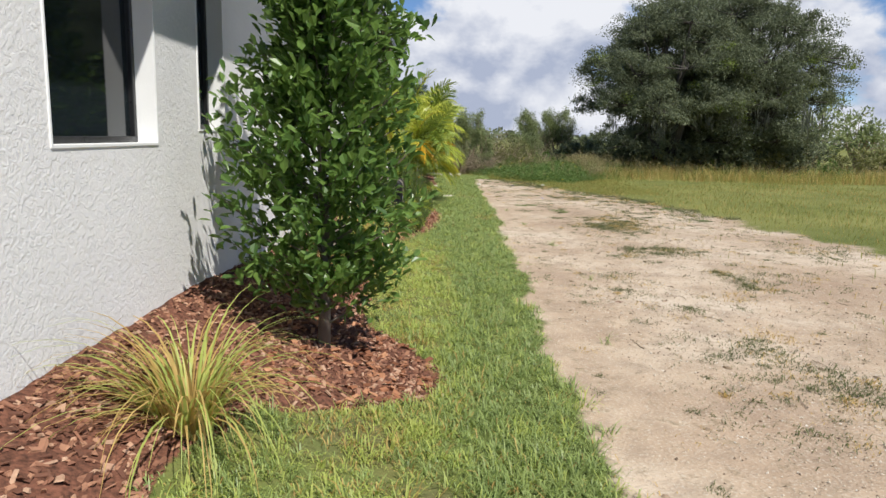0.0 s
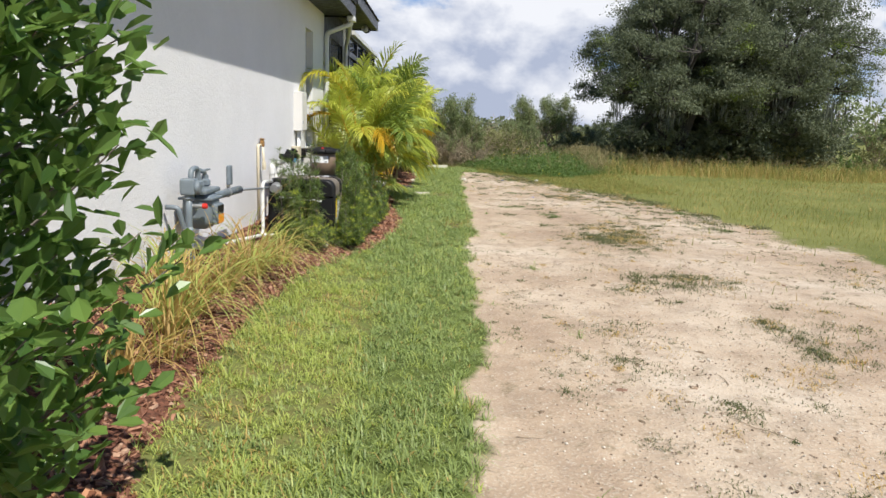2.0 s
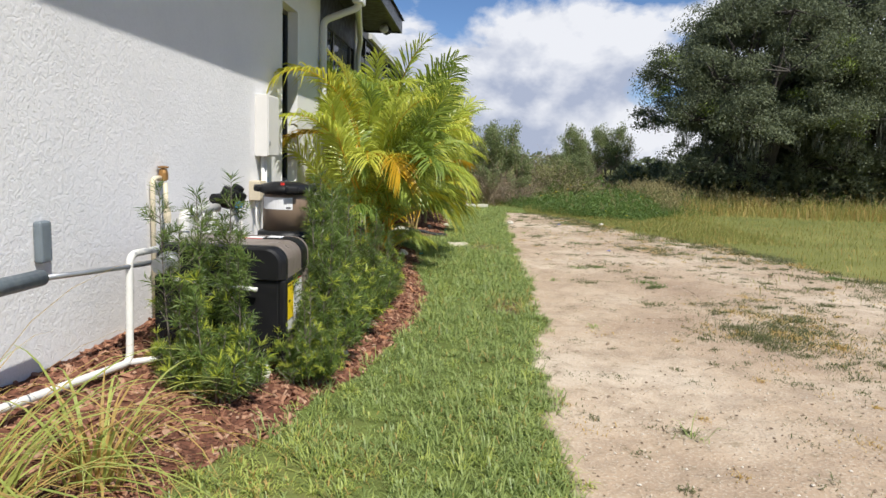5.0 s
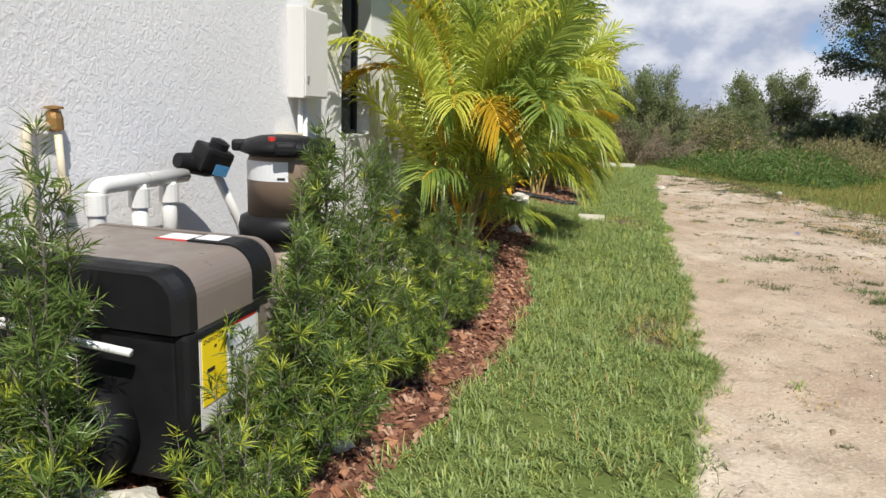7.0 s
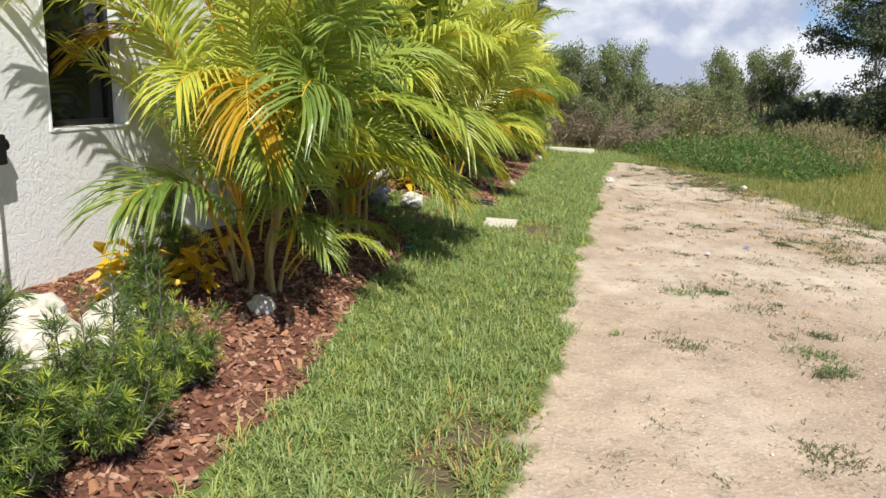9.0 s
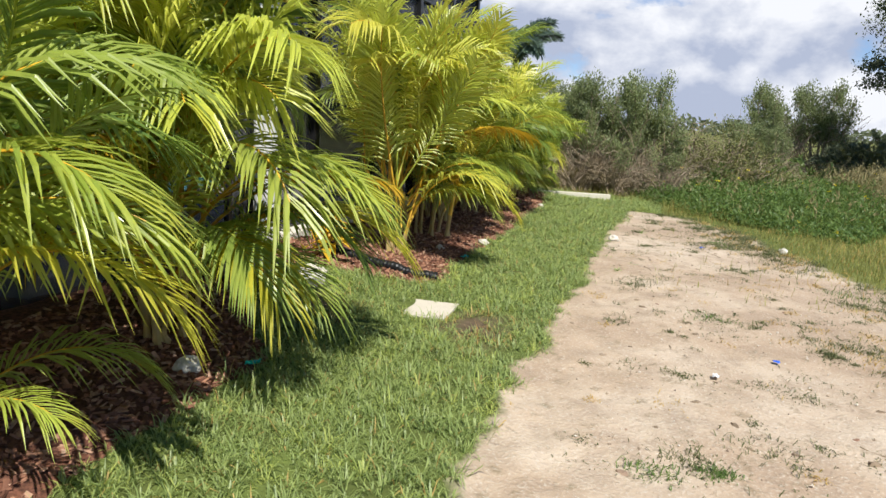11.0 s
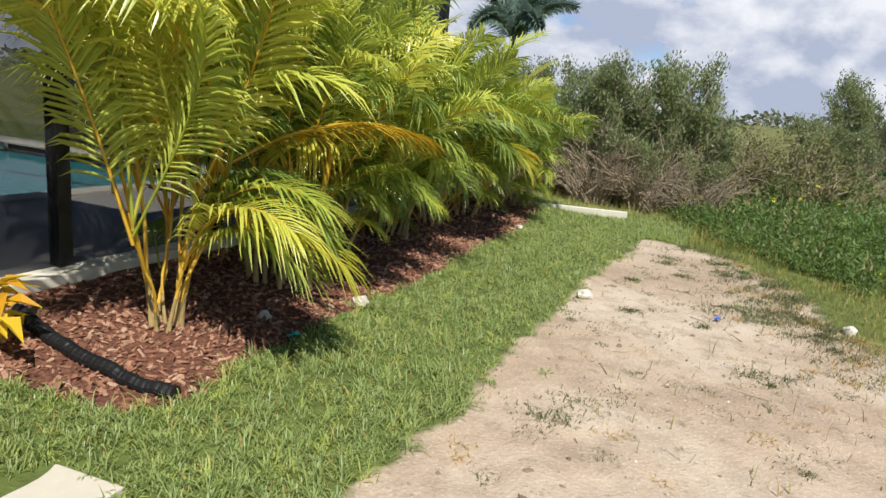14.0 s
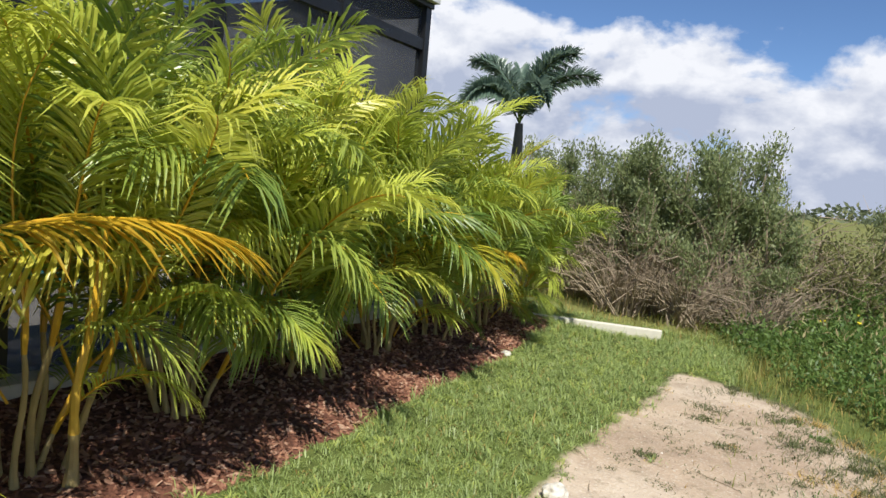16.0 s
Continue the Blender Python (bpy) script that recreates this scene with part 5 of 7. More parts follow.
oak(10.2, 31.0, 0, 0.97, 0, 1.04)
oak(14.2, 31.4, 1, 0.94, 120, 1.12)
oak(12.3, 33.8, 1, 1.05, 220, 1.08)
SHADE = bush_meshes(34, 1.7, 1.3, 2200, 0.17, ("oak_bark", "oak_leaf"), 22, 0.0)
# Taller row past y=33 is added to close the shaded hollow against the sky.
for x, y, s in ((6.6, 31.6, 0.95), (8.9, 31.2, 0.8), (10.4, 31.0, 1.1), (11.8, 31.4, 1.2), (13.2, 31.0, 1.1), (14.6, 31.2, 1.2), (16.1, 31.6, 1.1), (9.8, 33.2, 1.25), (11.2, 33.4, 1.5), (12.8, 33.6, 1.65), (14.4, 33.4, 1.6), (16.0, 33.6, 1.5), (17.4, 32.6, 1.1)):
    plant("scrub_bush", SHADE, x, y, s, x * 50, "dark leafy undergrowth bush filling the space beneath the oaks", "bush", "undergrowth beneath the oaks")


def foxtail(x, y, h):
    t = thing("feather_palm", on_ground(x, y, -0.05), "young dark-leaved feather palm with bushy plume fronds", "palm")
    g = Geo()
    tube(g, [(0, 0, 0), (0.02, 0, h * 0.4), (0.0, 0.02, h * 0.8), (0, 0, h)], [0.11, 0.10, 0.08, 0.05], 10)
    g.obj("trunk", ["bark_grey"], t, True)
    me = [frond_mesh("frond", 1.3, lf, ar, 0.3, 0.22, 64, ["palm_deep", "palm_blue"], 0.05, 0.03, vv, 0.12, 70 + i) for i, (lf, ar, vv) in enumerate(((1.35, 1.5, 1.3), (1.35, 1.5, -0.9), (1.35, 1.5, 0.2), (0.95, 1.9, 1.3), (0.95, 1.9, -0.9), (0.95, 1.9, 0.2)))]
    for i in range(7):
        for q in (0, 1, 2):
            f = new("frond", me[(3 if i % 3 == 2 else 0) + q])
            f.parent = t
            f.matrix_basis = Matrix.Translation((0, 0, h)) @ Matrix.Rotation(i * 2.4 - 0.4, 4, "Z") @ Matrix.Rotation(0.06 * (i % 4), 4, "Y")
    return t


foxtail(-1.3, 26.3, 2.4)


# ---- gas and pool equipment ----
def geo_tube(pts, r, sides=12, elbow=0.05):
    g = Geo()
    tube(g, bent(pts, elbow), r, sides)
    return g


def lathe_at(profile, loc, axis="Z", sides=24):
    m = Matrix.Translation(loc)
    if axis == "Y":
        m = m @ Matrix.Rotation(radians(-90), 4, "X")
    if axis == "X":
        m = m @ Matrix.Rotation(radians(90), 4, "Y")
    return bm_lathe(profile, sides, m)


def build_gas_meter():
    t = thing("gas_meter", (0, 0, 0), "grey cast-iron gas meter with regulator, red cap and orange tag", "gas meter")
    # body: squat rounded casting with a joint flange near the top
    bm = bm_box(-1.365, -1.105, 7.31, 7.59, 0.585, 0.885, 0.095, segs=5)
    for v in bm.verts:
        low = max(0.0, (0.74 - v.co.z) / 0.145)
        v.co.x = -1.235 + (v.co.x + 1.235) * (1 - 0.22 * low * low)
        v.co.y = 7.44 + (v.co.y - 7.44) * (1 - 0.18 * low * low)
    body = part("body", bm, "grey_iron", t, smooth=True)
    part("flange", bm_box(-1.375, -1.095, 7.30, 7.58, 0.835, 0.855, 0.006), "grey_iron", body)
    part("index_box", bm_box(-1.135, -1.078, 7.37, 7.56, 0.625, 0.80, 0.03, segs=3), "grey_iron", t)
    part("tag", bm_box(-1.077, -1.072, 7.40, 7.53, 0.635, 0.71, 0.002), "orange_label", t, "orange paper tag")
    part("dial", bm_box(-1.077, -1.072, 7.39, 7.53, 0.725, 0.785, 0.002), "black_plastic", t, "dark dial window")
    part("top_plate", bm_box(-1.340, -1.130, 7.270, 7.640, 0.885, 0.925, 0.015), "grey_iron", t)
    for y in (7.60, 7.77):
        part("union", lathe_at([(0.034, 0.0), (0.046, 0.01), (0.046, 0.045), (0.030, 0.06), (0.030, 0.09)], (-1.25, y - 0.17, 0.93), "Z", 6), "grey_iron", t)
    geo_tube([(-1.250, 7.430, 0.93), (-1.250, 7.430, 1.09), (-1.250, 7.275, 1.09), (-1.250, 7.26, 0.97)], 0.023, 12, 0.06).obj("inlet_pipe", ["grey_iron"], t, True)
    reg = part("regulator", bm_box(-1.31, -1.19, 7.165, 7.285, 0.885, 1.02, 0.026, segs=3), "grey_iron", t)
    part("regulator_cap", lathe_at([(0.055, 0.0), (0.058, 0.01), (0.045, 0.03), (0.02, 0.035)], (-1.19, 7.225, 0.95), "X", 20), "grey_iron", reg)
    part("regulator_neck", lathe_at([(0.03, -0.02), (0.045, 0.0), (0.03, 0.04)], (-1.25, 7.225, 0.86), "Z", 14), "grey_iron", reg)
    part("cap", lathe_at([(0.016, 0), (0.022, 0.004), (0.022, 0.035), (0.015, 0.04)], (-1.150, 7.230, 0.8), "X", 12), "red", t, "red plastic cap")
    part("test_valve", lathe_at([(0.016, -0.10), (0.016, 0.0)], (-1.150, 7.230, 0.8), "X", 10), "steel", t)
    geo_tube([(-1.250, 7.22, 0.9), (-1.255, 7.21, 0.66), (-1.245, 7.225, 0.4), (-1.230, 7.235, 0.22)], 0.026, 12, 0.08).obj("riser", ["grey_iron"], t, True)
    part("shutoff_valve", lathe_at([(0.028, -0.05), (0.042, -0.03), (0.042, 0.03), (0.028, 0.05)], (-1.255, 7.21, 0.58), "Z", 10), "grey_iron", t)
    geo_tube([(-1.250, 7.60, 0.92), (-1.250, 7.60, 1.045), (-1.250, 7.42, 1.075)], 0.02, 12, 0.04).obj("outlet_elbow", ["grey_iron"], t, True)
    part("lever", bm_box(-1.265, -1.235, 7.56, 7.70, 1.055, 1.07, 0.004), "grey_iron", t)
    geo_tube([(-1.2, 8.40, 0.822), (-1.14, 8.95, 0.785), (-1.12, 9.40, 0.76)], 0.013, 10, 0.06).obj("gas_line", ["steel"], t, True, "thin galvanised gas line to the heater")
    geo_tube([(-1.24, 7.52, 0.855), (-1.2, 7.78, 0.832), (-1.2, 8.43, 0.822)], 0.036, 14, 0.05).obj("sleeve", ["grey_iron"], t, True, "thick grey sleeve round the gas line")
    part("sleeve_clip", lathe_at([(0.042, -0.012), (0.042, 0.012)], (-1.2, 8.05, 0.827), "Y", 14), "steel", t)
    geo_tube([(-1.39, 7.09, 0.80), (-1.29, 7.09, 0.80), (-1.28, 7.11, 0.72), (-1.25, 7.20, 0.42), (-1.24, 7.23, 0.30)], 0.02, 10, 0.05).obj("bypass_pipe", ["grey_iron"], t, True)
    geo_tube([(-1.41, 7.05, 0.30), (-1.30, 7.05, 0.30), (-1.30, 7.16, 0.30)], 0.03, 12, 0.04).obj("drain_elbow", ["pvc"], t, True, "white plastic elbow at the wall foot")
    geo_tube([(-1.230, 7.250, 0.22), (-1.220, 7.260, -0.05)], 0.034, 12).obj("riser_sleeve", ["pvc"], t, True, "pale sleeve round the riser")
    return t


build_gas_meter()


def hood_profile(x0, x1, z0, z1, left=0.07, right=0.09, grow=0.0, start=None):
    """Cross-section of the heater hood, from its foot on one side over the top to its foot on the other."""
    pts = [] if start is not None else [(x0 - grow, z0)]
    if start is None:
        for i in range(7):
            a = math.pi - i * math.pi / 12
            pts.append((x0 + left + (left + grow) * math.cos(a), z1 - left + (left + grow) * math.sin(a)))
    else:
        pts.append((start, z1 + grow))
    for i in range(10):
        a = math.pi / 2 - i * math.pi / 18
        pts.append((x1 - right + (right + grow) * math.cos(a), z1 - right + (right + grow) * math.sin(a)))
    pts.append((x1 + grow, z0))
    return pts


def hood(profile, ys, shrink=None, closed=True):
    """Sweeps a hood profile along y through the stations ys; shrink pulls a station towards the middle."""
    bm = bmesh.new()
    cx = sum(p[0] for p in profile) / len(profile)
    cz = min(p[1] for p in profile)
    rings = []
    for k, y in enumerate(ys):
        q = shrink[k] if shrink else 1.0
        rings.append([bm.verts.new((cx + (x - cx) * q, y, cz + (z - cz) * q)) for x, z in profile])
    n = len(profile)
    for a, b in zip(rings, rings[1:]):
        for i in range(n if closed else n - 1):
            bm.faces.new((a[i], a[(i + 1) % n], b[(i + 1) % n], b[i]))
    if closed:
        bm.faces.new(rings[0])
        bm.faces.new(rings[-1][::-1])
    bmesh.ops.recalc_face_normals(bm, faces=bm.faces[:])
    return bm


def build_heater():
    x0, x1, y0, y1, z0, z1 = -1.16, -0.42, 9.38, 9.90, 0.22, 0.862
    zl = z1 - 0.18
    t = thing("pool_heater", (0, 0, 0), "taupe gas pool heater with black panels and yellow label", "pool heater")
    part("cabinet", bm_box(x0 + 0.02, x1 - 0.012, y0 + 0.02, y1 - 0.01, z0, zl - 0.004, 0.012), "taupe", t)
    lid = part("lid", hood(hood_profile(x0, x1, zl, z1), (y0 + 0.055, y1 - 0.035)), "taupe", t, "rounded taupe hood")
    part("rear_rim", hood(hood_profile(x0, x1, zl, z1, grow=0.005), (y1 - 0.035, y1 - 0.008, y1), (1.0, 1.0, 0.985)), "taupe", lid)
    part("end_cap", hood(hood_profile(x0, x1, zl, z1, grow=0.002), (y0 - 0.02, y0 - 0.012, y0 + 0.02, y0 + 0.055), (0.90, 0.95, 0.995, 1.0)), "black_plastic", t, "black moulded end cap")
    pad = hood(hood_profile(x0, x1, zl + 0.012, z1, grow=0.007, start=x1 - 0.235), (y1 - 0.165, y1 - 0.05), closed=False)
    bmesh.ops.solidify(pad, geom=pad.faces[:], thickness=0.008)
    part("control_pad", pad, "black_plastic", lid, "black control cover over the shoulder")
    part("pad_window", bm_box(x1 - 0.215, x1 - 0.13, y1 - 0.15, y1 - 0.07, z1 + 0.008, z1 + 0.011, 0.001), "white_label", lid, "pale printed strip on the cover")
    part("front_panel", bm_box(x0 + 0.045, x1 - 0.035, y0 - 0.004, y0 + 0.022, z0 + 0.01, zl - 0.01, 0.008), "black_plastic", t, "black slatted front panel")
    for y in (y0 - 0.003, y1 - 0.06):
        part("corner_panel", bm_box(x1 - 0.04, x1 + 0.004, y, y + 0.062, z0, zl - 0.006, 0.012), "black_plastic" if y < y0 + 0.1 else "taupe", t)
    part("corner_panel", bm_box(x0 - 0.006, x0 + 0.05, y0 - 0.003, y0 + 0.07, z0, zl - 0.006, 0.012), "black_plastic", t)
    part("warning_sticker", bm_box(x1 - 0.36, x1 - 0.245, y1 - 0.145, y1 - 0.055, z1, z1 + 0.002), "white_label", lid)
    part("red_stripe", bm_box(x1 - 0.36, x1 - 0.245, y1 - 0.162, y1 - 0.147, z1, z1 + 0.0025), "red", lid)
    # labels on a recessed plate on the side that faces the path
    part("label_plate", bm_box(x1 - 0.0125, x1 - 0.0095, y0 + 0.075, y1 - 0.115, 0.36, zl - 0.038, 0.001), "ebox", t, "pale plate behind the labels")
    part("plate_slot", bm_box(x1 - 0.0125, x1 - 0.004, y0 + 0.07, y1 - 0.11, zl - 0.036, zl - 0.022, 0.002), "black_plastic", t)
    part("foot_slot", bm_box(x1 - 0.0125, x1 - 0.004, y0 + 0.07, y1 - 0.11, 0.335, 0.35, 0.002), "black_plastic", t)
    lab = part("energy_label", bm_box(x1 - 0.0095, x1 - 0.007, y0 + 0.085, y0 + 0.21, 0.43, 0.65), "yellow", t, "yellow energy label with black heading")
    cu = bpy.data.curves.new("label_text", "FONT")
    cu.body, cu.size, cu.extrude = "ENERGYGUIDE", 0.0195, 0.0004
    cu.materials.append(M["black_ink"])
    tx = new("label_text", cu)
    tx.parent = lab
    tx.matrix_basis = Matrix.Translation((x1 - 0.0065, y0 + 0.091, 0.622)) @ Matrix.Rotation(radians(90), 4, "Z") @ Matrix.Rotation(radians(90), 4, "X")
    part("label_bar", bm_box(x1 - 0.007, x1 - 0.006, y0 + 0.145, y0 + 0.157, 0.598, 0.606), "black_ink", lab)
    part("label_bar", bm_box(x1 - 0.007, x1 - 0.006, y0 + 0.105, y0 + 0.145, 0.53, 0.542), "black_ink", lab)
    lab = part("rating_plate", bm_box(x1 - 0.0095, x1 - 0.007, y0 + 0.222, y0 + 0.385, 0.43, 0.65), "white_label", t, "white rating plate with red edge")
    part("plate_edge", bm_box(x1 - 0.007, x1 - 0.006, y0 + 0.224, y0 + 0.383, 0.637, 0.648), "red", lab)
    for k in range(4):
        part("plate_mark", bm_box(x1 - 0.007, x1 - 0.006, y0 + 0.232, y0 + 0.246, 0.48 + 0.038 * k, 0.496 + 0.038 * k), "black_ink", lab)
        part("plate_line", bm_box(x1 - 0.007, x1 - 0.006, y0 + 0.262, y0 + 0.37 - 0.02 * (k % 2), 0.484 + 0.038 * k, 0.489 + 0.038 * k), "grey_iron", lab)
    part("union", lathe_at([(0.045, -0.16), (0.045, -0.06), (0.062, -0.055), (0.062, 0.0), (0.05, 0.01)], (x0 + 0.10, y0, 0.76), "Y", 20), "steel", t, "grey pipe union")
    geo_tube([(x0 + 0.14, y0 + 0.01, 0.66), (x0 + 0.14, y0 - 0.05, 0.66), (x1 - 0.14, y0 - 0.05, 0.63)], 0.012, 10, 0.03).obj("drain_pipe", ["pvc"], t, True)
    part("blower", lathe_at([(0.10, 0.0), (0.15, 0.02), (0.15, 0.12), (0.10, 0.14)], (-0.72, y0 - 0.14, 0.38), "Y", 24), "black_plastic", t, "black round blower housing", smooth=True)
    return t


build_heater()


def build_filter():
    fx, fy, z0 = -0.77, 10.63, 0.22
    t = thing("pool_filter", (fx, fy, z0), "tan pool filter tank with black knob lid and clamp band", "pool filter")
    part("lower_tank", bm_lathe([(0.12, 0.0), (0.155, 0.02), (0.163, 0.10), (0.163, 0.50)], 32), "tan", t, smooth=True)
    part("upper_tank", bm_lathe([(0.163, 0.60), (0.163, 0.84), (0.150, 0.875)], 32), "tan", t, smooth=True)
    band = part("clamp_band", bm_lathe([(0.168, 0.49), (0.196, 0.505), (0.205, 0.55), (0.196, 0.595), (0.168, 0.61)], 32), "black_plastic", t, smooth=True)
    part("clamp_bolt", lathe_at([(0.014, -0.06), (0.014, 0.06)], (0.15, -0.15, 0.55), "Y", 8), "steel", band)
    lid = part("lid", bm_lathe([(0.155, 0.87), (0.195, 0.885), (0.20, 0.91), (0.175, 0.935), (0.10, 0.955), (0.03, 0.96)], 32), "black_plastic", t, smooth=True)
    for k in range(4):
        a = k * math.pi / 2 + 0.5
        bm = bm_box(0.14, 0.225, -0.045, 0.045, 0.885, 0.935, 0.015)
        bm.transform(Matrix.Rotation(a, 4, "Z"))
        part("lid_grip", bm, "black_plastic", lid)
    part("indicator", lathe_at([(0.016, 0), (0.016, 0.03)], (0.02, -0.15, 0.925), "Z", 10), "red", lid, "red pressure dial rim")
    # wrapped label
    g = Geo()
    a = np.linspace(-2.5, -1.0, 14)
    v = [(0.1645 * math.cos(q), 0.1645 * math.sin(q), z) for z in (0.765, 0.85) for q in a]
    g.add(v, [(i, i + 1, i + 15, i + 14) for i in range(13)])
    lab = g.obj("label", ["white_label"], t, label="white wrap label")
    g = Geo()
    a = np.linspace(-1.28, -1.08, 4)
    v = [(0.1655 * math.cos(q), 0.1655 * math.sin(q), z) for z in (0.772, 0.783) for q in a]
    g.add(v, [(i, i + 1, i + 5, i + 4) for i in range(3)])
    g.obj("label_bar", ["black_ink"], lab)
    return t


build_filter()


def pipe_run(name, label, runs, mat, r, cat="pipe", elbow=0.05, group=""):
    t = thing(name, (0, 0, 0), label, cat, group)
    for pts, rr in runs:
        geo_tube(pts, rr or r, 14, elbow).obj("pipe", [mat], t, True)
    return t


# pool plumbing behind heater and filter
t = pipe_run("pool_plumbing", "white plastic pool pipes with elbows along the wall", [
    ([(-1.28, 10.05, 0.35), (-1.28, 10.05, 0.97), (-1.28, 10.62, 0.97)], 0.034), ([(-1.28, 10.30, 0.97), (-1.28, 10.30, 0.40)], 0.033), ([(-1.28, 10.5, 0.95), (-1.28, 10.5, 0.62)], 0.033),
    ([(-1.22, 10.78, 0.98), (-1.16, 10.90, 0.70), (-1.1, 10.95, 0.35)], 0.022), ([(-0.95, 10.9, 0.62), (-0.72, 11.05, 0.62), (-0.62, 11.2, 0.62), (-0.62, 11.2, 0.25)], 0.036),
    ([(-1.0, 11.0, 0.50), (-0.80, 11.22, 0.50), (-0.80, 11.5, 0.50), (-0.80, 11.5, 0.25)], 0.036), ([(-0.60, 10.75, 0.45), (-0.46, 10.80, 0.45), (-0.46, 10.80, 0.2)], 0.034)], "pvc", 0.033)
for y in (10.05, 10.30, 10.5):
    part("collar", lathe_at([(0.043, -0.04), (0.043, 0.04)], (-1.28, y, 0.90), "Z", 16), "pvc", t)
part("dark_union", lathe_at([(0.05, -0.05), (0.05, 0.05)], (-1.28, 10.5, 0.60), "Z", 16), "black_plastic", t, "black pipe union")
v = thing("valve_actuator", (-1.2, 10.72, 1.04), "black motor valve actuator with blue sticker", "valve")
v.matrix_world = pose(-1.19, 10.72, 1.045, -14, 22, -24)
part("housing", bm_box(-0.06, 0.06, -0.09, 0.07, -0.06, 0.06, 0.02), "black_plastic", v)
part("top_knob", bm_lathe([(0.03, 0.05), (0.045, 0.06), (0.045, 0.09), (0.02, 0.10)], 14), "black_plastic", v)
part("valve_body", lathe_at([(0.035, -0.12), (0.05, -0.05), (0.05, 0.05), (0.035, 0.12)], (-0.04, -0.03, -0.06), "Y", 16), "black_plastic", v)
part("sticker", bm_box(0.0605, 0.063, -0.02, 0.06, -0.058, -0.005), "pale_blue", v, "light blue sticker")
p = thing("pool_pump", (-1.05, 11.05, 0.27), "black pool pump low behind the shrubs", "pool pump")
part("motor", lathe_at([(0.06, -0.2), (0.09, -0.18), (0.09, 0.08), (0.07, 0.10)], (0, 0, 0.14), "Y", 20), "black_plastic", p, smooth=True)
part("strainer", bm_lathe([(0.09, 0.02), (0.10, 0.06), (0.10, 0.22), (0.06, 0.26)], 20, Matrix.Translation((0, 0.2, 0))), "black_plastic", p, smooth=True)
part("foot", bm_box(-0.1, 0.1, -0.2, 0.28, 0.0, 0.03, 0.005), "black_plastic", p)

t = pipe_run("hose_bib", "cream pipe riser with brass hose tap against the wall", [([(-1.395, 9.86, 0.2), (-1.395, 9.86, 1.20), (-1.39, 9.96, 1.20)], 0.016), ([(-1.37, 9.98, 1.17), (-1.36, 9.98, 0.92)], 0.014)], "cream_pvc", 0.016, "tap")
part("tap", lathe_at([(0.018, -0.03), (0.03, -0.02), (0.03, 0.02), (0.022, 0.05)], (-1.38, 9.98, 1.21), "Z", 10), "brass", t, "brass tap body")
part("handle", lathe_at([(0.006, 0.0), (0.034, 0.005), (0.034, 0.013), (0.006, 0.018)], (-1.38, 9.98, 1.26), "Z", 12), "brass", t, "round brass handle")
part("nozzle", lathe_at([(0.02, -0.05), (0.026, 0.0), (0.02, 0.05)], (-1.36, 9.98, 0.96), "Z", 10), "cream_pvc", t)
pipe_run("drain_line", "white plastic pipe rising from the bark to the heater", [([(-1.30, 7.55, 0.40), (-1.18, 8.1, 0.36), (-1.13, 9.02, 0.28), (-1.14, 9.06, 0.84), (-1.10, 9.28, 0.84)], 0.019), ([(-1.13, 9.0, 0.285), (-0.95, 9.3, 0.25), (-0.8, 9.45, 0.2)], 0.016)], "pvc", 0.018, elbow=0.06)
s = thing("wall_sleeve", (-1.42, 8.75, 0.92), "grey vent sleeve fixed on the stucco wall", "vent")
part("cover", bm_box(0.0, 0.045, -0.04, 0.05, -0.09, 0.11, 0.02, segs=3), "grey_iron", s)

e = thing("electrical_box", (-1.42, 11.915, 1.35), "pale painted steel electrical panel box on the wall", "electrical box")
part("body", bm_box(0.0, 0.115, 0.0, 0.355, 0.0, 0.56, 0.006), "ebox", e)
part("door", bm_box(0.115, 0.124, 0.012, 0.343, 0.012, 0.548, 0.004), "ebox", e)
part("latch", bm_box(0.124, 0.134, 0.03, 0.05, 0.10, 0.14, 0.003), "steel", e)
for k, yy in enumerate((0.08, 0.15)):
    geo_tube([(0.05, yy, 0.0), (0.05, yy, -0.55), (0.05, yy - 0.02, -1.05)], 0.017, 10).obj("conduit", ["pvc"], e, True)
b = thing("timer_box", (-1.42, 11.745, 0.955), "small beige control box on the wall", "control box")
part("body", bm_box(0.0, 0.10, 0.0, 0.19, 0.0, 0.175, 0.008), "beige", b)
part("cover", bm_box(0.10, 0.108, 0.012, 0.178, 0.012, 0.163, 0.006), "beige", b)
geo_tube([(0.05, 0.06, 0.0), (0.06, 0.02, -0.22), (0.08, 0.12, -0.42), (0.08, 0.32, -0.44), (0.06, 0.52, -0.22), (0.04, 0.56, -0.02)], 0.009, 8, 0.12).obj("cable", ["pvc"], b, True, "looped white cable")
b = thing("junction_box", (-1.42, 12.13, 0.94), "black plastic junction box over white conduits", "junction box")
part("body", bm_box(0.0, 0.09, 0.0, 0.27, 0.0, 0.145, 0.012), "black_plastic", b)
part("side_knob", lathe_at([(0.03, 0.0), (0.03, 0.03)], (0.045, 0.27, 0.09), "Y", 12), "black_plastic", b)
part("ridge", bm_box(0.09, 0.102, 0.06, 0.20, 0.03, 0.13, 0.005), "black_plastic", b)
for k in range(3):
    geo_tube([(0.04, 0.13 + 0.045 * k, 0.0), (0.04, 0.13 + 0.045 * k, -0.8)], 0.016, 10).obj("conduit", ["pvc"], b, True)

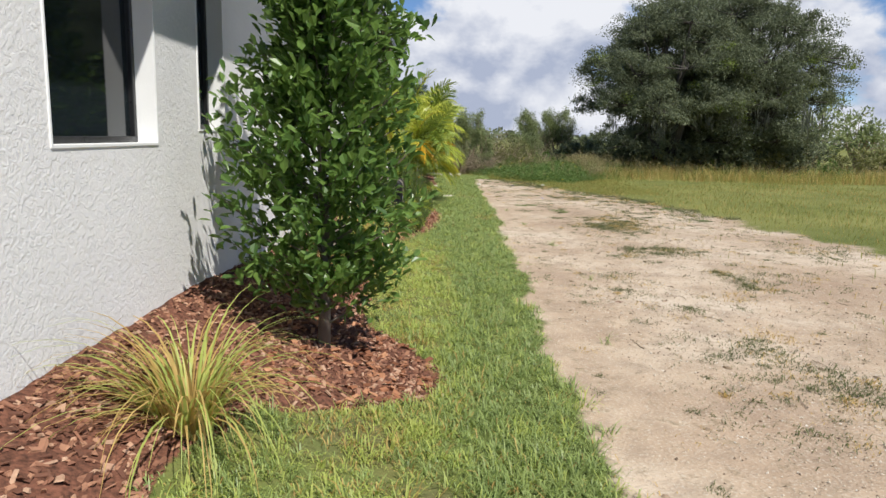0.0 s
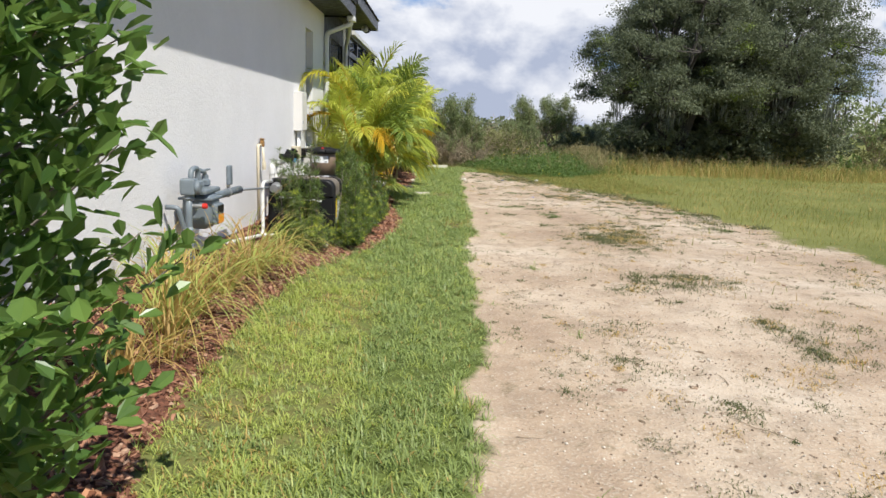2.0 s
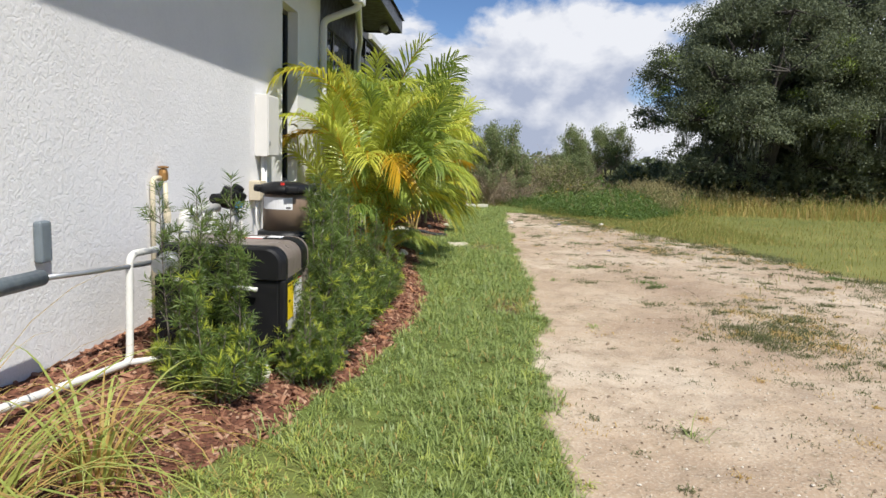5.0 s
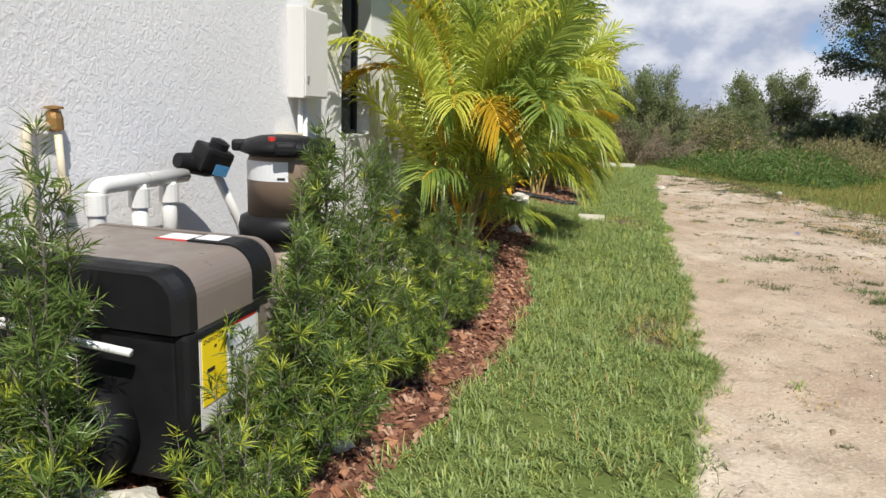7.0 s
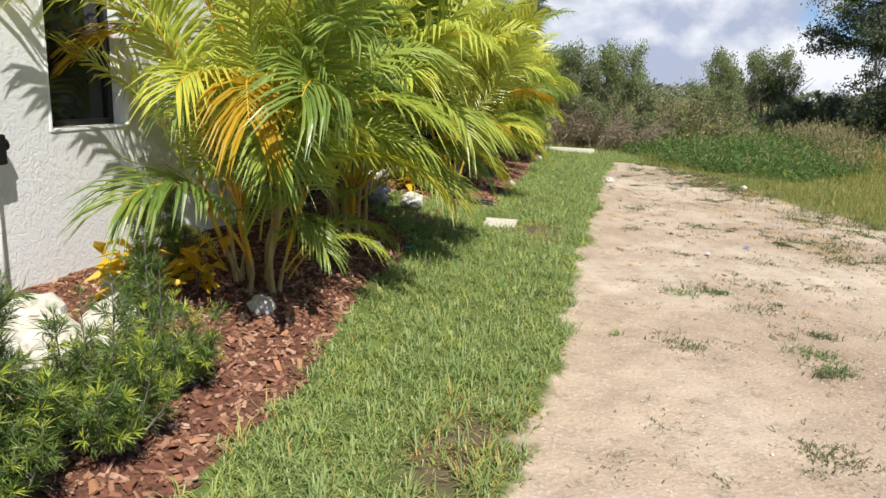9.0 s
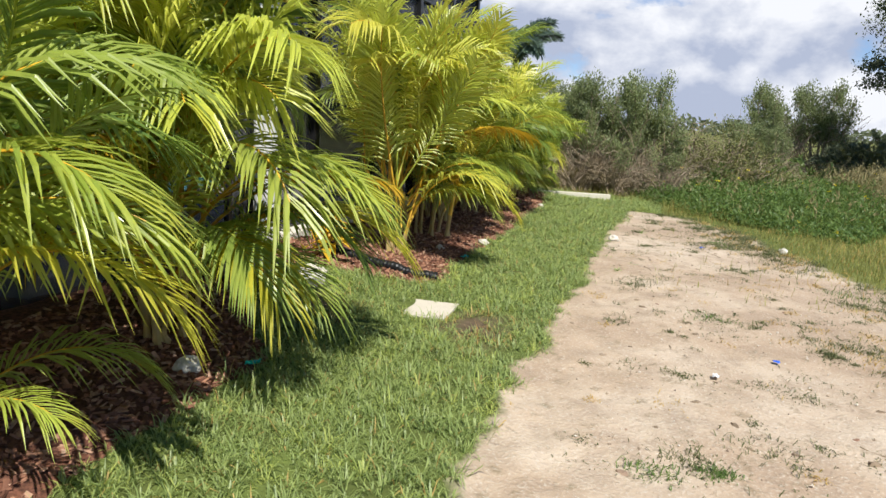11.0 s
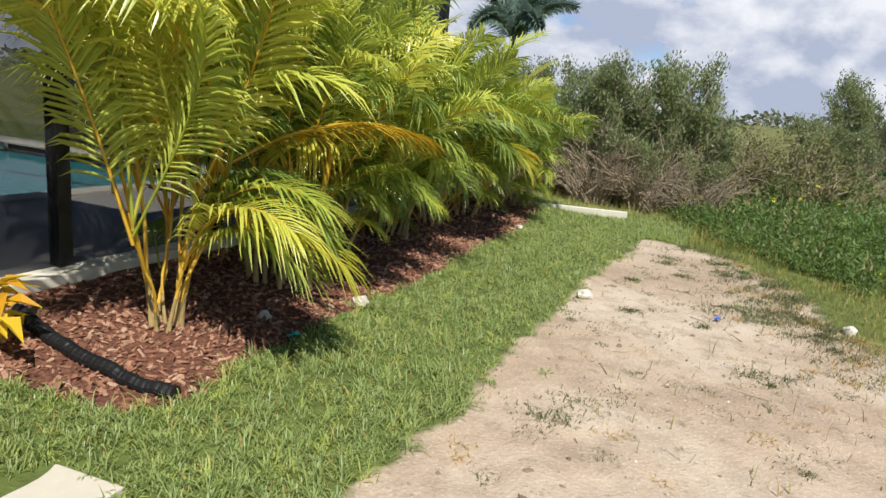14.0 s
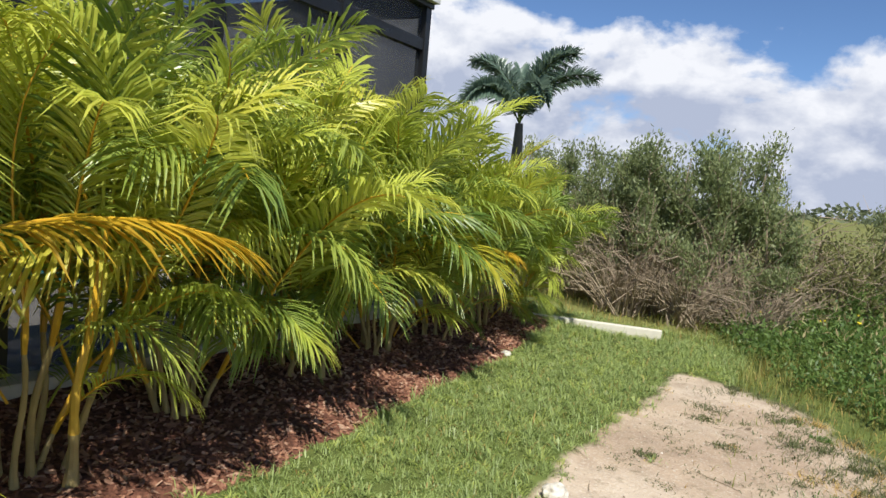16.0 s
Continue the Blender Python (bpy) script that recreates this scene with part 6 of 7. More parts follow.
# downspouts at the house corner, eave lights
d = thing("downspout", (0, 0, 0), "white aluminium downspout branching under the dark eave", "downspout")
geo_tube([(-0.94, 14.42, 3.32), (-0.94, 14.42, 3.20), (-1.36, 14.38, 3.03), (-1.36, 14.38, 0.3)], 0.042, 10, 0.07).obj("pipe", ["gutter"], d)
geo_tube([(-0.95, 14.46, 3.24), (-1.36, 17.0, 3.22), (-1.42, 17.16, 3.05), (-1.42, 17.16, 0.22)], 0.042, 10, 0.12).obj("pipe", ["gutter"], d)
part("gutter_outlet", bm_box(-1.0, -0.87, 14.3, 14.56, 3.24, 3.33, 0.02), "gutter", d)
fl = thing("flood_light", (-1.05, 17.65, 3.6), "twin flood lamp under the eave corner", "lamp")
for k, yy in enumerate((-0.09, 0.10)):
    m = Matrix.Translation((0, yy, -0.09)) @ Matrix.Rotation(radians(70), 4, "X") @ Matrix.Rotation(radians(30 if k else -20), 4, "Y")
    head = part("head", bm_lathe([(0.03, -0.06), (0.055, -0.03), (0.075, 0.05)], 16, m), "gutter" if not k else "black_trim", fl, smooth=True)
    part("arm", lathe_at([(0.012, 0.0), (0.012, 0.10)], (0, yy * 0.6, -0.09), "Z", 8), "black_trim", fl)


# ---- loose things on the ground ----
def rock(x, y, r, seed, flat=0.7, label="pale rough limestone rock in the bed", lift=0.0, mat="rock", name="rock", group="limestone rocks"):
    bm = bmesh.new()
    bmesh.ops.create_icosphere(bm, subdivisions=3, radius=1.0)
    for v in bm.verts:
        n = noise.noise(v.co * 1.3 + Vector((seed * 3.7, seed, 0))) * 0.38 + noise.noise(v.co * 3.5 + Vector((0, seed * 2.1, 0))) * 0.16
        v.co = v.co * (1 + n)
        v.co.z *= flat
    bmesh.ops.scale(bm, vec=(r, r * 0.85, r), verts=bm.verts[:])
    ob = part(name, bm, mat, None)
    ob.matrix_world = pose(*on_ground(x, y, r * flat * 0.45 + lift), 0, 0, seed * 67)
    return tagged(ob, label, "rock", group)


for k, (x, y, r) in enumerate(((-0.52, 11.05, 0.13), (-0.55, 11.38, 0.10), (-1.08, 12.2, 0.15), (-0.80, 12.38, 0.15), (-0.92, 11.95, 0.11), (-0.70, 12.1, 0.10), (-0.66, 9.2, 0.11), (-0.40, 9.62, 0.07), (-0.85, 9.22, 0.08), (-1.0, 12.75, 0.16), (-0.25, 10.0, 0.07), (-0.33, 10.4, 0.09),
                               (-0.28, 18.85, 0.05), (-0.36, 14.85, 0.07))):
    rock(x, y, r, k + 1)
rock(-0.56, 9.27, 0.10, 39)
rock(-0.40, 11.08, 0.12, 61)
rock(-0.62, 12.0, 0.19, 62)
rock(-0.84, 11.96, 0.21, 63)
rock(-0.40, 13.1, 0.085, 40, 0.85, "smooth white stone at the palm foot", group="white stones")
rock(1.36, 21.15, 0.075, 41, 0.75, "white stone at the track edge", group="white stones")
rock(0.0, 19.62, 0.07, 42, 0.6, "white stone at the bed edge", group="white stones")
rock(-0.08, 23.7, 0.05, 43, 0.6, "white stone at the bed edge", group="white stones")
rock(3.45, 21.6, 0.06, 44, 0.7, "white stone at the track edge", group="white stones")

M["grey_rock"] = plain("grey_boulder", (0.24, 0.23, 0.22), 0.6, var=0.35, scale=12, bump=0.5)
rock(-0.95, 16.34, 0.24, 50, 0.55, "grey weathered boulder under palm fronds", lift=0.05, mat="grey_rock", group="boulders")
rock(-0.58, 16.60, 0.14, 53, 0.6, "pale broken limestone boulder under palm fronds", lift=0.06, group="boulders")
sl = part("stepping_slab", bm_box(-0.21, 0.21, -0.215, 0.215, -0.025, 0.025, 0.006), "cream_slab", None)
sl.matrix_world = pose(0.285, 16.81, float(ground_z(0.285, 16.84)) - 0.012, 1.0, -1.0, 2.0)
tagged(sl, "cream square concrete slab lying in the turf", "slab")

def corrugated():
    g = Geo()
    n = 120
    s = np.linspace(0, 1, n)
    x = -1.12 + 1.20 * s
    y = 17.74 - 0.09 * np.sin(s * 2.6) + 0.10 * np.clip(s - 0.85, 0, 1)
    z = ground_z(x, y) + 0.03 - 0.008 * s
    tube(g, np.stack([x, y, z], 1), 0.041 + 0.0012 * np.sign(np.sin(s * 2 * np.pi * 34)) + 0.006 * (s > 0.94), 14)
    return tagged(g.obj("drain_hose", ["black_plastic"]), "black corrugated drain hose lying along the bed edge", "hose")


corrugated()

k = part("edge_kerb", bm_box(-0.80, 0.80, -0.05, 0.05, -0.2, 0.035, 0.01), "concrete", None)
k.matrix_world = pose(0.12, 25.85, 0.075, 0, 0, 13)
tagged(k, "low white concrete edge beyond the turf", "kerb")


def scrap(x, y, sx, sy, mat, rz, name, label):
    bm = bmesh.new()
    bmesh.ops.create_grid(bm, x_segments=5, y_segments=4, size=1.0)
    for v in bm.verts:
        v.co = Vector((v.co.x * sx, v.co.y * sy, 0.5 * sx * noise.noise(v.co * 1.4 + Vector((x, y, 0)))))
    bmesh.ops.solidify(bm, geom=bm.faces[:], thickness=0.002)
    ob = part(name, bm, mat, None)
    ob.matrix_world = pose(*on_ground(x, y, 0.02), 0, 0, rz)
    tagged(ob, label, "litter")


scrap(-0.14, 15.13, 0.04, 0.03, "cyan", 20, "plastic_scrap", "crumpled cyan plastic scrap on the bed edge")
scrap(0.02, 18.75, 0.045, 0.025, "cyan", 70, "plastic_scrap", "crumpled cyan plastic scrap on the bed edge")
scrap(2.75, 16.79, 0.022, 0.016, "blue", 10, "plastic_scrap", "small blue plastic scrap on the sand")
scrap(2.45, 21.2, 0.03, 0.02, "blue", 50, "plastic_scrap", "small blue plastic scrap on the sand")
scrap(2.35, 16.3, 0.03, 0.02, "white_label", 80, "paper_scrap", "pale paper scrap on the sand")


def croton(x, y, s, seed):
    r = np.random.default_rng(seed)
    t = thing("croton_plant", on_ground(x, y, -0.01), "small croton with broad yellow and orange leaves", "plant", "crotons in the bed")
    g = Geo()
    for q in range(4):
        a = r.uniform(0, 6.28)
        tube(g, [(0, 0, 0), (0.03 * s * math.cos(a), 0.03 * s * math.sin(a), 0.12 * s), (0.06 * s * math.cos(a), 0.06 * s * math.sin(a), 0.26 * s)], 0.004, 5)
    g.obj("stem", ["bark_grey"], t)
    n = 30
    P = np.stack([r.normal(0, 0.05, n), r.normal(0, 0.05, n), r.uniform(0.06, 0.28, n)], 1) * s
    D = unit(np.stack([r.normal(0, 1, n), r.normal(0, 1, n), r.uniform(-0.2, 0.9, n)], 1))
    L = Geo()
    leaves(L, P, D, np.tile([0, 0, 1.0], (n, 1)) + r.normal(0, 0.2, (n, 3)), s * r.uniform(0.11, 0.19, n), s * r.uniform(0.065, 0.10, n), 0, 0.2, 0.4)
    L.obj("foliage", ["croton"], t)


croton(-0.94, 12.72, 1.15, 1)
croton(-0.80, 13.08, 1.0, 2)
croton(-0.90, 17.44, 1.15, 3)


# ---- turf, bark chips, weeds, grit ----
def scatter(n, x0, x1, y0, y1):
    return rng.uniform(x0, x1, n), rng.uniform(y0, y1, n)


def build_turf():
    """Broad-bladed turf in splayed tufts, with bare notches and runners along the track."""
    c = 30000
    tx, ty = scatter(c, -1.3, 1.9, 0.2, 26.6)
    s, b, l, f = covers(tx, ty)
    ok = (s + 0.2 * rng.normal(0, 1, c) < 0.45) & (b + 0.15 * rng.normal(0, 1, c) < 0.5)
    dirt = bare_dirt(tx, ty)
    ok &= rng.uniform(0, 1, c) < np.clip(0.85 + 0.45 * fbm(tx, ty, 2.1, 9.0), 0.45, 1.0) * (1 - np.where(l > 0.4, 0.35, 0.8) * dirt)
    tx, ty, l, dirt = tx[ok], ty[ok], l[ok], dirt[ok]
    k = 20
    m = len(tx) * k
    tuft = np.repeat(np.arange(len(tx)), k)
    a = rng.uniform(0, 2 * np.pi, m)
    rad = np.abs(rng.normal(0, 0.028, m))
    x, y = tx[tuft] + rad * np.cos(a), ty[tuft] + rad * np.sin(a)
    hole = (np.abs(x - 0.285) < 0.2) & (np.abs(y - 16.81) < 0.205)
    x, y, a, tuft = x[~hole], y[~hole], a[~hole], tuft[~hole]
    m = len(x)
    l, dirt = l[tuft], dirt[tuft]
    a = a + rng.normal(0, 0.7, m)
    D = np.stack([np.cos(a), np.sin(a), np.zeros(m)], 1)
    P = np.stack([x, y, ground_z(x, y) - 0.006], 1)
    vigour = np.exp(rng.normal(0, 0.28, len(tx)))[tuft]
    tall = (1 + 0.3 * fbm(x, y, 1.7, 4.0) + 0.3 * fbm(x, y, 9.0, 2.0)) * vigour
    L = (0.03 + 0.062 * rng.uniform(0, 1, m) ** 1.5) * np.clip(tall, 0.45, 1.9) * np.where(l > 0.5, 0.85, 1.15)
    lime = rng.uniform(0, 1, len(tx))[tuft] < 0.9 * l + 0.12
    dry = rng.uniform(0, 1, m) < 0.03 + 0.35 * dirt + 0.22 * l * (fbm(x, y, 4.0, 8.0) > 0.1)
    g = Geo()
    blades(g, P, D, L, rng.uniform(0.0038, 0.0078, m), rng.uniform(0.7, 2.9, m), list(np.where(dry, 2, np.where(lime, 1, 0))))
    tagged(g.obj("grass", ["grass", "grass_lime", "straw"]), "mown green turf strip with paler dry patches", "grass", kind="stuff")


build_turf()


def build_chips():
    n = 40000
    x, y = scatter(n, -1.41, 0.35, 0.6, 26.2)
    b = covers(x, y)[1]
    keep = (b + 0.12 * rng.normal(0, 1, n) > 0.5) & ~((y > HOUSE_END) & (x < LX + 0.15))
    x, y = x[keep], y[keep]
    m = len(x)
    base = np.array([(-1, -1, -1), (1, -0.8, -1), (0.9, 1, -1), (-0.85, 0.9, -1), (-0.8, -0.9, 1), (0.85, -0.7, 1), (0.8, 0.75, 1), (-0.95, 0.8, 1)], float)
    v = np.tile(base, (m, 1, 1)) * rng.uniform(0.6, 1.25, (m, 8, 3))
    v *= np.stack([0.010 + 0.028 * rng.uniform(0, 1, m) ** 1.6, rng.uniform(0.005, 0.015, m), rng.uniform(0.002, 0.007, m)], 1)[:, None, :]
    a, t, q = rng.uniform(0, 6.283, m), rng.normal(0, 0.45, m), rng.normal(0, 0.42, m)
    X, Y, Z = v[..., 0], v[..., 1], v[..., 2]
    Y, Z = Y * np.cos(t)[:, None] - Z * np.sin(t)[:, None], Y * np.sin(t)[:, None] + Z * np.cos(t)[:, None]
    X, Z = X * np.cos(q)[:, None] + Z * np.sin(q)[:, None], -X * np.sin(q)[:, None] + Z * np.cos(q)[:, None]
    X, Y = X * np.cos(a)[:, None] - Y * np.sin(a)[:, None], X * np.sin(a)[:, None] + Y * np.cos(a)[:, None]
    W = np.stack([X + x[:, None], Y + y[:, None], Z + (ground_z(x, y) + 0.006)[:, None]], -1)
    i = (np.arange(m) * 8)[:, None]
    F = np.concatenate([i + f for f in ([3, 2, 1, 0], [4, 5, 6, 7], [0, 1, 5, 4], [1, 2, 6, 5], [2, 3, 7, 6], [3, 0, 4, 7])])
    g = Geo()
    g.add(W.reshape(-1, 3), F)
    tagged(g.obj("bark_mulch", ["chip"]), "red-brown bark chip mulch in the planting bed", "mulch", kind="stuff")


build_chips()


def build_loose_chips():
    """The largest bark pieces on top of the bed where the path runs closest."""
    bed = bpy.data.objects["bark_mulch"]
    kinds = []
    for q in range(6):
        bm = bm_box(-1, 1, -1, 1, -1, 1)
        for v in bm.verts:
            v.co = Vector((v.co.x * rng.uniform(0.014, 0.036), v.co.y * rng.uniform(0.007, 0.018), v.co.z * rng.uniform(0.003, 0.009)))
        me = bpy.data.meshes.new("bark_chip")
        bm.to_mesh(me)
        bm.free()
        me.materials.append(M["chip_piece"])
        kinds.append(me)
    made = 0
    while made < 290:
        y = float(rng.choice([rng.uniform(2.5, 4.0), rng.uniform(9.3, 13.4)]))
        x = float(rng.uniform(-0.9, 0.2))
        if covers(np.array(x), np.array(y))[1] < 0.6:
            continue
        ob = new("bark_chip", kinds[made % 6])
        ob.parent = bed
        ob.matrix_basis = pose(x, y, float(ground_z(x, y)) + 0.016, rng.normal(0, 18), rng.normal(0, 18), rng.uniform(0, 360))
        made += 1


k = Mat("loose_bark_pieces", 0.85, 0, 0.3)
k.color(k.mix(k.math("MULTIPLY", k.noise(60.0, 3.0), 0.5), k.ramp(k.rand(), (0.0, (0.13, 0.05, 0.025)), (0.5, (0.36, 0.15, 0.075)), (1.0, (0.54, 0.28, 0.15))), (0.08, 0.03, 0.018)))
M["chip_piece"] = k.m
build_loose_chips()


def build_sand_weeds():
    """Low weed tufts and dry runners on the track, thicker in patches."""
    n = 13000
    x, y = scatter(n, 1.1, 6.6, 1.0, 25.0)
    s = covers(x, y)[0]
    dens = 0.05 + 0.7 * np.clip(fbm(x, y, 1.3, 12.0) - 0.42, 0, 1) + 0.5 * np.clip((x - 4.2) / 2.2, 0, 1) * np.clip(fbm(x, y, 2.0, 3.0) + 0.3, 0, 1)
    dens += 1.5 * np.exp(-(((x - 3.3) / 0.5) ** 2 + ((y - 11.6) / 1.0) ** 2)) + 0.4 * np.exp(-(((x - 3.4) / 0.8) ** 2 + ((y - 17.2) / 1.2) ** 2)) + 0.5 * np.exp(-(((x - 3.2) / 0.7) ** 2 + ((y - 22.4) / 1.2) ** 2))
    dens += 0.85 * np.exp(-((x - 3.1) / 1.0) ** 2) * (fbm(x, y, 2.2, 5.0) > 0.1) * (y < 9)
    side = np.interp(y, Y_SANDR, X_SANDR) - x
    rim = np.exp(-np.clip(side, 0, 9) / 0.6) * (y > 13)
    dens += 0.3 * rim
    keep = (rng.uniform(0, 1, n) < dens) & (s > 0.4)
    x, y, dens, rim = x[keep], y[keep], np.clip(dens[keep], 0, 1.4), rim[keep]
    g = Geo()
    for cx, cy, dn, rm in zip(x, y, dens, rim):
        k = int(rng.integers(12, 50) * (1 + 0.8 * dn))
        r = rng.uniform(0.015, 0.08) * (1 + 0.8 * dn)
        px, py = cx + rng.normal(0, r, k), cy + rng.normal(0, r, k)
        P = np.stack([px, py, ground_z(px, py) - 0.004], 1)
        a = rng.uniform(0, 6.283, k)
        D = np.stack([np.cos(a), np.sin(a), np.zeros(k)], 1)
        blades(g, P, D, rng.uniform(0.014, 0.05, k) * (1 + 0.6 * dn + 1.4 * rm), rng.uniform(0.003, 0.0065, k), rng.uniform(1.3, 2.9, k), int(rng.choice([0, 0, 0, 0, 1])))
    tagged(g.obj("track_weeds", ["track_weed", "straw"]), "sparse low weeds and dry runners on the sand", "weeds", kind="stuff")
    return x, y


build_sand_weeds()


def build_grit():
    n = 48000
    x, y = scatter(n, 0.95, 6.2, 1.0, 24.8)
    near = rng.uniform(0, 1, n) < 0.55
    x, y = np.where(near, rng.uniform(1.2, 4.2, n), x), np.where(near, 1.0 + 9.0 * rng.uniform(0, 1, n) ** 1.4, y)
    s = covers(x, y)[0]
    keep = (s > 0.6) & (rng.uniform(0, 1, n) < np.clip(0.45 + 0.7 * fbm(x, y, 1.6, 6.0) + 0.6 * np.clip((x - 1.55) / 0.5, -0.8, 0.6), 0.03, 1.0))
    x, y = x[keep], y[keep]
    m = len(x)
    base = np.array([(1, 0, 0), (-1, 0.2, 0), (0.1, 1, 0), (0, -1, 0.1), (0, 0, 0.8), (0, 0.1, -0.8)], float)
    size = 0.003 + 0.008 * rng.uniform(0, 1, m) ** 5
    v = np.tile(base, (m, 1, 1)) * rng.uniform(0.6, 1.3, (m, 6, 3)) * size[:, None, None]
    a = rng.uniform(0, 6.283, m)
    X, Y = v[..., 0] * np.cos(a)[:, None] - v[..., 1] * np.sin(a)[:, None], v[..., 0] * np.sin(a)[:, None] + v[..., 1] * np.cos(a)[:, None]
    W = np.stack([X + x[:, None], Y + y[:, None], v[..., 2] + (ground_z(x, y) + size * 0.25)[:, None]], -1)
    i = (np.arange(m) * 6)[:, None]
    F = np.concatenate([i + f for f in ([0, 2, 4], [2, 1, 4], [1, 3, 4], [3, 0, 4], [2, 0, 5], [1, 2, 5], [3, 1, 5], [0, 3, 5])])
    g = Geo()
    g.add(W.reshape(-1, 3), F)
    k = Mat("mixed_grit", 0.9, 0, 0.3)
    k.color(k.ramp(k.island(), (0.0, (0.14, 0.10, 0.07)), (0.35, (0.36, 0.28, 0.20)), (0.65, (0.52, 0.44, 0.34)), (1.0, (0.66, 0.61, 0.53))))
    M["grit"] = k.m
    tagged(g.obj("grit", ["grit"]), "scattered pale shell grit and pebbles on the track", "grit", kind="stuff")


build_grit()


def build_clods():
    """Lumps of darker earth and dried weed crowns pressed into the track."""
    n = 2600
    x, y = scatter(n, 1.15, 6.0, 1.0, 24.4)
    s = covers(x, y)[0]
    keep = (s > 0.55) & (rng.uniform(0, 1, n) < np.clip(0.35 + 0.8 * fbm(x, y, 1.9, 15.0) + 0.25 * np.clip((x - 2.0) / 2.0, -1, 1), 0.04, 1.0))
    x, y = x[keep], y[keep]
    m = len(x)
    ring = np.array([(math.cos(a), math.sin(a), 0) for a in np.linspace(0, 2 * np.pi, 7, endpoint=False)])
    base = np.concatenate([ring, ring * 0.6 + np.array([0, 0, 0.55]), [[0.1, 0, 0.75]]])
    size = 0.008 + 0.034 * rng.uniform(0, 1, m) ** 2.5
    v = np.tile(base, (m, 1, 1)) * rng.uniform(0.6, 1.35, (m, 15, 3)) * np.stack([size, size * rng.uniform(0.4, 0.9, m), size * rng.uniform(0.3, 0.6, m)], 1)[:, None, :]
    a = rng.uniform(0, 6.283, m)[:, None]
    W = np.stack([v[..., 0] * np.cos(a) - v[..., 1] * np.sin(a) + x[:, None], v[..., 0] * np.sin(a) + v[..., 1] * np.cos(a) + y[:, None], v[..., 2] + (ground_z(x, y) - 0.003)[:, None]], -1)
    i = (np.arange(m) * 15)[:, None]
    F = [i + [q, (q + 1) % 7, 7 + (q + 1) % 7, 7 + q] for q in range(7)]
    T = [i + [7 + q, 7 + (q + 1) % 7, 14] for q in range(7)]
    g = Geo()
    g.add(W.reshape(-1, 3), np.concatenate(F).tolist() + np.concatenate(T).tolist())
    k = Mat("brown_earth", 0.95, 0, 0.2)
    c = k.ramp(k.island(), (0.0, (0.10, 0.07, 0.045)), (0.5, (0.22, 0.16, 0.105)), (0.85, (0.34, 0.26, 0.18)), (1.0, (0.20, 0.09, 0.06)))
    k.color(k.mix(k.math("MULTIPLY", k.noise(70.0, 4.0), 0.6), c, (0.30, 0.235, 0.165)))
    k.bump(k.noise(160.0, 3.0), 0.6, 0.004)
    M["clod"] = k.m
    tagged(g.obj("earth_clods", ["clod"]), "small brown lumps of earth on the track", "earth", kind="stuff")


build_clods()


def build_twigs():
    g = Geo()
    for i in range(90):
        x, y = float(rng.uniform(1.1, 5.0)), float(rng.uniform(1.5, 23.5))
        a, l = rng.uniform(0, 6.28), rng.uniform(0.05, 0.28)
        c = rng.normal(0, 0.25)
        pts = []
        for s in np.linspace(0, 1, 5):
            px, py = x + l * s * math.cos(a + c * s), y + l * s * math.sin(a + c * s)
            pts.append((px, py, float(ground_z(px, py)) + 0.006))
        tube(g, pts, np.linspace(0.0035, 0.0015, 5), 5)
    tagged(g.obj("twigs", ["wood_dry"]), "dry twigs scattered on the sandy track", "twigs", kind="stuff")


build_twigs()


def build_meadow():
    g = Geo()
    for n, x0, x1, y0, y1, lo, hi, w in ((52000, 3.4, 15, 3, 30, 0.04, 0.15, 0.008), (15000, 5.5, 25, 25.6, 31, 0.22, 0.62, 0.012), (12000, 15, 42, 8, 42, 0.06, 0.18, 0.02), (9000, -2.5, 7.0, 24.2, 30, 0.10, 0.30, 0.008), (30000, 1.6, 6.5, 18.5, 26.5, 0.04, 0.13, 0.007)):
        x, y = scatter(n, x0, x1, y0, y1)
        s, b, _, f = covers(x, y)
        keep = (s + 0.3 * rng.normal(0, 1, n) < 0.5) & (b < 0.4) & ((x > 1.9) | (y > 26))
        x, y = x[keep], y[keep]
        m = len(x)
        P = np.stack([x, y, ground_z(x, y) - 0.01], 1)
        a = rng.uniform(0, 6.283, m)
        D = np.stack([np.cos(a), np.sin(a), np.zeros(m)], 1)
        blades(g, P, D, rng.uniform(lo, hi, m) * (1 + 0.5 * fbm(x, y, 0.9, 2.0) + 0.3 * fbm(x, y, 3.1, 4.0)).clip(0.3, 2), rng.uniform(0.6, 1.2, m) * w, rng.uniform(0.2, 1.3, m), list((rng.uniform(0, 1, m) < (0.45 if hi > 0.5 else 0.13) + 0.25 * np.clip(fbm(x, y, 0.5, 9.0), 0, 1)).astype(int)))
    tagged(g.obj("meadow_grass", ["meadow", "straw"]), "rough green and yellowing field grass", "grass", kind="stuff")


build_meadow()


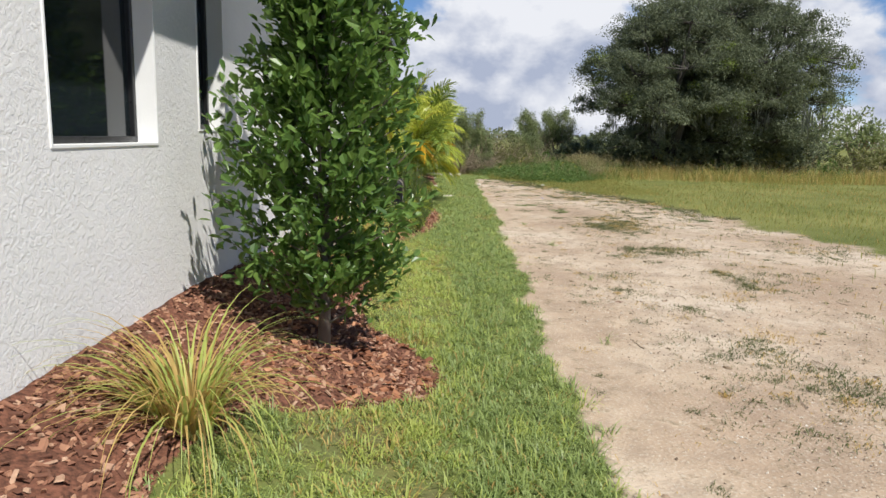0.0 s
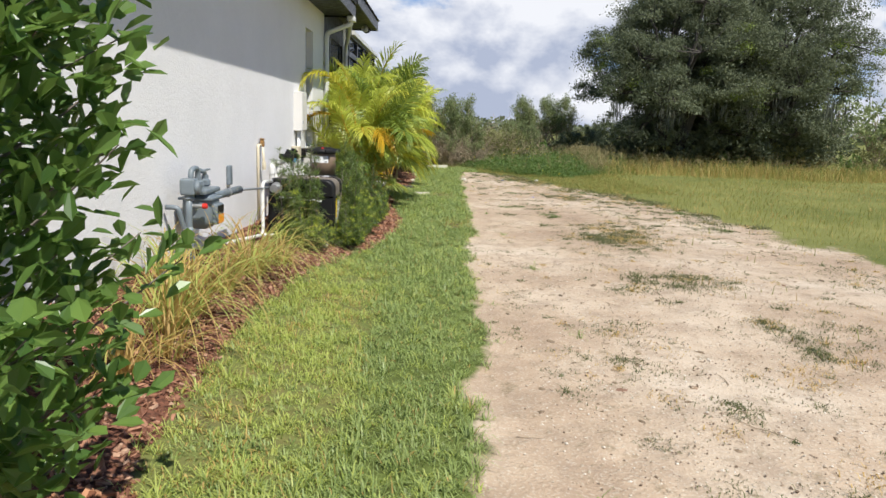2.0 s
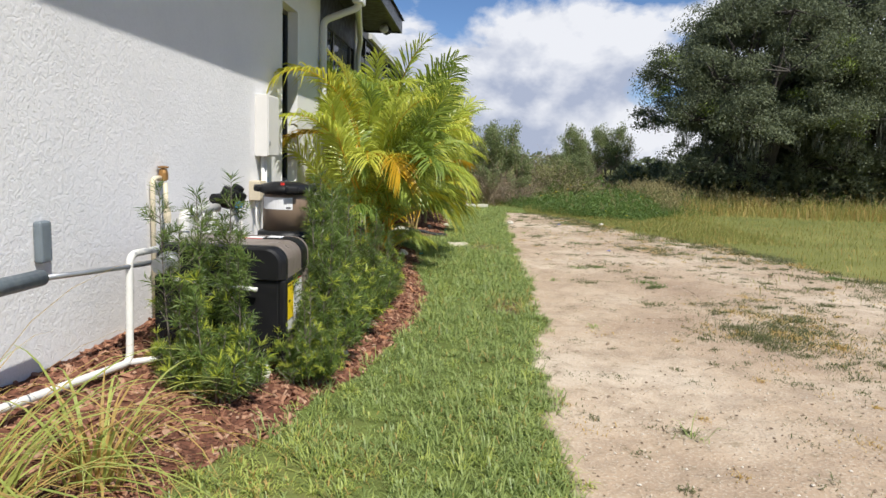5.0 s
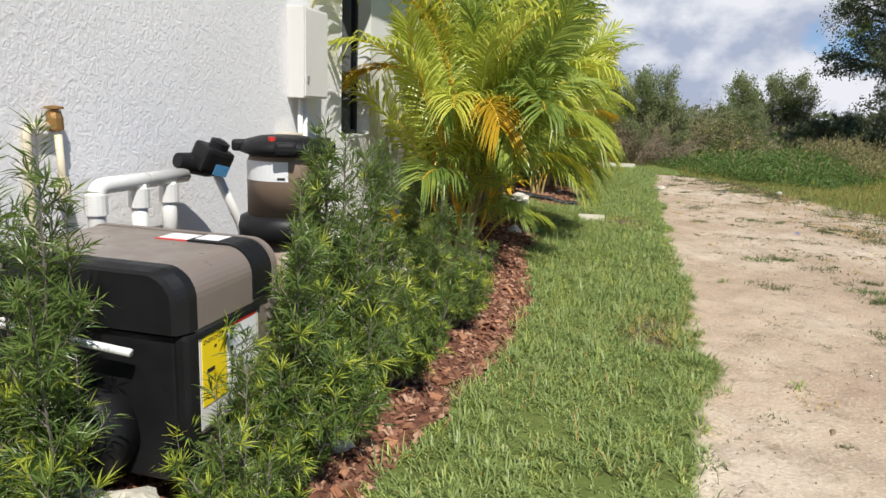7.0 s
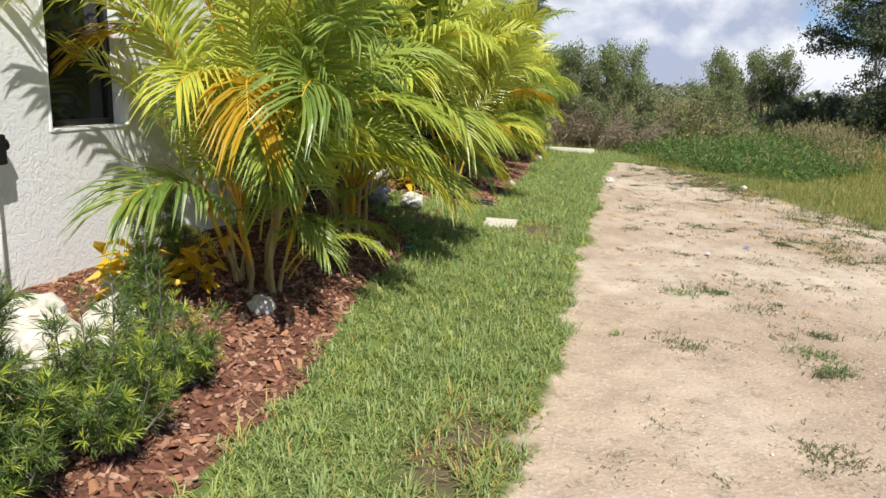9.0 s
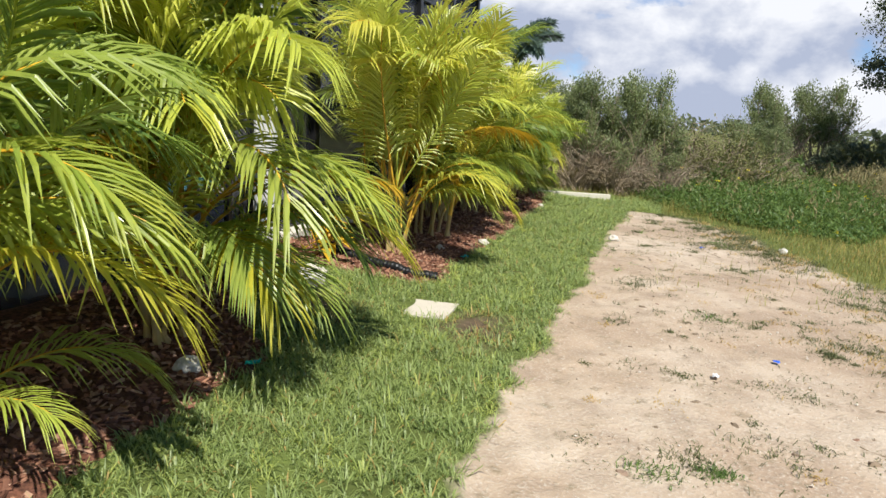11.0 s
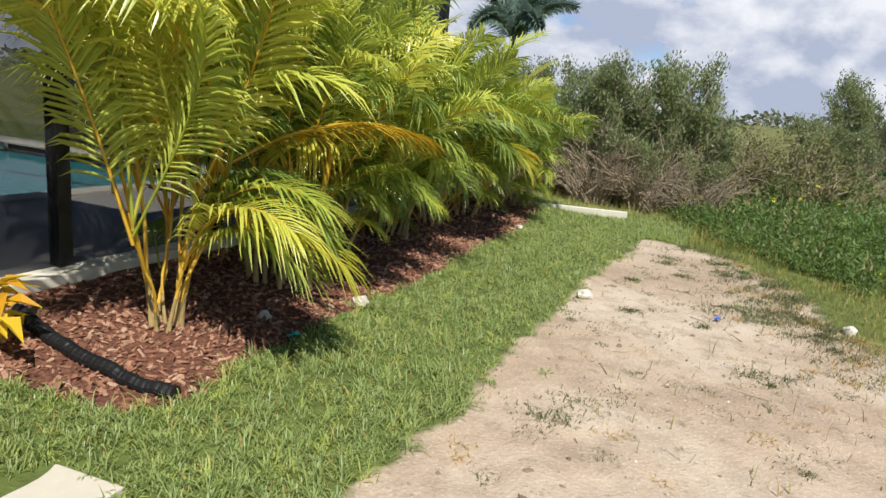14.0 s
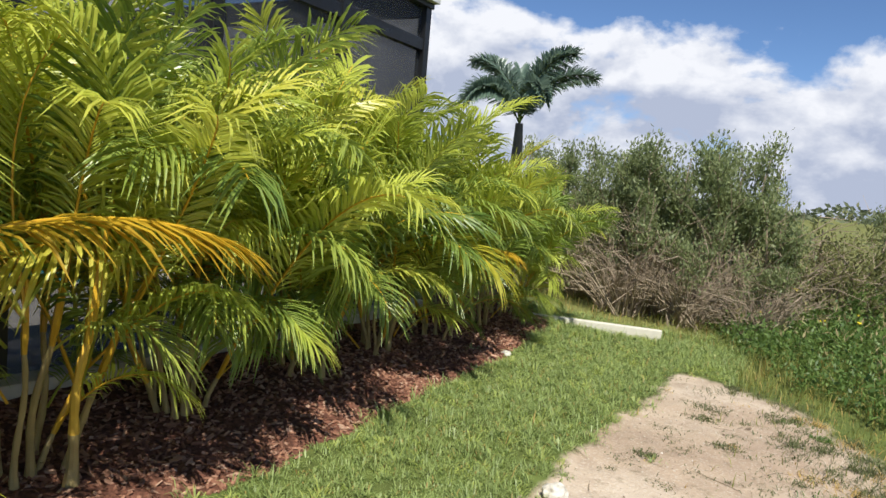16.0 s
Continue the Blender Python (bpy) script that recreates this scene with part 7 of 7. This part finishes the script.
def build_thicket():
    """Tall leafy weeds along the end of the track and under the oaks."""
    g = Geo()
    n = 8200
    x = np.where(rng.uniform(0, 1, n) < 0.5, rng.uniform(1.4, 6.5, n), rng.uniform(1.6, 24, n))
    y = rng.uniform(22.5, 31.5, n)
    front = np.interp(x, [1.4, 2.0, 2.6, 3.1, 3.7, 4.5, 6.0, 9.0, 24.0], [26.5, 25.7, 24.7, 23.7, 22.9, 22.9, 24.6, 27.2, 28.5]) + 0.5 * fbm(x, y, 1.5, 2.0)
    keep = (y > front) & (rng.uniform(0, 1, n) < np.where(x < 9, 1.0, 0.6))
    x, y, front = x[keep], y[keep], front[keep]
    m = len(x)
    h = (0.20 + 0.28 * np.clip((y - front) / 2.5, 0, 1) + 0.10 * rng.normal(0, 1, m) + 0.12 * fbm(x, y, 0.9, 5.0)).clip(0.12, 0.95)
    z = ground_z(x, y)
    k = 17
    u = rng.uniform(0.08, 1.0, (m, k))
    sway = rng.normal(0, 0.12, (m, 1, 2))
    P = np.stack([x[:, None] + sway[..., 0] * u + rng.normal(0, 0.05, (m, k)), y[:, None] + sway[..., 1] * u + rng.normal(0, 0.05, (m, k)), z[:, None] + h[:, None] * u], -1).reshape(-1, 3)
    D = unit(rng.normal(0, 1, P.shape) + np.array([0, 0, 0.35]))
    N = unit(rng.normal(0, 0.4, P.shape) + np.array([0, 0, 1.0]))
    far_leaves(g, P, D, N, rng.uniform(0.03, 0.095, len(P)), rng.uniform(0.013, 0.034, len(P)), 0)
    sel = (x > 5.5) | (rng.uniform(0, 1, m) < 0.06)
    xs, ys, hs, zs = x[sel], y[sel], h[sel], z[sel]
    q = 6
    P = np.stack([np.repeat(xs, q), np.repeat(ys, q), np.repeat(zs + hs * 0.9, q) + rng.uniform(0, 0.28, len(xs) * q)], 1) + rng.normal(0, 0.03, (len(xs) * q, 3))
    leaves(g, P, unit(rng.normal(0, 0.5, P.shape) + np.array([0, 0, 1.0])), rand_dirs(len(P)), rng.uniform(0.04, 0.12, len(P)), rng.uniform(0.012, 0.03, len(P)), 1)
    sel = rng.uniform(0, 1, m) < 0.012
    P = np.stack([x[sel], y[sel], z[sel] + h[sel] * 1.02], 1)
    leaves(g, np.repeat(P, 4, 0), unit(rand_dirs(len(P) * 4, -0.1, 0.6)), rand_dirs(len(P) * 4, 0.5, 1), np.full(len(P) * 4, 0.045), np.full(len(P) * 4, 0.035), 2)
    tagged(g.obj("weed_thicket", ["weed", "seed_head", "yellow_flower"]), "tall leafy weeds with brown seed heads and yellow flowers", "weeds", kind="stuff")


build_thicket()


def build_far_woods():
    """The low dark tree line at the horizon."""
    g = Geo()
    n = 9000
    a = rng.uniform(-0.9, 1.3, n)
    d = rng.uniform(170, 230, n)
    x, y = d * np.sin(a), d * np.cos(a)
    top = 2.6 + 1.2 * np.sin(a * 37) * np.sin(a * 11 + 1) + 0.7 * np.sin(a * 90)
    P = np.stack([x, y, rng.uniform(0, 1, n) ** 0.7 * top], 1)
    far_leaves(g, P, rand_dirs(n, -0.1, 0.8), rand_dirs(n), rng.uniform(0.9, 2.0, n), rng.uniform(0.6, 1.4, n))
    tagged(g.obj("far_woods", ["oak_leaf"]), "low dark line of woods on the horizon", "woods", kind="stuff")


build_far_woods()


def build_grass_tufts():
    """Loose green tufts that stand singly on the far half of the track."""
    n = 420
    x, y = scatter(n, 1.6, 6.4, 12.5, 27.0)
    s = covers(x, y)[0]
    side = np.interp(y, Y_SANDR, X_SANDR) - x
    dens = 0.22 + 0.65 * np.exp(-np.clip(side, 0, 9) / 0.8) + 0.35 * np.clip(fbm(x, y, 1.1, 21.0) - 0.35, 0, 1)
    keep = (rng.uniform(0, 1, n) < dens) & (s > 0.4)
    g = Geo()
    for cx, cy in zip(x[keep], y[keep]):
        k = int(rng.integers(80, 200))
        r = rng.uniform(0.03, 0.10)
        px, py = cx + rng.normal(0, r * 1.3, k), cy + rng.normal(0, r, k)
        P = np.stack([px, py, ground_z(px, py) - 0.004], 1)
        a = rng.uniform(0, 6.283, k)
        D = np.stack([np.cos(a), np.sin(a), np.zeros(k)], 1)
        blades(g, P, D, rng.uniform(0.025, 0.075, k), rng.uniform(0.003, 0.007, k), rng.uniform(1.2, 2.8, k), int(rng.choice([0, 1, 1])))
    tagged(g.obj("grass_tufts", ["weed", "track_weed"]), "loose green grass tufts on the pale sand", "weeds", kind="stuff")


build_grass_tufts()
